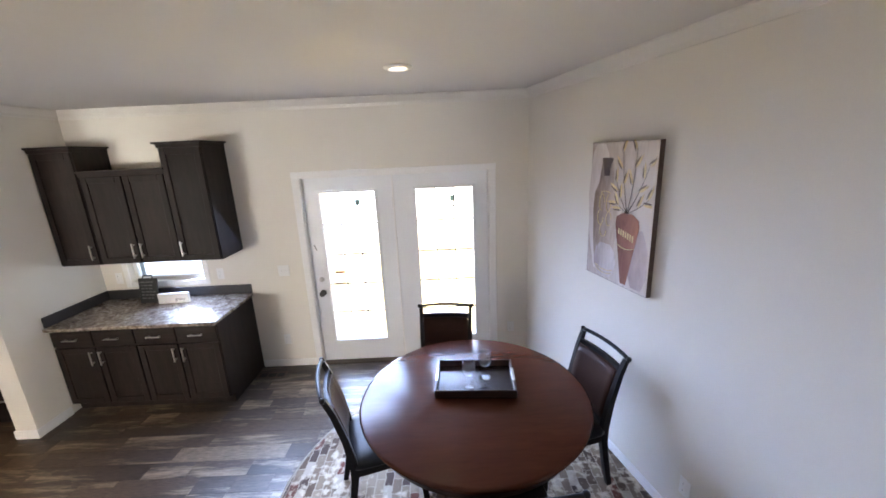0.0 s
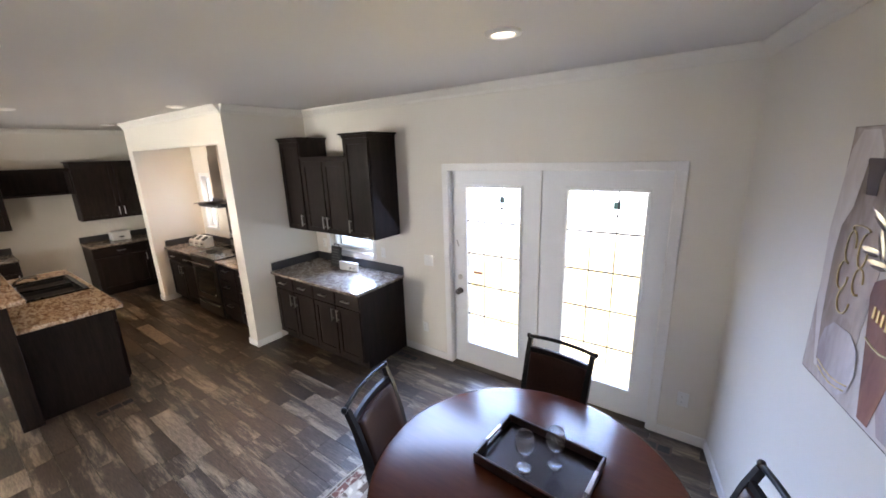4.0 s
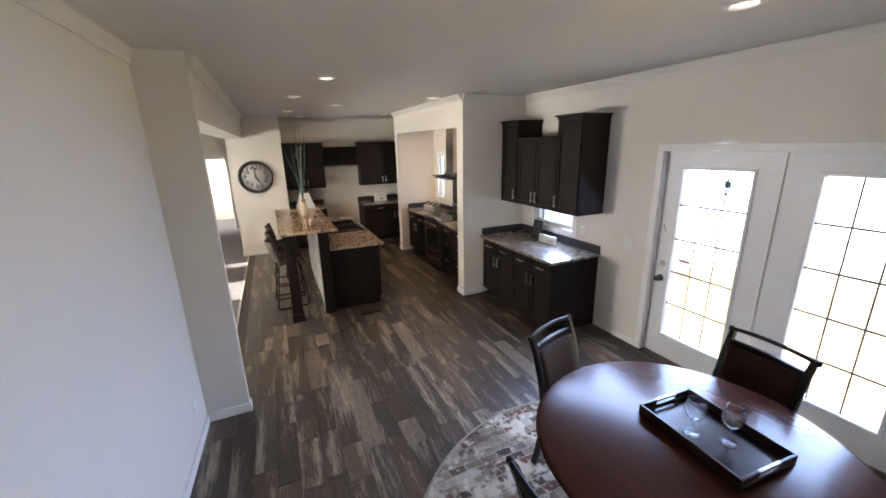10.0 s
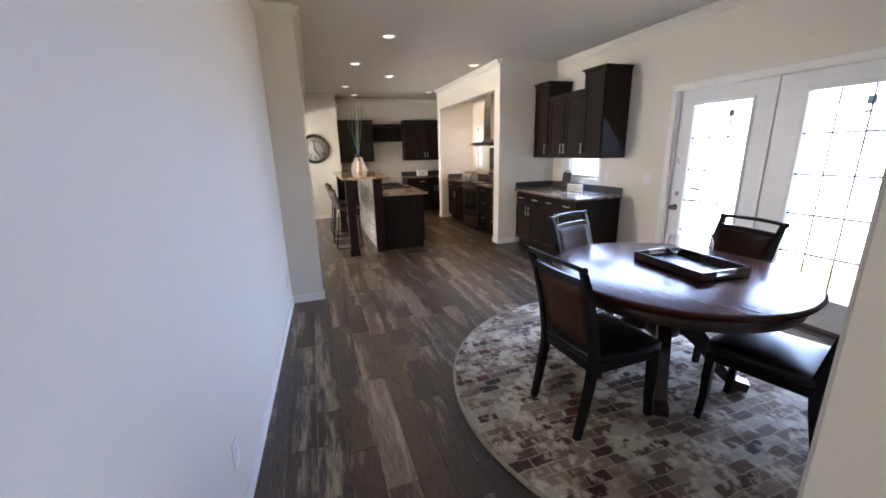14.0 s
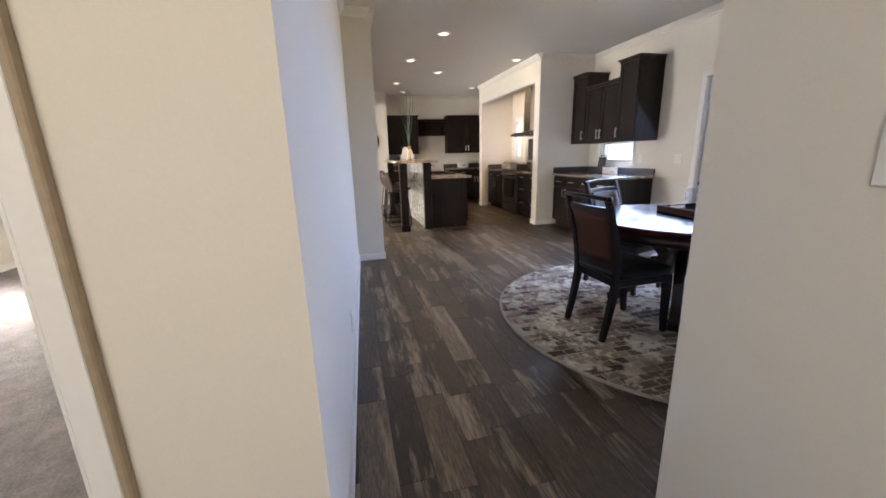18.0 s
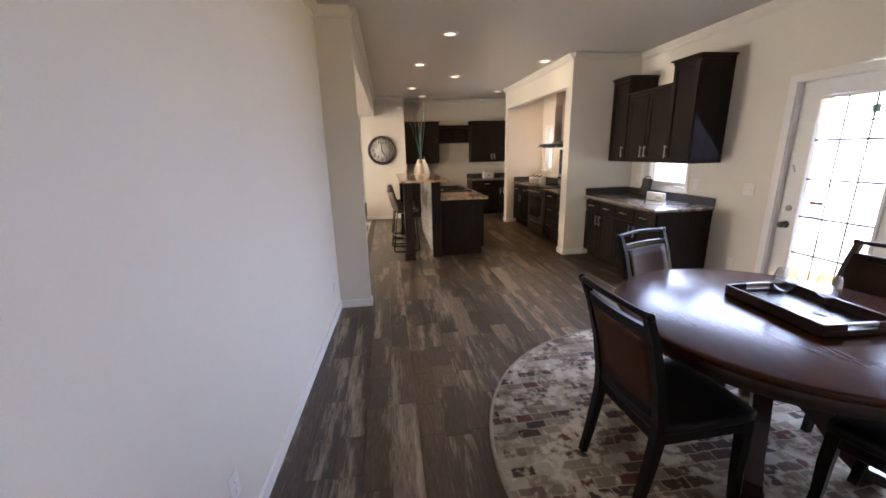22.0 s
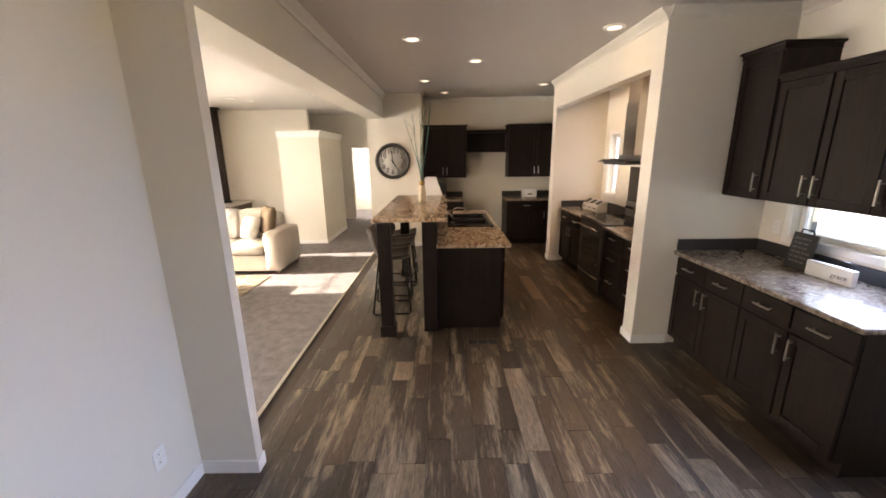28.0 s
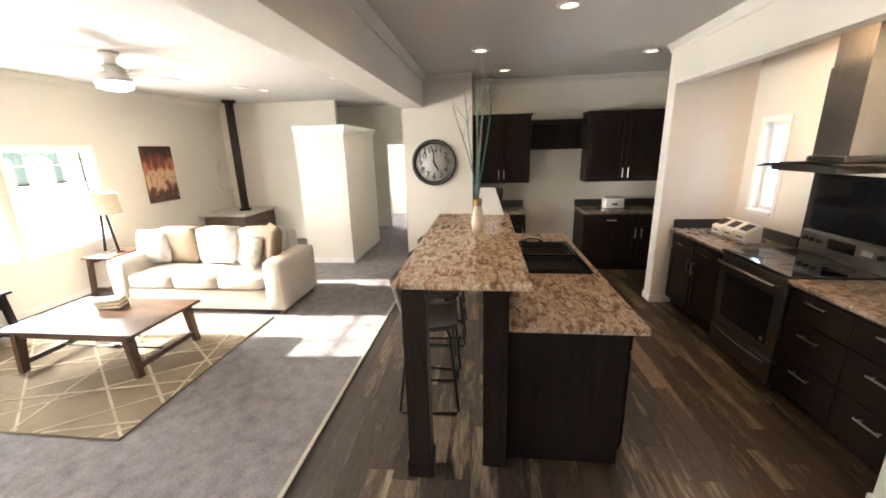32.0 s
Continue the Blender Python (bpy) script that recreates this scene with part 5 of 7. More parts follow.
rb = random.Random(4)
TEAL, STRAW = mat("teal_twig", (0.04, 0.14, 0.13), 0.6, vary=0.2), mat("straw_twig", (0.25, 0.22, 0.15), 0.7, vary=0.2)
for k in range(11):
    a, lean = rb.uniform(0, 6.28), rb.uniform(0.04, 0.22)
    pts, h = [], rb.uniform(0.75, 1.15)
    for i in range(8):
        u = i / 7
        wob = 0.02 * math.sin(7 * u + k)
        pts.append((lean * u ** 1.4 * math.cos(a) + wob * u, lean * u ** 1.4 * math.sin(a) + 0.02 * math.cos(5 * u + k) * u, 0.16 + h * u))
    bm = bmesh.new()
    tube(bm, pts, [0.0055 - 0.003 * i / 7 for i in range(8)], 5)
    if k % 2:
        q = Vector(pts[5])
        tube(bm, [q, q + Vector((rb.uniform(-0.08, 0.08), rb.uniform(-0.08, 0.08), 0.12)), q + Vector((rb.uniform(-0.12, 0.12), rb.uniform(-0.12, 0.12), 0.26))], [0.0025, 0.0018, 0.001], 5)
    part("branch", bm, TEAL if k % 3 else STRAW, t, "thin teal branch" if k % 3 else "thin straw branch")
t = thing("tent_card", pose(-5.30, 0.60, BAR, 0, 0, 90), "white folded information card standing on the bar", "card")
for s in (-1, 1):
    bm = box(-0.16, -0.002, 0, 0.16, 0.002, 0.27)
    for v in bm.verts:
        v.co.x *= 1 - 0.55 * v.co.z / 0.27
    bmesh.ops.transform(bm, matrix=pose(0, s * 0.075, 0.001, s * 15.5), verts=bm.verts)
    part("leaf", bm, mat("white_card", (0.8, 0.8, 0.79), 0.6, vary=0.01), t)


# ---- bar stools ----
def stool(m, first=None):
    if first:
        return copy_thing(first, m)
    t = thing("bar_stool", m, "brown leather bucket bar stool on a black metal sled frame", "bar stool", "stools at the bar")
    bm = bmesh.new()
    n, rows = 14, []
    for i in range(9):
        u = i / 8
        # from the front lip over the seat and up the back
        if u < 0.55:
            y, z = 0.20 - 0.36 * u / 0.55, 0.665 - 0.03 * math.sin(math.pi * u / 0.55)
        else:
            v = (u - 0.55) / 0.45
            y, z = -0.16 - 0.09 * v, 0.665 + 0.30 * v ** 1.2
        row = []
        for j in range(n + 1):
            s = 2 * j / n - 1
            curl = 0.05 * s * s if u < 0.5 else 0.02 * s * s
            fwd = 0.07 * s * s if u > 0.5 else 0
            row.append((0.215 * s * (1 - 0.15 * max(0, u - 0.7)), y + fwd, z + curl))
        rows.append(row)
    for off in (0, 1):
        vs = [[bm.verts.new((p[0], p[1] - (0.02 if off and i > 4 else 0), p[2] - (0.03 if off and i <= 4 else 0.0))) for p in r] for i, r in enumerate(rows)]
        if off == 0:
            top = vs
        for A, C in zip(vs, vs[1:]):
            for j in range(n):
                q = (A[j], A[j + 1], C[j + 1], C[j])
                bm.faces.new(q if off else q[::-1]).smooth = True
        if off == 1:
            for edge in ([(i, 0) for i in range(9)], [(i, n) for i in range(9)], [(0, j) for j in range(n + 1)], [(8, j) for j in range(n + 1)]):
                for (a, b), (c, d) in zip(edge, edge[1:]):
                    bm.faces.new((top[a][b], top[c][d], vs[c][d], vs[a][b]))
    bmesh.ops.recalc_face_normals(bm, faces=bm.faces)
    part("seat_shell", bm, BROWNL, t, "moulded brown leather seat and back")
    for s in (-1, 1):
        bm = bmesh.new()
        x = 0.20 * s
        tube(bm, [(0.12 * s, 0.12, 0.635), (x * 0.85, 0.15, 0.60), (x, 0.20, 0.03), (x, 0.185, 0.012), (x, -0.20, 0.012), (x, -0.215, 0.03), (x * 0.85, -0.14, 0.60), (0.12 * s, -0.12, 0.635)], 0.0095, 8)
        part("side_frame", bm, BLACKM, t, "bent black metal leg frame")
    for y, z in ((0.185, 0.24), (-0.185, 0.24)):
        bm = bmesh.new()
        rod(bm, (-0.192, y, z), (0.192, y, z), 0.008)
        part("foot_bar", bm, BLACKM, t)
    bm = bmesh.new()
    for y in (0.12, -0.12):
        rod(bm, (-0.13, y, 0.630), (0.13, y, 0.630), 0.008)
    part("seat_support", bm, BLACKM, t)
    return t


s1 = stool(pose(-3.95, 0.18, 0, 0, 0, 4))
stool(pose(-4.52, 0.18, 0, 0, 0, -3), s1)
stool(pose(-5.05, 0.18, 0, 0, 0, 2), s1)

# clock
t = thing("wall_clock", pose(CLX + 0.001, -0.172, 1.635, 0, 0, 90), "large round wall clock with a dark rim and black numerals", "clock")
bm = bmesh.new()
lathe(bm, [(0.265, 0.0), (0.325, 0.0), (0.33, 0.02), (0.322, 0.04), (0.30, 0.046), (0.285, 0.04), (0.28, 0.02), (0.265, 0.018)], 48)
bmesh.ops.transform(bm, matrix=pose(0, 0, 0, 90), verts=bm.verts)
part("rim", bm, mat("aged_dark_rim", (0.055, 0.05, 0.046), 0.5, vary=0.3), t)
bm = bmesh.new()
lathe(bm, [(0.0, 0.012), (0.283, 0.012), (0.283, 0.004), (0.0, 0.004)], 48)
bmesh.ops.transform(bm, matrix=pose(0, 0, 0, 90), verts=bm.verts)
part("face", bm, mat("clock_paper", (0.52, 0.51, 0.48), 0.7, vary=0.08), t, "pale grey paper face")
for k in range(1, 13):
    a = math.pi / 2 - k * math.pi / 6
    bm = words(str(k), 0.125)
    bmesh.ops.translate(bm, vec=(0.198 * math.cos(a), -0.0140, 0.198 * math.sin(a)), verts=bm.verts)
    part("numeral", bm, BLACKPL, t)
bm = bmesh.new()
for k in range(60):
    a = k * math.pi / 30
    r0, w = (0.255, 0.0018) if k % 5 else (0.25, 0.004)
    d, s = Vector((math.cos(a), 0, math.sin(a))), Vector((-math.sin(a), 0, math.cos(a)))
    q = [bm.verts.new(d * r + s * e + Vector((0, -0.0135, 0))) for r, e in ((r0, -w), (0.268, -w), (0.268, w), (r0, w))]
    bm.faces.new(q)
tagged(part("minute_track", bm, BLACKPL, t), kind="stuff")
for ang, ln, w in ((150, 0.13, 0.011), (356, 0.20, 0.008)):
    a = math.pi / 2 - radians(ang)
    d = Vector((math.cos(a), 0, math.sin(a)))
    bm = bmesh.new()
    strip(bm, [Vector((0, -0.018, 0)) - d * 0.04, Vector((0, -0.018, 0)) + d * ln], w * 2, 0.003, (0, 1, 0))
    part("hand_pointer", bm, BLACKPL, t, "black clock pointer")

# ---- dining ----
TX, TY = 0.74, 1.81
bm = bmesh.new()
lathe(bm, [(0.0, 0.0), (1.345, 0.0), (1.35, 0.005), (1.345, 0.011), (0.0, 0.011)], 96)
single("round_rug", bm, RUG, "round distressed patchwork rug in cream, grey and rust brown", "rug", m=pose(TX - 0.01, TY - 0.04, 0.0006))
bm = bmesh.new()
lathe(bm, [(1.338, 0.0), (1.357, 0.0), (1.359, 0.007), (1.35, 0.0135), (1.338, 0.0125)], 96)
o = part("rug_binding", bm, mat("rug_edge", (0.30, 0.26, 0.20), 0.9, vary=0.15), bpy.data.objects["round_rug"], "tan bound edge")

t = thing("dining_table", pose(TX, TY, 0.012), "round dark mahogany pedestal dining table with a glossy top", "table")
bm = bmesh.new()
R, H = 0.725, 0.752
lathe(bm, [(0.0, H), (R - 0.02, H), (R - 0.006, H - 0.004), (R, H - 0.012), (R - 0.004, H - 0.020), (R - 0.016, H - 0.024), (R - 0.012, H - 0.034), (R - 0.03, H - 0.042), (0.0, H - 0.042)], 96)
part("tabletop", bm, TABLE, t, "glossy red-brown mahogany top")
bm = bmesh.new()
lathe(bm, [(R - 0.10, H - 0.0425), (R - 0.06, H - 0.0425), (R - 0.06, H - 0.115), (R - 0.075, H - 0.12), (R - 0.10, H - 0.115)], 96)
part("apron", bm, TABLEB, t)
bm = bmesh.new()
lathe(bm, [(0.0, H - 0.043), (0.20, H - 0.043), (0.20, H - 0.075), (0.10, H - 0.09), (0.085, 0.45), (0.105, 0.40), (0.105, 0.32), (0.06, 0.30), (0.0, 0.30)], 24)
part("pedestal", bm, TABLEB, t)
for k in range(4):
    a = radians(45 + 90 * k)
    pts = [(r * math.cos(a), r * math.sin(a), z) for r, z in ((0.07, 0.40), (0.16, 0.37), (0.25, 0.27), (0.33, 0.14), (0.42, 0.05), (0.50, 0.035))]
    bm = bmesh.new()
    strip(bm, pts, [0.075, 0.075, 0.07, 0.065, 0.07, 0.08], [0.12, 0.12, 0.09, 0.07, 0.06, 0.055])
    part("leg", bm, TABLEB, t)
    pts = [(r * math.cos(a), r * math.sin(a), z) for r, z in ((0.09, 0.42), (0.17, 0.52), (0.27, 0.62), (0.36, H - 0.05))]
    bm = bmesh.new()
    strip(bm, pts, 0.06, [0.09, 0.075, 0.065, 0.06])
    part("brace", bm, TABLEB, t)


def chair(m, first=None):
    """Faces +y; the back stands at -y."""
    if first:
        return copy_thing(first, m)
    t = thing("dining_chair", m, "black lacquered dining chair with leather seat and brown woven back", "chair", "chairs round the table")
    bm = bmesh.new()
    cushion(bm, -0.225, -0.215, 0.425, 0.225, 0.245, 0.488, 0.014, 8)
    part("seat", bm, LEATHER, t, "padded black leather seat")
    bm = bmesh.new()
    B(bm, -0.215, 0.20, 0.375, 0.215, 0.235, 0.428, bevel=0.004)
    B(bm, -0.205, -0.215, 0.375, 0.205, -0.185, 0.428, bevel=0.004)
    B(bm, -0.215, -0.185, 0.375, -0.188, 0.20, 0.428, bevel=0.004)
    B(bm, 0.188, -0.185, 0.375, 0.215, 0.20, 0.428, bevel=0.004)
    part("seat_frame", bm, CHAIRW, t)
    for s in (-1, 1):
        bm = bmesh.new()
        strip(bm, [(0.195 * s, 0.215, 0.425), (0.196 * s, 0.222, 0.28), (0.197 * s, 0.222, 0.14), (0.196 * s, 0.235, 0.0)], [0.045, 0.042, 0.036, 0.032], [0.045, 0.042, 0.036, 0.034], (0, 1, 0))
        part("leg", bm, CHAIRW, t)
        bm = bmesh.new()
        strip(bm, [(0.20 * s, -0.275, 0.0), (0.20 * s, -0.245, 0.14), (0.20 * s, -0.222, 0.27), (0.20 * s, -0.206, 0.38), (0.203 * s, -0.205, 0.48), (0.207 * s, -0.235, 0.66), (0.212 * s, -0.285, 0.85), (0.215 * s, -0.325, 0.955)],
              [0.030, 0.034, 0.037, 0.040, 0.040, 0.036, 0.032, 0.030], [0.034, 0.038, 0.042, 0.046, 0.048, 0.040, 0.034, 0.030], (0, 1, 0))
        part("back_post", bm, CHAIRW, t)
        bm = bmesh.new()
        lathe(bm, [(0.0, 0.02), (0.013, 0.016), (0.017, 0.004), (0.013, -0.012), (0.0, -0.018)], 12, (0.232 * s, -0.33, 0.962))
        part("finial", bm, CHAIRW, t)
    bm = bmesh.new()
    tube(bm, [(0.232 * (2 * i / 12 - 1), -0.33 - 0.022 * (1 - (2 * i / 12 - 1) ** 2), 0.962 + 0.008 * (1 - (2 * i / 12 - 1) ** 2)) for i in range(13)], 0.0135, 8)
    part("crest_rail", bm, CHAIRW, t)
    for z, y in ((0.885, -0.297), (0.505, -0.208)):
        bm = bmesh.new()
        strip(bm, [(0.20 * (2 * i / 8 - 1), y - 0.02 * (1 - (2 * i / 8 - 1) ** 2), z) for i in range(9)], 0.022, 0.04)
        part("back_rail", bm, CHAIRW, t)
    bm = bmesh.new()
    rows = []
    for i in range(7):
        u = i / 6
        z = 0.525 + 0.345 * u
        y = -0.212 - 0.08 * u ** 1.4
        rows.append([(0.195 * (2 * j / 8 - 1), y - 0.02 * (1 - (2 * j / 8 - 1) ** 2), z) for j in range(9)])
    f = [[bm.verts.new((p[0], p[1] + 0.011, p[2])) for p in r] for r in rows]
    b = [[bm.verts.new((p[0], p[1] - 0.011, p[2])) for p in r] for r in rows]
    for i in range(6):
        for j in range(8):
            bm.faces.new((f[i][j], f[i][j + 1], f[i + 1][j + 1], f[i + 1][j])).smooth = True
            bm.faces.new((b[i][j + 1], b[i][j], b[i + 1][j], b[i + 1][j + 1])).smooth = True
    for i in range(6):
        bm.faces.new((f[i][0], f[i + 1][0], b[i + 1][0], b[i][0]))
        bm.faces.new((f[i][8], b[i][8], b[i + 1][8], f[i + 1][8]))
    for j in range(8):
        bm.faces.new((f[0][j], b[0][j], b[0][j + 1], f[0][j + 1]))
        bm.faces.new((f[6][j], f[6][j + 1], b[6][j + 1], b[6][j]))
    bmesh.ops.recalc_face_normals(bm, faces=bm.faces)
    part("back_panel", bm, BACKP, t, "brown woven back panel")
    bm = bmesh.new()
    f = [[bm.verts.new((p[0] * 0.96, p[1] + 0.019, p[2])) for p in r] for r in rows]
    b = [[bm.verts.new((p[0] * 0.985, p[1] + 0.0112, p[2])) for p in r] for r in rows]
    for i in range(6):
        for j in range(8):
            bm.faces.new((f[i][j], f[i][j + 1], f[i + 1][j + 1], f[i + 1][j])).smooth = True
    rim = [f[0][j] for j in range(9)] + [f[i][8] for i in range(1, 7)] + [f[6][j] for j in range(7, -1, -1)] + [f[i][0] for i in range(5, 0, -1)]
    rim2 = [b[0][j] for j in range(9)] + [b[i][8] for i in range(1, 7)] + [b[6][j] for j in range(7, -1, -1)] + [b[i][0] for i in range(5, 0, -1)]
    for k in range(len(rim)):
        bm.faces.new((rim[k], rim2[k], rim2[k - 1], rim[k - 1]))
    bmesh.ops.delete(bm, geom=[v for v in bm.verts if not v.link_faces], context="VERTS")
    bmesh.ops.recalc_face_normals(bm, faces=bm.faces)
    part("back_pad", bm, BACKL, t, "dark brown leather back pad")
    return t


CZ0 = 0.0125
c1 = chair(pose(0.855, 1.175, CZ0, 0, 0, 1.7))
chair(pose(0.560, 2.43, CZ0, 0, 0, 175.5), c1)
chair(pose(0.125, 1.82, CZ0, 0, 0, -73), c1)
chair(pose(1.335, 1.915, CZ0, 0, 0, 105), c1)

# tray and glasses
TT = 0.012 + H + 0.001
t = thing("serving_tray", pose(0.762, 1.935, TT, 0, 0, -4), "dark espresso rectangular serving tray with metal handles", "tray")
part("base", box(-0.26, -0.185, 0, 0.26, 0.185, 0.012, bevel=0.002), mat("tray_wood", (0.022, 0.012, 0.012), 0.25, scale=30, bump=0.1), t)
for s in (-1, 1):
    part("side", box(-0.26, s * 0.185, 0.0005, 0.26, s * 0.172, 0.058, bevel=0.003), TABLEB, t)
    bm = bmesh.new()
    B(bm, s * 0.26, -0.1715, 0.0005, s * 0.247, 0.1715, 0.026, bevel=0.002)
    B(bm, s * 0.26, -0.1715, 0.026, s * 0.247, -0.07, 0.058, bevel=0.002)
    B(bm, s * 0.26, 0.07, 0.026, s * 0.247, 0.1715, 0.058, bevel=0.002)
    part("end", bm, TABLEB, t)
    bm = bmesh.new()
    B(bm, s * 0.262, -0.07, 0.046, s * 0.245, 0.07, 0.060, bevel=0.003)
    part("handle", bm, NICKEL, t, "polished metal handle")


def wine_glass(m):
    bm = bmesh.new()
    lathe(bm, [(0.0, 0.0), (0.036, 0.0), (0.037, 0.003), (0.012, 0.008), (0.0055, 0.02), (0.005, 0.075), (0.016, 0.085), (0.038, 0.105), (0.047, 0.135), (0.045, 0.165), (0.037, 0.195),
               (0.0355, 0.195), (0.0435, 0.165), (0.0455, 0.135), (0.0365, 0.107), (0.016, 0.089), (0.0, 0.088)], 28)
    return single("wine_glass", bm, STEMWARE, "clear stemmed wine glass standing in the tray", "wine glass", "wine glasses", m)


wine_glass(pose(0.717, 1.862, TT + 0.0125))
wine_glass(pose(0.832, 1.96, TT + 0.0125))

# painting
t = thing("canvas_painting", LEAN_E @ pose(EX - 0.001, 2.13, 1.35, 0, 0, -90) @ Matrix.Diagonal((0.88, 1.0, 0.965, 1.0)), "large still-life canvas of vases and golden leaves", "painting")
PW, PH = 0.70, 0.98
canvas = brushed_paint("canvas_ground", (0.36, 0.27, 0.22), (0.70, 0.63, 0.58), 0.12)
part("canvas", box(-PW / 2, -0.035, 0, PW / 2, 0, PH, bevel=0.003), canvas, t, "stretched canvas in beige and mauve")
EDGE = mat("wrapped_edge_brown", (0.16, 0.11, 0.085), 0.8, vary=0.2)
for x0, x1, z0, z1 in ((-PW / 2 - 0.0015, -PW / 2, 0, PH), (PW / 2, PW / 2 + 0.0015, 0, PH), (-PW / 2, PW / 2, -0.0015, 0), (-PW / 2, PW / 2, PH, PH + 0.0015)):
    part("wrapped_edge", box(x0, -0.034, z0, x1, -0.0005, z1), EDGE, t, "dark wrapped edge")


def flat_shape(pts, y):
    bm = bmesh.new()
    vs = [bm.verts.new((x, y, z)) for x, z in pts]
    bm.faces.new(vs)
    bmesh.ops.triangulate(bm, faces=bm.faces)
    e = bmesh.ops.extrude_face_region(bm, geom=bm.faces[:])
    bmesh.ops.translate(bm, vec=(0, 0.0008, 0), verts=[v for v in e["geom"] if isinstance(v, bmesh.types.BMVert)])
    bmesh.ops.recalc_face_normals(bm, faces=bm.faces)
    return bm


def outline(prof, cx):
    return [(cx - r, z) for r, z in prof] + [(cx + r, z) for r, z in reversed(prof)]


def painted(name, prof, cx, y, material):
    return part(name, flat_shape(outline(prof, cx), y), material, t)


painted("painted_wash", ((0.02, 0.05), (0.10, 0.3), (0.13, 0.6), (0.10, 0.9), (0.05, 0.97)), -0.24, -0.0356, brushed_paint("paint_pale_wash", (0.50, 0.42, 0.37), (0.72, 0.66, 0.62), 0.1))
painted("painted_wash", ((0.05, 0.02), (0.10, 0.12), (0.09, 0.3), (0.03, 0.42)), 0.24, -0.0356, brushed_paint("paint_mauve_wash", (0.40, 0.31, 0.30), (0.62, 0.53, 0.52), 0.0))
painted("tall_vase", ((0.10, 0.08), (0.13, 0.25), (0.15, 0.5), (0.14, 0.62), (0.09, 0.70), (0.035, 0.75), (0.032, 0.82), (0.06, 0.865)), -0.15, -0.0362, brushed_paint("paint_mauve_brown", (0.20, 0.135, 0.10), (0.52, 0.42, 0.36), 0.0))
painted("vase_neck", ((0.033, 0.75), (0.033, 0.80), (0.045, 0.835), (0.066, 0.866), (0.055, 0.874)), -0.15, -0.0368, mat("paint_dark_umber", (0.11, 0.075, 0.065), 0.8, scale=6, vary=0.3))
painted("red_vase", ((0.03, 0.02), (0.07, 0.2), (0.125, 0.43), (0.118, 0.48), (0.05, 0.515)), 0.11, -0.0372, brushed_paint("paint_rust", (0.16, 0.05, 0.038), (0.40, 0.17, 0.115), -0.02))
painted("round_vase", ((0.06, 0.02), (0.11, 0.06), (0.135, 0.14), (0.115, 0.22), (0.06, 0.265)), -0.12, -0.0382, brushed_paint("paint_pale_mauve", (0.34, 0.27, 0.26), (0.66, 0.60, 0.59), 0.0))
GOLD = mat("gold_paint", (0.70, 0.54, 0.28), 0.35, 0.55, vary=0.2)
UMBER = mat("umber_paint", (0.15, 0.105, 0.085), 0.7, vary=0.3)
BRANCHES = ((0.02, 0.93, -0.05), (0.16, 0.94, 0.06), (0.29, 0.84, 0.07), (0.30, 0.62, 0.05), (-0.03, 0.72, -0.06), (-0.02, 0.58, -0.03))
for k, (bx, bz, bend) in enumerate(BRANCHES):
    bm = bmesh.new()
    tube(bm, [(0.10 + (bx - 0.10) * u + bend * u * (1 - u), -0.0376, 0.51 + (bz - 0.51) * u) for u in (0, 0.25, 0.5, 0.75, 1)], [0.0024, 0.0022, 0.002, 0.0016, 0.0012], 5)
    part("stem", bm, UMBER, t)
    for i in range(3):
        u = 0.45 + 0.25 * i
        px, pz = 0.10 + (bx - 0.10) * u + bend * u * (1 - u), 0.51 + (bz - 0.51) * u
        a = math.atan2(bz - 0.51, bx - 0.10) + (0.55 if (i + k) % 2 else -0.55)
        for off, col, ln, wd in ((0.0, GOLD, 0.115, 0.0105), (0.014, UMBER, 0.095, 0.007)):
            c, sn = math.cos(a), math.sin(a)
            pts = [(px - sn * off + c * ln * v - sn * wv * wd, pz + c * off + sn * ln * v + c * wv * wd) for v, wv in ((0, 0), (0.3, 1), (0.7, 0.8), (1, 0), (0.7, -0.8), (0.3, -1))]
            part("leaf", flat_shape([(max(-0.34, min(0.34, p)), max(0.01, min(0.985, q))) for p, q in pts], -0.0392 - off * 0.05), col, t)
for x, z, rx, rz, n0, n1 in ((-0.19, 0.56, 0.03, 0.06, 0, 9), (-0.11, 0.56, 0.028, 0.06, 3, 12), (-0.20, 0.45, 0.035, 0.055, 2, 12), (-0.10, 0.45, 0.03, 0.05, 0, 10), (-0.16, 0.36, 0.04, 0.05, 4, 12), (-0.15, 0.63, 0.055, 0.012, 0, 7)):
    bm = bmesh.new()
    tube(bm, [(x + rx * math.cos(2 * math.pi * i / 12), -0.0375, z + rz * math.sin(2 * math.pi * i / 12)) for i in range(n0, n1 + 1)], 0.0032, 5)
    part("gold_ring", bm, GOLD, t, "gold ring ornament")
for k in range(7):
    part("gold_stroke", box(0.025 + 0.025 * k, -0.0395, 0.365 - 0.006 * k, 0.036 + 0.025 * k, -0.0376, 0.405 - 0.005 * k), GOLD, t, "gold stroke")
for x0, x1, z in ((0.02, 0.20, 0.29), (-0.23, -0.01, 0.085), (-0.22, -0.02, 0.06)):
    bm = bmesh.new()
    tube(bm, [(x0 + (x1 - x0) * u, -0.0385, z - 0.02 * math.sin(math.pi * u)) for u in (0, 0.25, 0.5, 0.75, 1)], 0.003, 5)
    part("gold_band", bm, GOLD, t, "gold painted band")


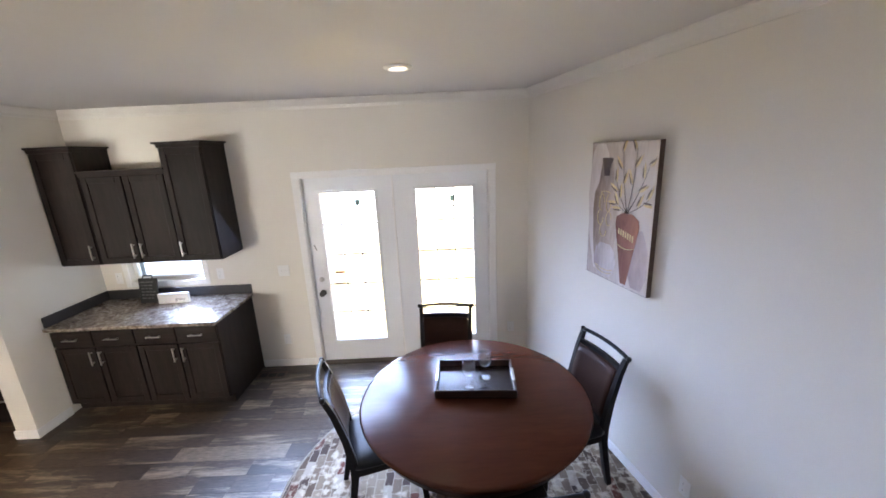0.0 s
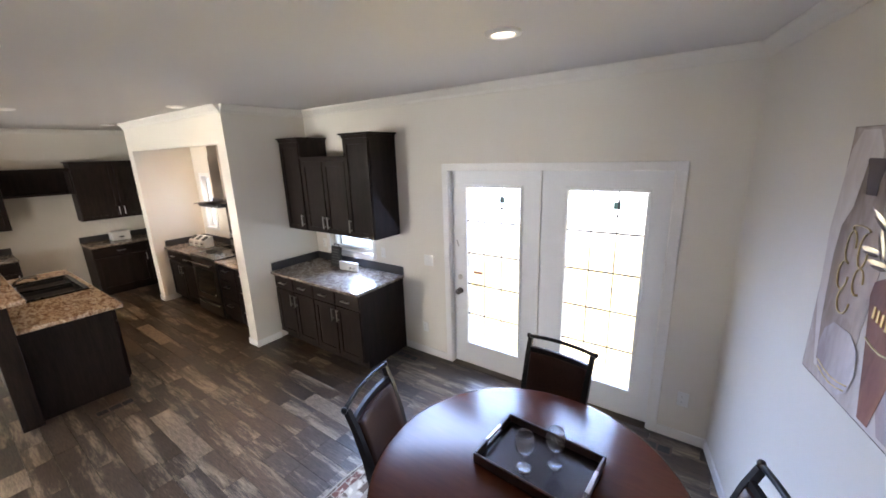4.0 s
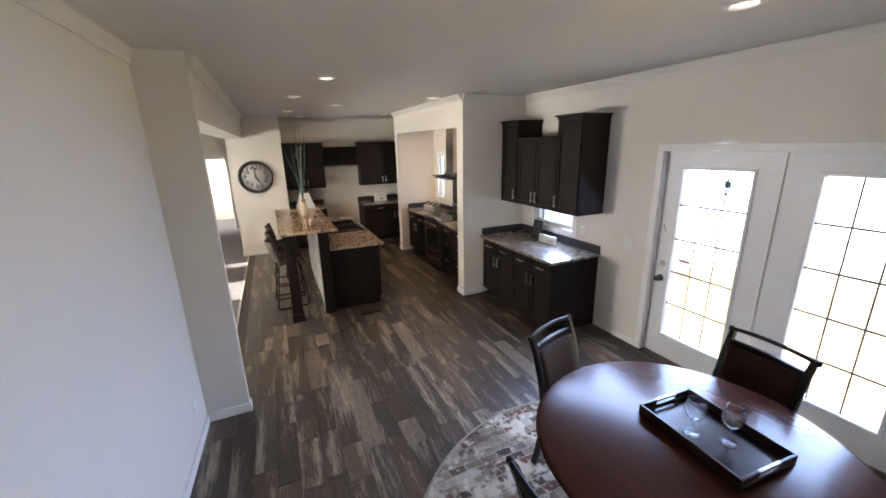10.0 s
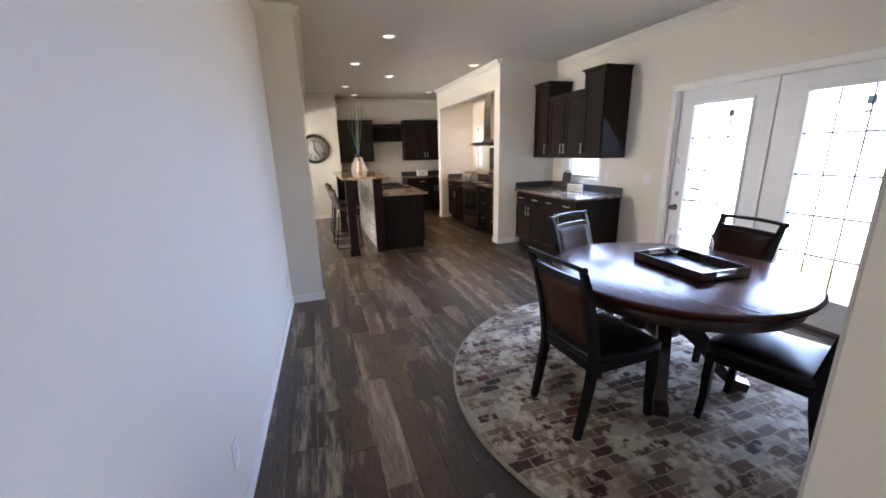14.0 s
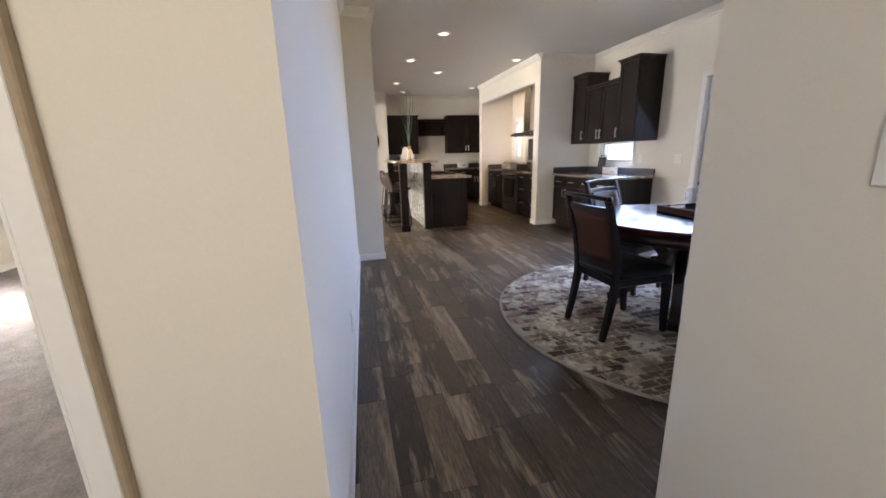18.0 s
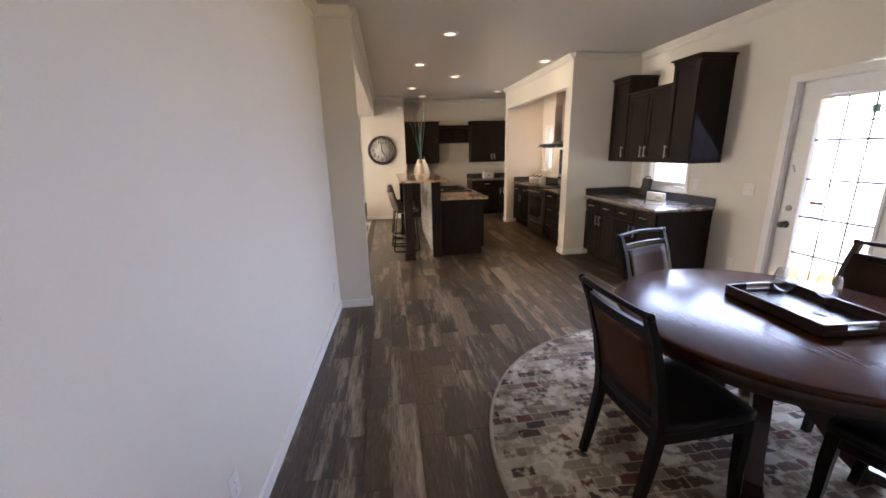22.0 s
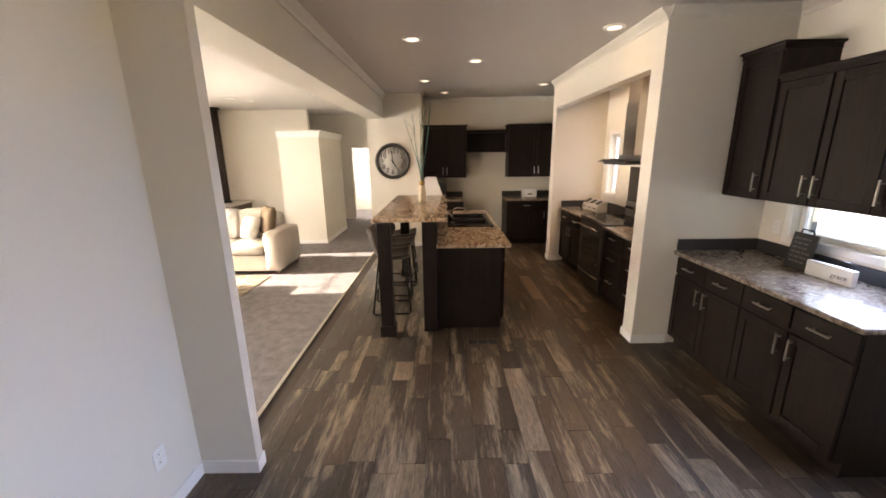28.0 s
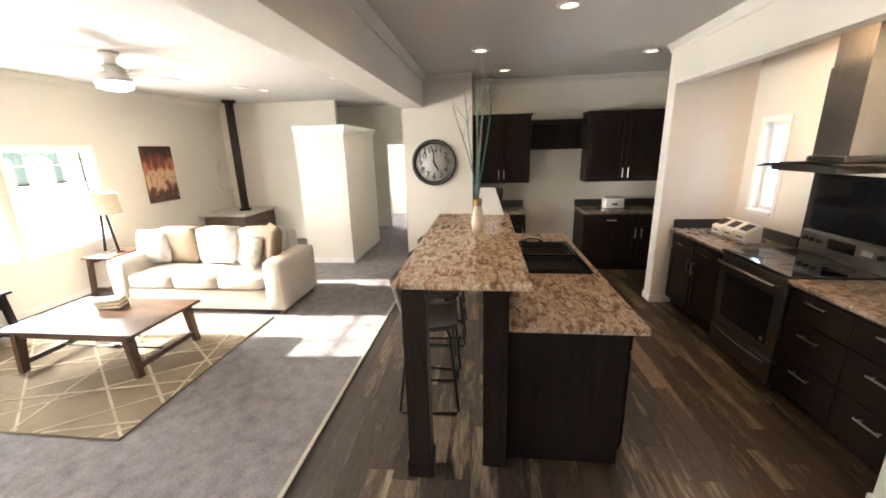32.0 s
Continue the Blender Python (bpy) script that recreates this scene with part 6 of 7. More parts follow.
# plates
def plate(m, label, kind="switch"):
    t = thing("wall_plate", m, label, "switch plate" if kind == "switch" else "outlet")
    part("plate", box(-0.06 if kind == "switch" else -0.037, -0.006, -0.06, 0.06 if kind == "switch" else 0.037, 0, 0.06, bevel=0.003), PLATE, t)
    if kind == "switch":
        for x in (-0.023, 0.023):
            part("toggle", box(x - 0.005, -0.016, -0.010, x + 0.005, -0.006, 0.012, bevel=0.002), PLATE, t)
    else:
        for z in (-0.022, 0.022):
            s = part("socket", box(-0.017, -0.009, z - 0.014, 0.017, -0.006, z + 0.014, bevel=0.002), PLATE, t)
            part("slots", box(-0.008, -0.0096, z - 0.004, -0.005, -0.009, z + 0.006), BLACKPL, s)
    return t


plate(pose(-1.123, NY - 0.0005, 1.13), "white double light switch plate beside the patio door")
plate(pose(-1.80, NY - 0.0005, 1.13), "white outlet beside the buffet window", "outlet")
plate(pose(-2.88, NY - 0.0005, 1.13), "white outlet beside the buffet window", "outlet")
plate(pose(-1.20, NY - 0.0005, 0.33), "white outlet low on the wall", "outlet")
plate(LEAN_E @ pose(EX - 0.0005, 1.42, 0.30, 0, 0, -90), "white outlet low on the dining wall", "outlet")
plate(LEAN_S @ pose(0.92, SY + 0.0005, 0.32, 0, 0, 180), "white outlet low on the dining wall", "outlet")
plate(LEAN_S @ pose(-1.35, SY + 0.0005, 0.33, 0, 0, 180), "white outlet low on the dining wall", "outlet")
plate(pose(2.64, HNY - 0.0005, 1.25, 0, 0, 0), "white double light switch plate in the hall")
plate(pose(1.30, NY - 0.0005, 0.36), "white outlet low on the wall", "outlet")
plate(pose(CLX + 0.0005, 0.24, 0.33, 0, 0, 90), "white outlet below the clock", "outlet")


def floor_vent(m, w=0.30, d=0.11):
    t = thing("floor_vent", m, "brown metal floor register in the planks", "floor vent")
    VENT = mat("vent_brown", (0.12, 0.085, 0.065), 0.5, 0.2)
    bm = bmesh.new()
    for a in ((-w / 2, -d / 2, w / 2, -d / 2 + 0.015), (-w / 2, d / 2 - 0.015, w / 2, d / 2), (-w / 2, -d / 2 + 0.015, -w / 2 + 0.015, d / 2 - 0.015), (w / 2 - 0.015, -d / 2 + 0.015, w / 2, d / 2 - 0.015), (-w / 6 - 0.006, -d / 2 + 0.015, -w / 6 + 0.006, d / 2 - 0.015), (w / 6 - 0.006, -d / 2 + 0.015, w / 6 + 0.006, d / 2 - 0.015)):
        B(bm, a[0], a[1], 0.0005, a[2], a[3], 0.005, bevel=0.0015)
    part("frame", bm, VENT, t)
    for k in range(5):
        y = -d / 2 + 0.024 + k * (d - 0.048) / 4
        part("slat", box(-w / 2 + 0.015, y - 0.002, 0.0005, w / 2 - 0.015, y + 0.002, 0.003), BLACKPL, t, "dark slat")
    # Flat black sheet gives the darkness of the duct; there is no hollow.
    part("duct", box(-w / 2 + 0.016, -d / 2 + 0.016, 0.0002, w / 2 - 0.016, d / 2 - 0.016, 0.0006), BLACKPL, t)


floor_vent(pose(-3.10, 1.135, 0, 0, 0, 90))
floor_vent(pose(-1.34, 3.35, 0))
floor_vent(pose(1.13, 3.36, 0))

# signs on the buffet
t = thing("letter_board", pose(-2.47, 3.36, CT, -8, 0, -4) @ Matrix.Scale(1.05, 4), "small black letter board sign with white lines of text", "sign")
part("board", box(-0.095, -0.008, 0.001, 0.095, 0.008, 0.25, bevel=0.002), BLACKPL, t)
bm = bmesh.new()
tube(bm, [(-0.05, 0, 0.25), (-0.045, 0, 0.275), (0.045, 0, 0.275), (0.05, 0, 0.25)], 0.006)
part("handle", bm, BLACKPL, t)
rl = random.Random(2)
for k in range(6):
    bm = bmesh.new()
    x = -0.07
    while x < 0.05:
        w = rl.uniform(0.015, 0.045)
        B(bm, x, -0.0095, 0.205 - 0.032 * k, min(x + w, 0.075), -0.0082, 0.218 - 0.032 * k)
        x += w + 0.01
    part("text_line", bm, mat("dull_white_letters", (0.12, 0.12, 0.12), 0.6), t, "unreadable pale lettering")
t = thing("word_block", pose(-2.20, 3.34, CT, 0, 0, 3), "white wooden block sign with the word grace", "sign")
part("block", box(-0.15, -0.018, 0.001, 0.15, 0.018, 0.105, bevel=0.003), WHITE, t)
bm = words("grace", 0.046)
bmesh.ops.translate(bm, vec=(0.07, -0.0195, 0.045), verts=bm.verts)
part("lettering", bm, mat("grey_ink", (0.22, 0.22, 0.22), 0.6), t, "dark grey word")
# ---- living room ----
t = thing("sofa", pose(-5.27, -1.70, 0.004, 0, 0, 90), "cream linen three-seat sofa with loose cushions", "sofa")
# local: x runs south to north reversed, -y is the front
LW = 2.20
part("base", box(-LW + 0.02, 0.02, 0.06, -0.02, 0.86, 0.30, bevel=0.02, seg=2), SOFA, t)
for k in range(3):
    a = -LW + 0.25 + k * (LW - 0.5) / 3
    bm = bmesh.new()
    cushion(bm, a + 0.004, 0.0, 0.305, a + (LW - 0.5) / 3 - 0.004, 0.60, 0.475, 0.010)
    part("seat_cushion", bm, SOFA, t)
for x0, x1 in ((-LW, -LW + 0.24), (-0.24, 0.0)):
    bm = bmesh.new()
    cushion(bm, x0, 0.01, 0.055, x1, 0.88, 0.65, 0.012)
    part("arm", bm, SOFA, t)
bm = bmesh.new()
cushion(bm, -LW + 0.23, 0.66, 0.27, -0.23, 0.91, 0.86, 0.012)
part("back", bm, SOFA, t)
for k in range(3):
    a = -LW + 0.25 + k * (LW - 0.5) / 3
    bm = bmesh.new()
    cushion(bm, a + 0.01, 0.48, 0.48, a + (LW - 0.5) / 3 - 0.01, 0.70, 0.93, 0.016)
    part("back_cushion", bm, SOFA if k else TAUPE, t)
for x in (-LW + 0.08, -0.08):
    for y in (0.08, 0.80):
        part("foot", box(x - 0.03, y - 0.03, 0, x + 0.03, y + 0.03, 0.058), WALNUT, t, "dark wooden foot")
for k, (x, y, z, rx, rz, s, m_) in enumerate(((-1.93, 0.40, 0.47, -14, 8, 0.44, PILLOW), (-1.05, 0.42, 0.47, -14, -4, 0.46, PILLOW), (-0.60, 0.30, 0.47, -22, -34, 0.38, PILLOW), (-0.34, 0.38, 0.50, -12, -48, 0.48, GOLDEN))):
    bm = bmesh.new()
    n = 12
    for side in (-1, 1):
        vs = [[bm.verts.new(((2 * i / n - 1) * s / 2 * (1 - 0.05 * (1 - (2 * j / n - 1) ** 2)), side * 0.085 * ((1 - (2 * i / n - 1) ** 4) * (1 - (2 * j / n - 1) ** 4)) ** 0.6, s / 2 + (2 * j / n - 1) * s / 2 * (1 - 0.05 * (1 - (2 * i / n - 1) ** 2)))) for i in range(n + 1)] for j in range(n + 1)]
        for j in range(n):
            for i in range(n):
                bm.faces.new((vs[j][i], vs[j][i + 1], vs[j + 1][i + 1], vs[j + 1][i])).smooth = True
    bmesh.ops.remove_doubles(bm, verts=bm.verts, dist=1e-4)
    bmesh.ops.recalc_face_normals(bm, faces=bm.faces)
    p = single("throw_pillow", bm, m_, "patterned cream throw pillow on the sofa" if m_ is PILLOW else "brown throw pillow leaning in the sofa corner", "pillow", "sofa pillows")
    p.matrix_world = pose(-5.27, -1.70, 0.004, 0, 0, 90) @ pose(x, y, z + 0.03, rx, 0, rz)

single("area_rug", box(-5.25, -4.40, 0.0045, -3.33, -1.84, 0.016, bevel=0.004), RUGL, "tan area rug with a cream crossed-line lattice", "rug")
RUGO = bpy.data.objects["area_rug"]


def clip_line(p, q, x0, y0, x1, y1):
    t0, t1, d = 0.0, 1.0, (q[0] - p[0], q[1] - p[1])
    for a, b in ((-d[0], p[0] - x0), (d[0], x1 - p[0]), (-d[1], p[1] - y0), (d[1], y1 - p[1])):
        if abs(a) < 1e-9:
            if b < 0:
                return None
        else:
            r = b / a
            if a < 0:
                t0 = max(t0, r)
            else:
                t1 = min(t1, r)
    return None if t0 >= t1 else [(p[0] + d[0] * s, p[1] + d[1] * s) for s in (t0, t1)]


bm = bmesh.new()
lat = random.Random(8)
for fan, (slope, step) in enumerate(((1.25, 0.60), (-1.25, 0.60), (0.22, 0.95), (-3.6, 1.9))):
    for k in range(-9, 12):
        c = -3.1 + k * step + lat.uniform(-0.05, 0.05)
        seg = clip_line((-5.25, c), (-3.33, c + 1.92 * (slope + lat.uniform(-0.06, 0.06))), -5.24, -4.39, -3.34, -1.85)
        if seg:
            z = 0.0150 + 0.0006 * fan
            strip(bm, [(*seg[0], z), (*seg[1], z)], lat.uniform(0.016, 0.024), 0.005)
part("lattice", bm, mat("lattice_pile", (0.47, 0.40, 0.29), 0.95, bump=0.5, scale=120, vary=0.3), RUGO, "pale crossed lines")

t = thing("coffee_table", pose(-4.33, -2.90, 0.0165) @ Matrix.Diagonal((0.92, 0.82, 0.96, 1.0)), "walnut coffee table with splayed legs and a turnbuckle stretcher", "coffee table")
part("tabletop", box(-0.42, -0.78, 0.405, 0.42, 0.78, 0.435, bevel=0.006, seg=2), WALNUT, t, "glossy walnut top")
for s in (-1, 1):
    part("apron", box(min(s * 0.36, s * 0.335), -0.70, 0.345, max(s * 0.36, s * 0.335), 0.70, 0.404), WALNUT, t)
for sx in (-1, 1):
    for sy in (-1, 1):
        bm = bmesh.new()
        strip(bm, [(0.345 * sx, 0.64 * sy, 0.404), (0.355 * sx, 0.69 * sy, 0.0)], 0.06, [0.085, 0.06], (1, 0, 0))
        part("leg", bm, WALNUT, t)
for sy in (-1, 1):
    bm = bmesh.new()
    B(bm, -0.33, 0.675 * sy - 0.02, 0.07, 0.33, 0.675 * sy + 0.02, 0.115)
    part("stretcher", bm, WALNUT, t)
bm = bmesh.new()
rod(bm, (0, -0.655, 0.092), (0, 0.655, 0.092), 0.009)
rod(bm, (0, -0.07, 0.092), (0, 0.07, 0.092), 0.019, n=12)
part("turnbuckle_rod", bm, BLACKM, t, "black metal rod")
for k, (dz, c) in enumerate(((0.0, (0.16, 0.09, 0.06)), (0.036, (0.21, 0.14, 0.10)), (0.068, (0.32, 0.26, 0.21)))):
    b = thing("book", pose(-4.50 + 0.01 * k, -3.00, 0.0165 + 0.419 + dz, 0, 0, 12 + 9 * k), "worn brown hardback book in a stack" if k == 0 else "worn tan hardback book in a stack", "book", "books on the coffee table")
    part("cover", box(-0.07, -0.10, 0, 0.07, 0.10, 0.033 - 0.004 * k, bevel=0.002), mat("book_cloth", c, 0.7, vary=0.2), b)
    part("pages", box(-0.064, -0.1025, 0.004, 0.0725, 0.1025, 0.029 - 0.004 * k), mat("paper_edge", (0.62, 0.56, 0.44), 0.9, scale=80, vary=0.15), b)

# end tables and lamps
def side_table(m, label):
    t = thing("end_table", m, label, "end table")
    part("tabletop", box(-0.28, -0.21, 0.535, 0.28, 0.21, 0.56, bevel=0.005), WALNUT, t)
    for sx in (-1, 1):
        for sy in (-1, 1):
            bm = bmesh.new()
            strip(bm, [(0.21 * sx, 0.16 * sy, 0.534), (0.245 * sx, 0.18 * sy, 0.0)], 0.05, 0.05, (1, 0, 0))
            part("leg", bm, WALNUT, t)
    bm = bmesh.new()
    for s in (-1, 1):
        B(bm, s * 0.225 - 0.015, -0.16, 0.08, s * 0.225 + 0.015, 0.16, 0.12)
        B(bm, -0.21, s * 0.17 - 0.012, 0.45, 0.21, s * 0.17 + 0.012, 0.533)
    part("rails", bm, WALNUT, t)
    return t


side_table(pose(-5.98, -4.52, 0.004), "walnut end table beside the sofa")
t = side_table(pose(-4.25, -4.34, 0.004, 0, 0, 180), "near-black end table with a drawer and low shelf")
for ob in t.children:
    ob.data.materials.clear()
    ob.data.materials.append(CAB)
d = part("drawer", box(-0.20, -0.195, 0.40, 0.20, 0.15, 0.53, bevel=0.004), CAB, t)
part("pull", box(-0.05, -0.215, 0.458, 0.05, -0.196, 0.470, bevel=0.003), BLACKM, d, "black bar pull")
part("shelf", box(-0.215, -0.155, 0.125, 0.215, 0.155, 0.150, bevel=0.004), CAB, t)


def lamp(m):
    t = thing("table_lamp", m, "metal-framed table lamp with a cream drum shade, unlit", "lamp")
    for sx in (-1, 1):
        bm = bmesh.new()
        strip(bm, [(0.105 * sx, 0, 0.012), (0.04 * sx, 0, 0.52)], 0.018, 0.03, (0, 1, 0))
        part("upright", bm, BLACKM, t)
    bm = bmesh.new()
    B(bm, -0.13, -0.06, 0, 0.13, 0.06, 0.014, bevel=0.003)
    part("base", bm, BLACKM, t)
    bm = bmesh.new()
    B(bm, -0.045, -0.018, 0.515, 0.045, 0.018, 0.53)
    rod(bm, (0, 0, 0.53), (0, 0, 0.62), 0.008)
    part("stem", bm, BLACKM, t)
    bm = bmesh.new()
    lathe(bm, [(0.215, 0.54), (0.195, 0.80), (0.193, 0.80), (0.213, 0.54)], 32)
    part("shade", bm, mat("linen_shade", (0.62, 0.52, 0.38), 0.9, bump=0.2, scale=120, vary=0.06), t, "cream linen drum shade")
    SHADE_TRIM = mat("shade_trim_tan", (0.4, 0.33, 0.24), 0.8)
    for z, r in ((0.542, 0.217), (0.798, 0.197)):
        bm = bmesh.new()
        tube(bm, [(r * math.cos(2 * math.pi * i / 32), r * math.sin(2 * math.pi * i / 32), z) for i in range(32)], 0.004, 5, True)
        part("shade_trim", bm, SHADE_TRIM, t)


lamp(pose(-5.98, -4.55, 0.565, 0, 0, 90))

# wood stove with its pipe
t = thing("corner_mantel", pose(-8.70, -4.35, 0.004), "low dark wooden hearth cabinet with a pale top", "mantel")
part("body", box(-0.60, -0.5, 0, 0.55, 0.35, 0.67, bevel=0.006), mat("worn_brown_wood", (0.13, 0.085, 0.055), 0.6, scale=8, stretch=(1, 1, 8), vary=0.3), t)
part("top", box(-0.62, -0.55, 0.671, 0.62, 0.42, 0.715, bevel=0.008), mat("pale_stone_top", (0.5, 0.47, 0.42), 0.5, vary=0.1), t)
t = thing("stove_pipe", pose(-8.65, -4.30, 0.72), "dark brown metal stove pipe rising to the ceiling", "stove pipe")
bm = bmesh.new()
rod(bm, (0, 0, 0.05), (0, 0, CZ - 0.79), 0.075, n=24)
part("pipe", bm, mat("brown_pipe", (0.055, 0.038, 0.03), 0.45, 0.5), t)
bm = bmesh.new()
lathe(bm, [(0.0, 0.0), (0.11, 0.0), (0.11, 0.03), (0.08, 0.05), (0.0, 0.05)], 24)
part("base_collar", bm, BLACKM, t)
bm = bmesh.new()
lathe(bm, [(0.0, 0.0), (0.125, 0.0), (0.125, -0.03), (0.08, -0.07), (0.0, -0.07)], 24, (0, 0, CZ - 0.722))
part("ceiling_collar", bm, BLACKM, t)
bm = bmesh.new()
lathe(bm, [(0.0, 0.0), (0.22, 0.0), (0.222, 0.01), (0.20, 0.016), (0.0, 0.012)], 40)
bmesh.ops.scale(bm, vec=(1, 1.45, 1), verts=bm.verts)
t2 = single("oval_mirror", bm, mat("mirror_silver", (0.85, 0.86, 0.86), 0.03, 1.0, vary=0.0), "oval wall mirror behind the stove pipe", "mirror", m=pose(-9.0, LY + 0.003, 1.40, 90, 0, 180))

# art on the south wall
t = thing("abstract_picture", pose(-7.40, LY + 0.001, 1.08, 0, 0, 180), "unframed abstract canvas in dark red, orange and cream", "picture")
m, nt, b = nodes_of("abstract_paint", 0.6)
N, L = nt.nodes, nt.links
tc = N.new("ShaderNodeTexCoord")
nz, sep = N.new("ShaderNodeTexNoise"), N.new("ShaderNodeSeparateXYZ")
nz.inputs["Scale"].default_value, nz.inputs["Detail"].default_value = 5, 6
L.new(tc.outputs["Generated"], nz.inputs[0])
L.new(tc.outputs["Generated"], sep.inputs[0])
ad = N.new("ShaderNodeMath")
ad.operation, ad.inputs[1].default_value = "MULTIPLY_ADD", 0.9
L.new(nz.outputs[0], ad.inputs[0])
ab = N.new("ShaderNodeMath")
ab.operation, ab.inputs[1].default_value = "MULTIPLY_ADD", -0.75
L.new(sep.outputs[2], ab.inputs[0])
ab.inputs[2].default_value = 0.38
L.new(ab.outputs[0], ad.inputs[2])
rp = N.new("ShaderNodeValToRGB")
e = rp.color_ramp.elements
e[0].position, e[0].color, e[1].position, e[1].color = 0.1, (0.022, 0.010, 0.008, 1), 0.85, (0.10, 0.045, 0.03, 1)
for p, c in ((0.28, (0.16, 0.035, 0.02, 1)), (0.40, (0.45, 0.16, 0.07, 1)), (0.52, (0.65, 0.45, 0.28, 1)), (0.64, (0.28, 0.10, 0.055, 1)), (0.74, (0.05, 0.025, 0.02, 1))):
    e.new(p).color = c
L.new(ad.outputs[0], rp.inputs[0])
L.new(rp.outputs[0], b.inputs["Base Color"])
part("canvas", box(-0.30, -0.035, 0, 0.30, 0, 0.91, bevel=0.003), m, t)

# ceiling fan
t = thing("ceiling_fan", pose(-5.16, -3.10, CZ - 0.02), "brushed nickel ceiling fan with white blades and a frosted light", "ceiling fan")
bm = bmesh.new()
lathe(bm, [(0.0, 0.02), (0.085, 0.02), (0.08, -0.005), (0.05, -0.03), (0.045, -0.07), (0.06, -0.09), (0.0, -0.09)], 24)
part("canopy", bm, NICKEL, t)
bm = bmesh.new()
lathe(bm, [(0.0, -0.085), (0.06, -0.09), (0.125, -0.125), (0.14, -0.16), (0.14, -0.185), (0.152, -0.19), (0.155, -0.25), (0.14, -0.255), (0.0, -0.255)], 28)
part("motor", bm, NICKEL, t)
bm = bmesh.new()
lathe(bm, [(0.0, -0.335), (0.09, -0.33), (0.145, -0.31), (0.155, -0.256), (0.0, -0.256)], 28)
part("light_bowl", bm, glow_mat("frosted_bowl", (1.0, 0.96, 0.9), 0.7), t, "frosted white light bowl, lit")
for k in range(5):
    a = radians(72 * k + 20)
    bm = bmesh.new()
    strip(bm, [(0.14, 0, -0.17), (0.22, 0, -0.165)], 0.05, 0.006)
    strip(bm, [(0.21, 0, -0.16), (0.4, 0, -0.158), (0.64, 0, -0.156), (0.66, 0, -0.156)], [0.10, 0.13, 0.13, 0.10], 0.008, (0.0, 0.2, 1))
    bmesh.ops.rotate(bm, cent=(0, 0, 0), matrix=Matrix.Rotation(a, 3, "Z"), verts=bm.verts)
    part("blade", bm, mat("pale_blade", (0.55, 0.52, 0.48), 0.4, vary=0.03), t)
t = thing("smoke_detector", pose(-6.9, -1.5, CZ), "white round smoke detector on the ceiling", "smoke detector")
bm = bmesh.new()
lathe(bm, [(0.0, -0.032), (0.045, -0.03), (0.062, -0.015), (0.065, 0.0)], 24)
part("cover", bm, PLATE, t)
bm = bmesh.new()
B(bm, -0.13, -0.10, -0.006, 0.13, 0.10, 0.0, bevel=0.002)
single("ceiling_vent", bm, PLATE, "white ceiling air register", "vent", m=pose(-7.35, -3.2, CZ - 0.0005))
copy_thing(first, pose(-7.7, -3.0, CZ))

# trees outside the living room
def tree(x, y, height, crown_r, seed, leaves=190):
    r = random.Random(seed)
    t = thing("tree", pose(x, y, -0.45), "leafy green tree standing on the ground outside", "tree", "trees outside")
    bm = bmesh.new()
    tube(bm, [(0, 0, 0), (0.05, 0.02, height * 0.3), (-0.03, 0.05, height * 0.6), (0.02, 0, height * 0.9)], [0.16, 0.12, 0.08, 0.03], 8)
    tips = []
    for k in range(14):
        a, h0 = 2.4 * k, height * (0.36 + 0.038 * k)
        ln = crown_r * (0.95 - 0.03 * k) * r.uniform(0.75, 1.05)
        p1 = Vector((math.cos(a) * ln * 0.5, math.sin(a) * ln * 0.5, h0 + ln * 0.25))
        p2 = Vector((math.cos(a + 0.2) * ln, math.sin(a + 0.2) * ln, h0 + ln * 0.6))
        tube(bm, [(0, 0, h0), p1, p2], [0.045, 0.03, 0.01], 6)
        tips += [p1, p2, (p1 + p2) / 2]
    part("trunk", bm, mat("bark", (0.10, 0.075, 0.055), 0.9, bump=0.6, scale=30, vary=0.3), t)
    verts, faces = [], []
    for p in tips:
        for _ in range(leaves):
            c = p + Vector((r.gauss(0, 0.24), r.gauss(0, 0.24), r.gauss(0, 0.2))) * crown_r * 0.75
            u = Vector((r.uniform(-1, 1), r.uniform(-1, 1), r.uniform(-1, 1))).normalized() * r.uniform(0.07, 0.13)
            v = u.orthogonal().normalized() * u.length * 0.55
            n = len(verts)
            verts += [c - u, c + v, c + u, c - v]
            faces.append((n, n + 1, n + 2, n + 3))
    me = bpy.data.meshes.new("crown")
    me.from_pydata([tuple(v) for v in verts], [], faces)
    me.materials.append(mat("leaf_green", (0.10, 0.15, 0.07), 0.6, scale=3, vary=0.3))
    crown_ob = new("crown", me)
    crown_ob.parent = t


tree(-9.6, -10.6, 6.4, 1.5, 3, 300)
tree(-11.9, -12.4, 7.0, 1.6, 4, 300)
tree(-17.5, -18.0, 7.5, 3.4, 5, 620)
tree(-23.5, -19.5, 8.0, 3.6, 8, 620)

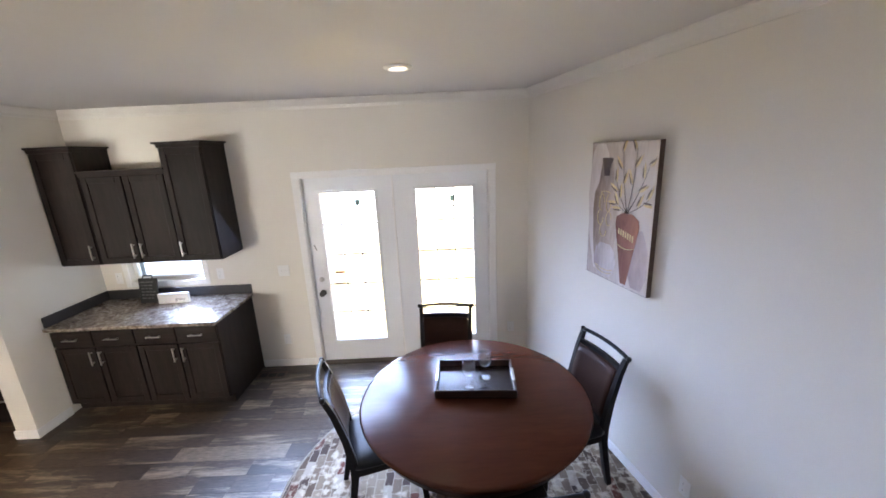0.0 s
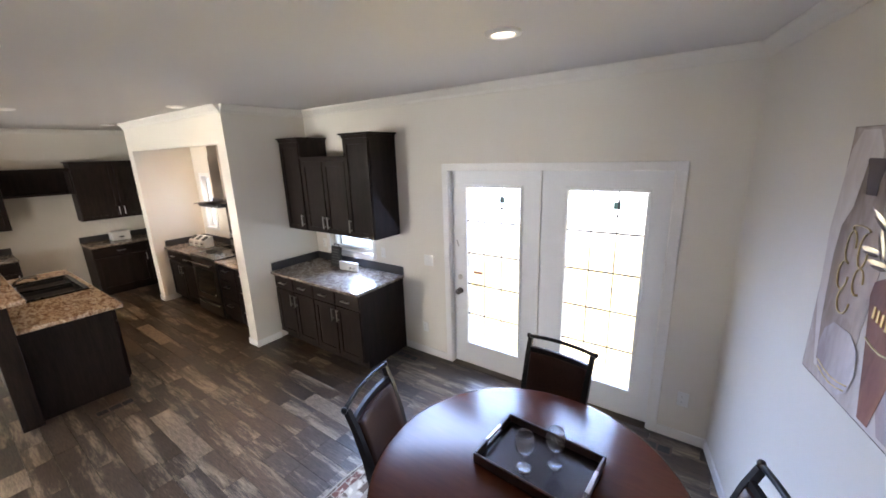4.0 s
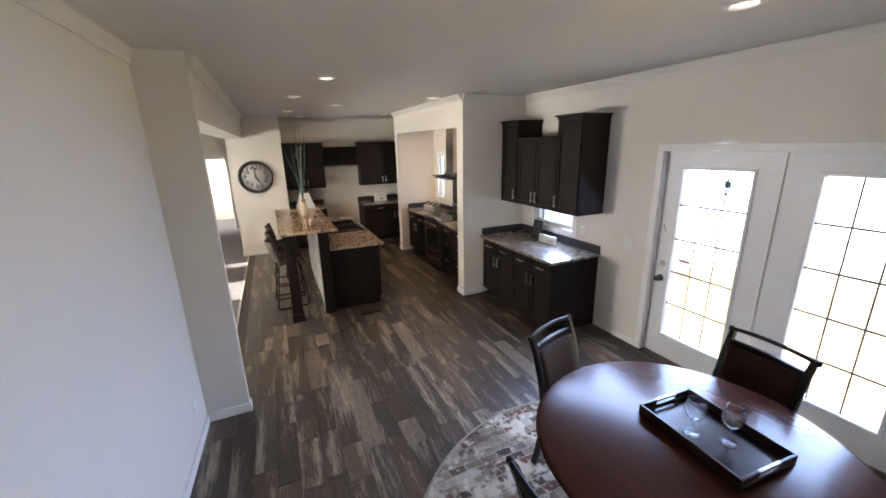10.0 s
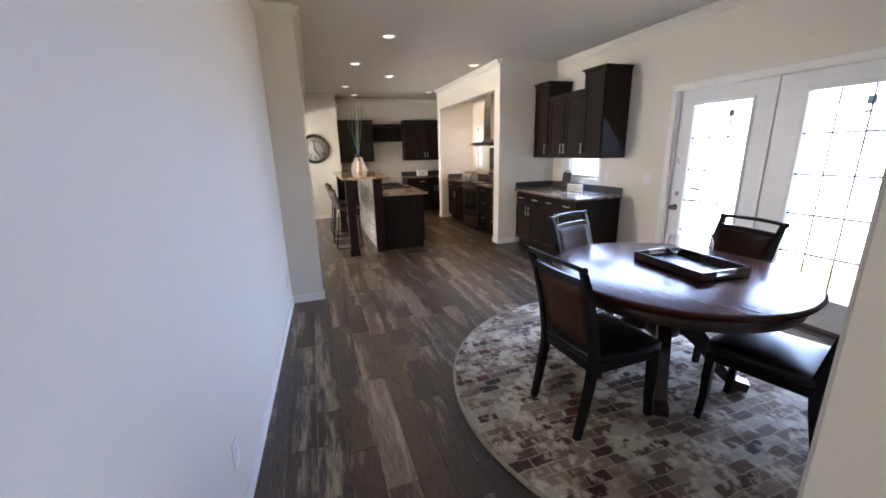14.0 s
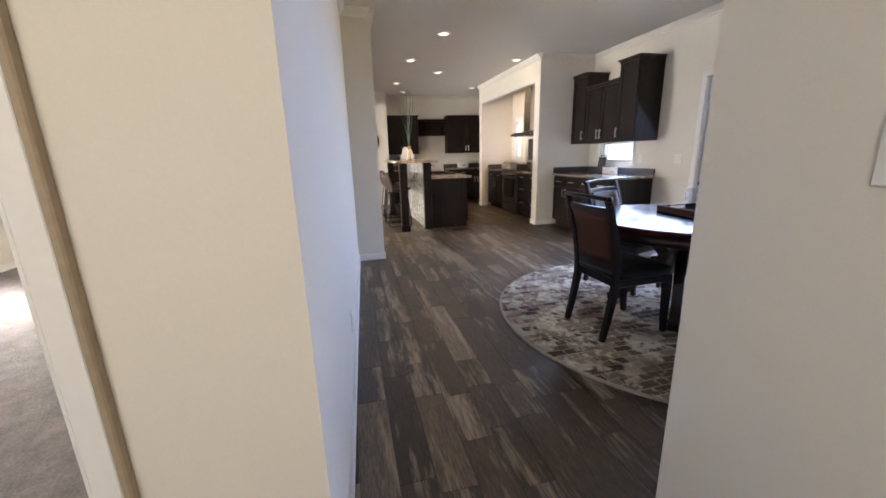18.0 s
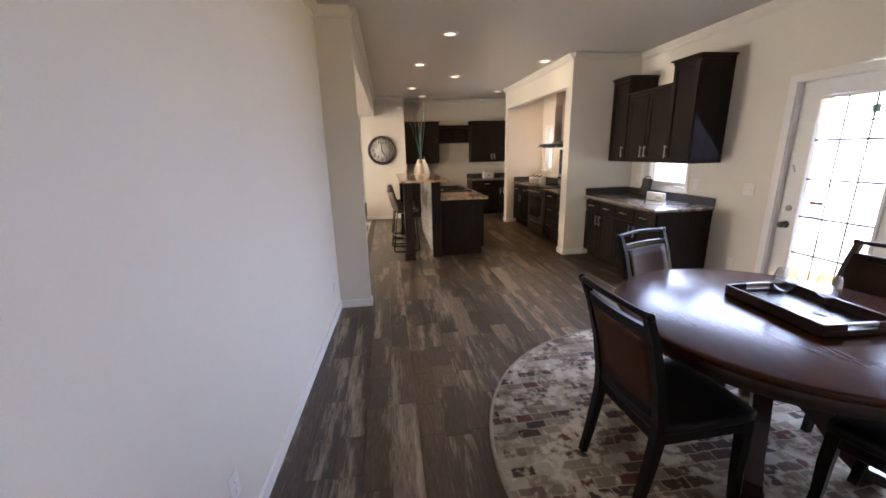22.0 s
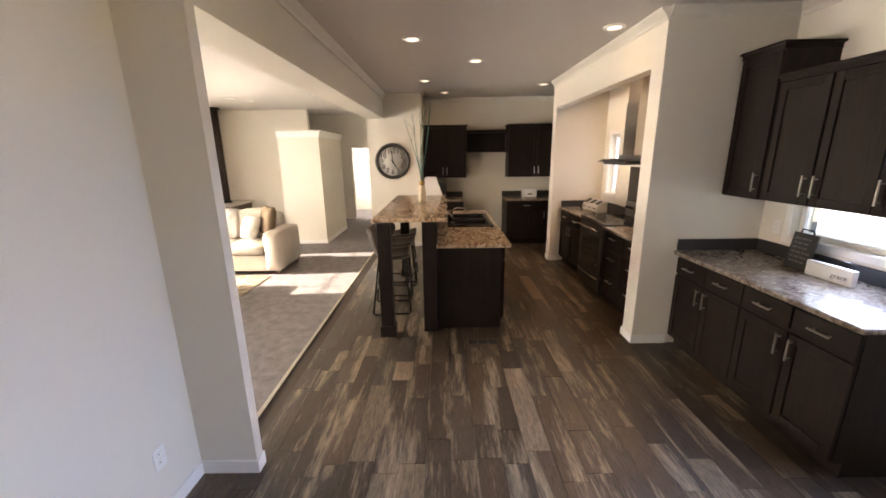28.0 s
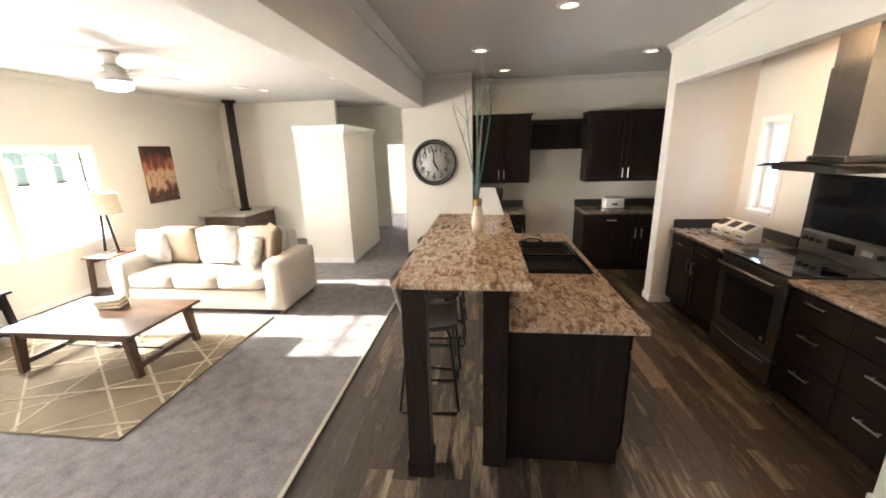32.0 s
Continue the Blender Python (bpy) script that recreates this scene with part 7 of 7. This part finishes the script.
# doorway edge in the hall and the room behind it
bm = bmesh.new()
B(bm, HX, -1.105, 0, HX + 0.016, -1.062, 2.12, bevel=0.003)
B(bm, HX - 0.12, -1.117, 0, HX + 0.004, -1.106, 2.06)
setting("hall_door_casing", bm, TRIM, "white casing of the hall doorway", "door frame")
# Shadow line at the casing's edge, built as a tan strip.
bm = bmesh.new()
B(bm, HX, -1.0615, 0, HX + 0.02, -1.048, 2.13, bevel=0.003)
setting("hall_door_edge_strip", bm, mat("tan_shadow_strip", (0.36, 0.28, 0.19), 0.5, vary=0.1), "narrow tan strip for the shadow line beside the hall doorway", "trim")

# ---- floor planks ----
rp_ = random.Random(11)
PW_ = 0.152
plank_meshes = {}


def plank_mesh(length, width):
    key = (round(length, 2), round(width, 3))
    if key not in plank_meshes:
        bm = bmesh.new()
        x, y = key[0] / 2 - 0.0004, key[1] / 2 - 0.0004
        c = 0.0008
        lo = [bm.verts.new((sx * x, sy * y, -0.0045)) for sx, sy in ((-1, -1), (1, -1), (1, 1), (-1, 1))]
        hi = [bm.verts.new((sx * (x - c), sy * (y - c), 0.0)) for sx, sy in ((-1, -1), (1, -1), (1, 1), (-1, 1))]
        bm.faces.new(hi)
        for i in range(4):
            j = (i + 1) % 4
            bm.faces.new((lo[i], lo[j], hi[j], hi[i]))
        plank_meshes[key] = mesh_of("plank", bm, PLANK)
    return plank_meshes[key]


y = NY
LENGTHS = (0.28, 0.34, 0.46, 0.61, 0.76, 0.91)
while y > -4.4:
    y1 = y - PW_
    start = BX if y - PW_ > -0.56 else STUB_X
    if y < -0.76:
        start = HX + 0.002
    end = 4.3
    if y1 > HNY:
        end = CORNER_X + 0.05
    if y - y1 > 0.03:
        x = start - rp_.uniform(0, 0.5)
        while x < end - 0.02:
            ln = rp_.choice(LENGTHS) if x > -6.5 else 0.91
            a, b = max(x, start), min(x + ln, end)
            if b - a > 0.03:
                o = new("plank", plank_mesh(b - a, y - y1))
                o.parent = FLOOR
                o.location = ((a + b) / 2, (y + y1) / 2, 0.0)
            x += ln
    y -= PW_
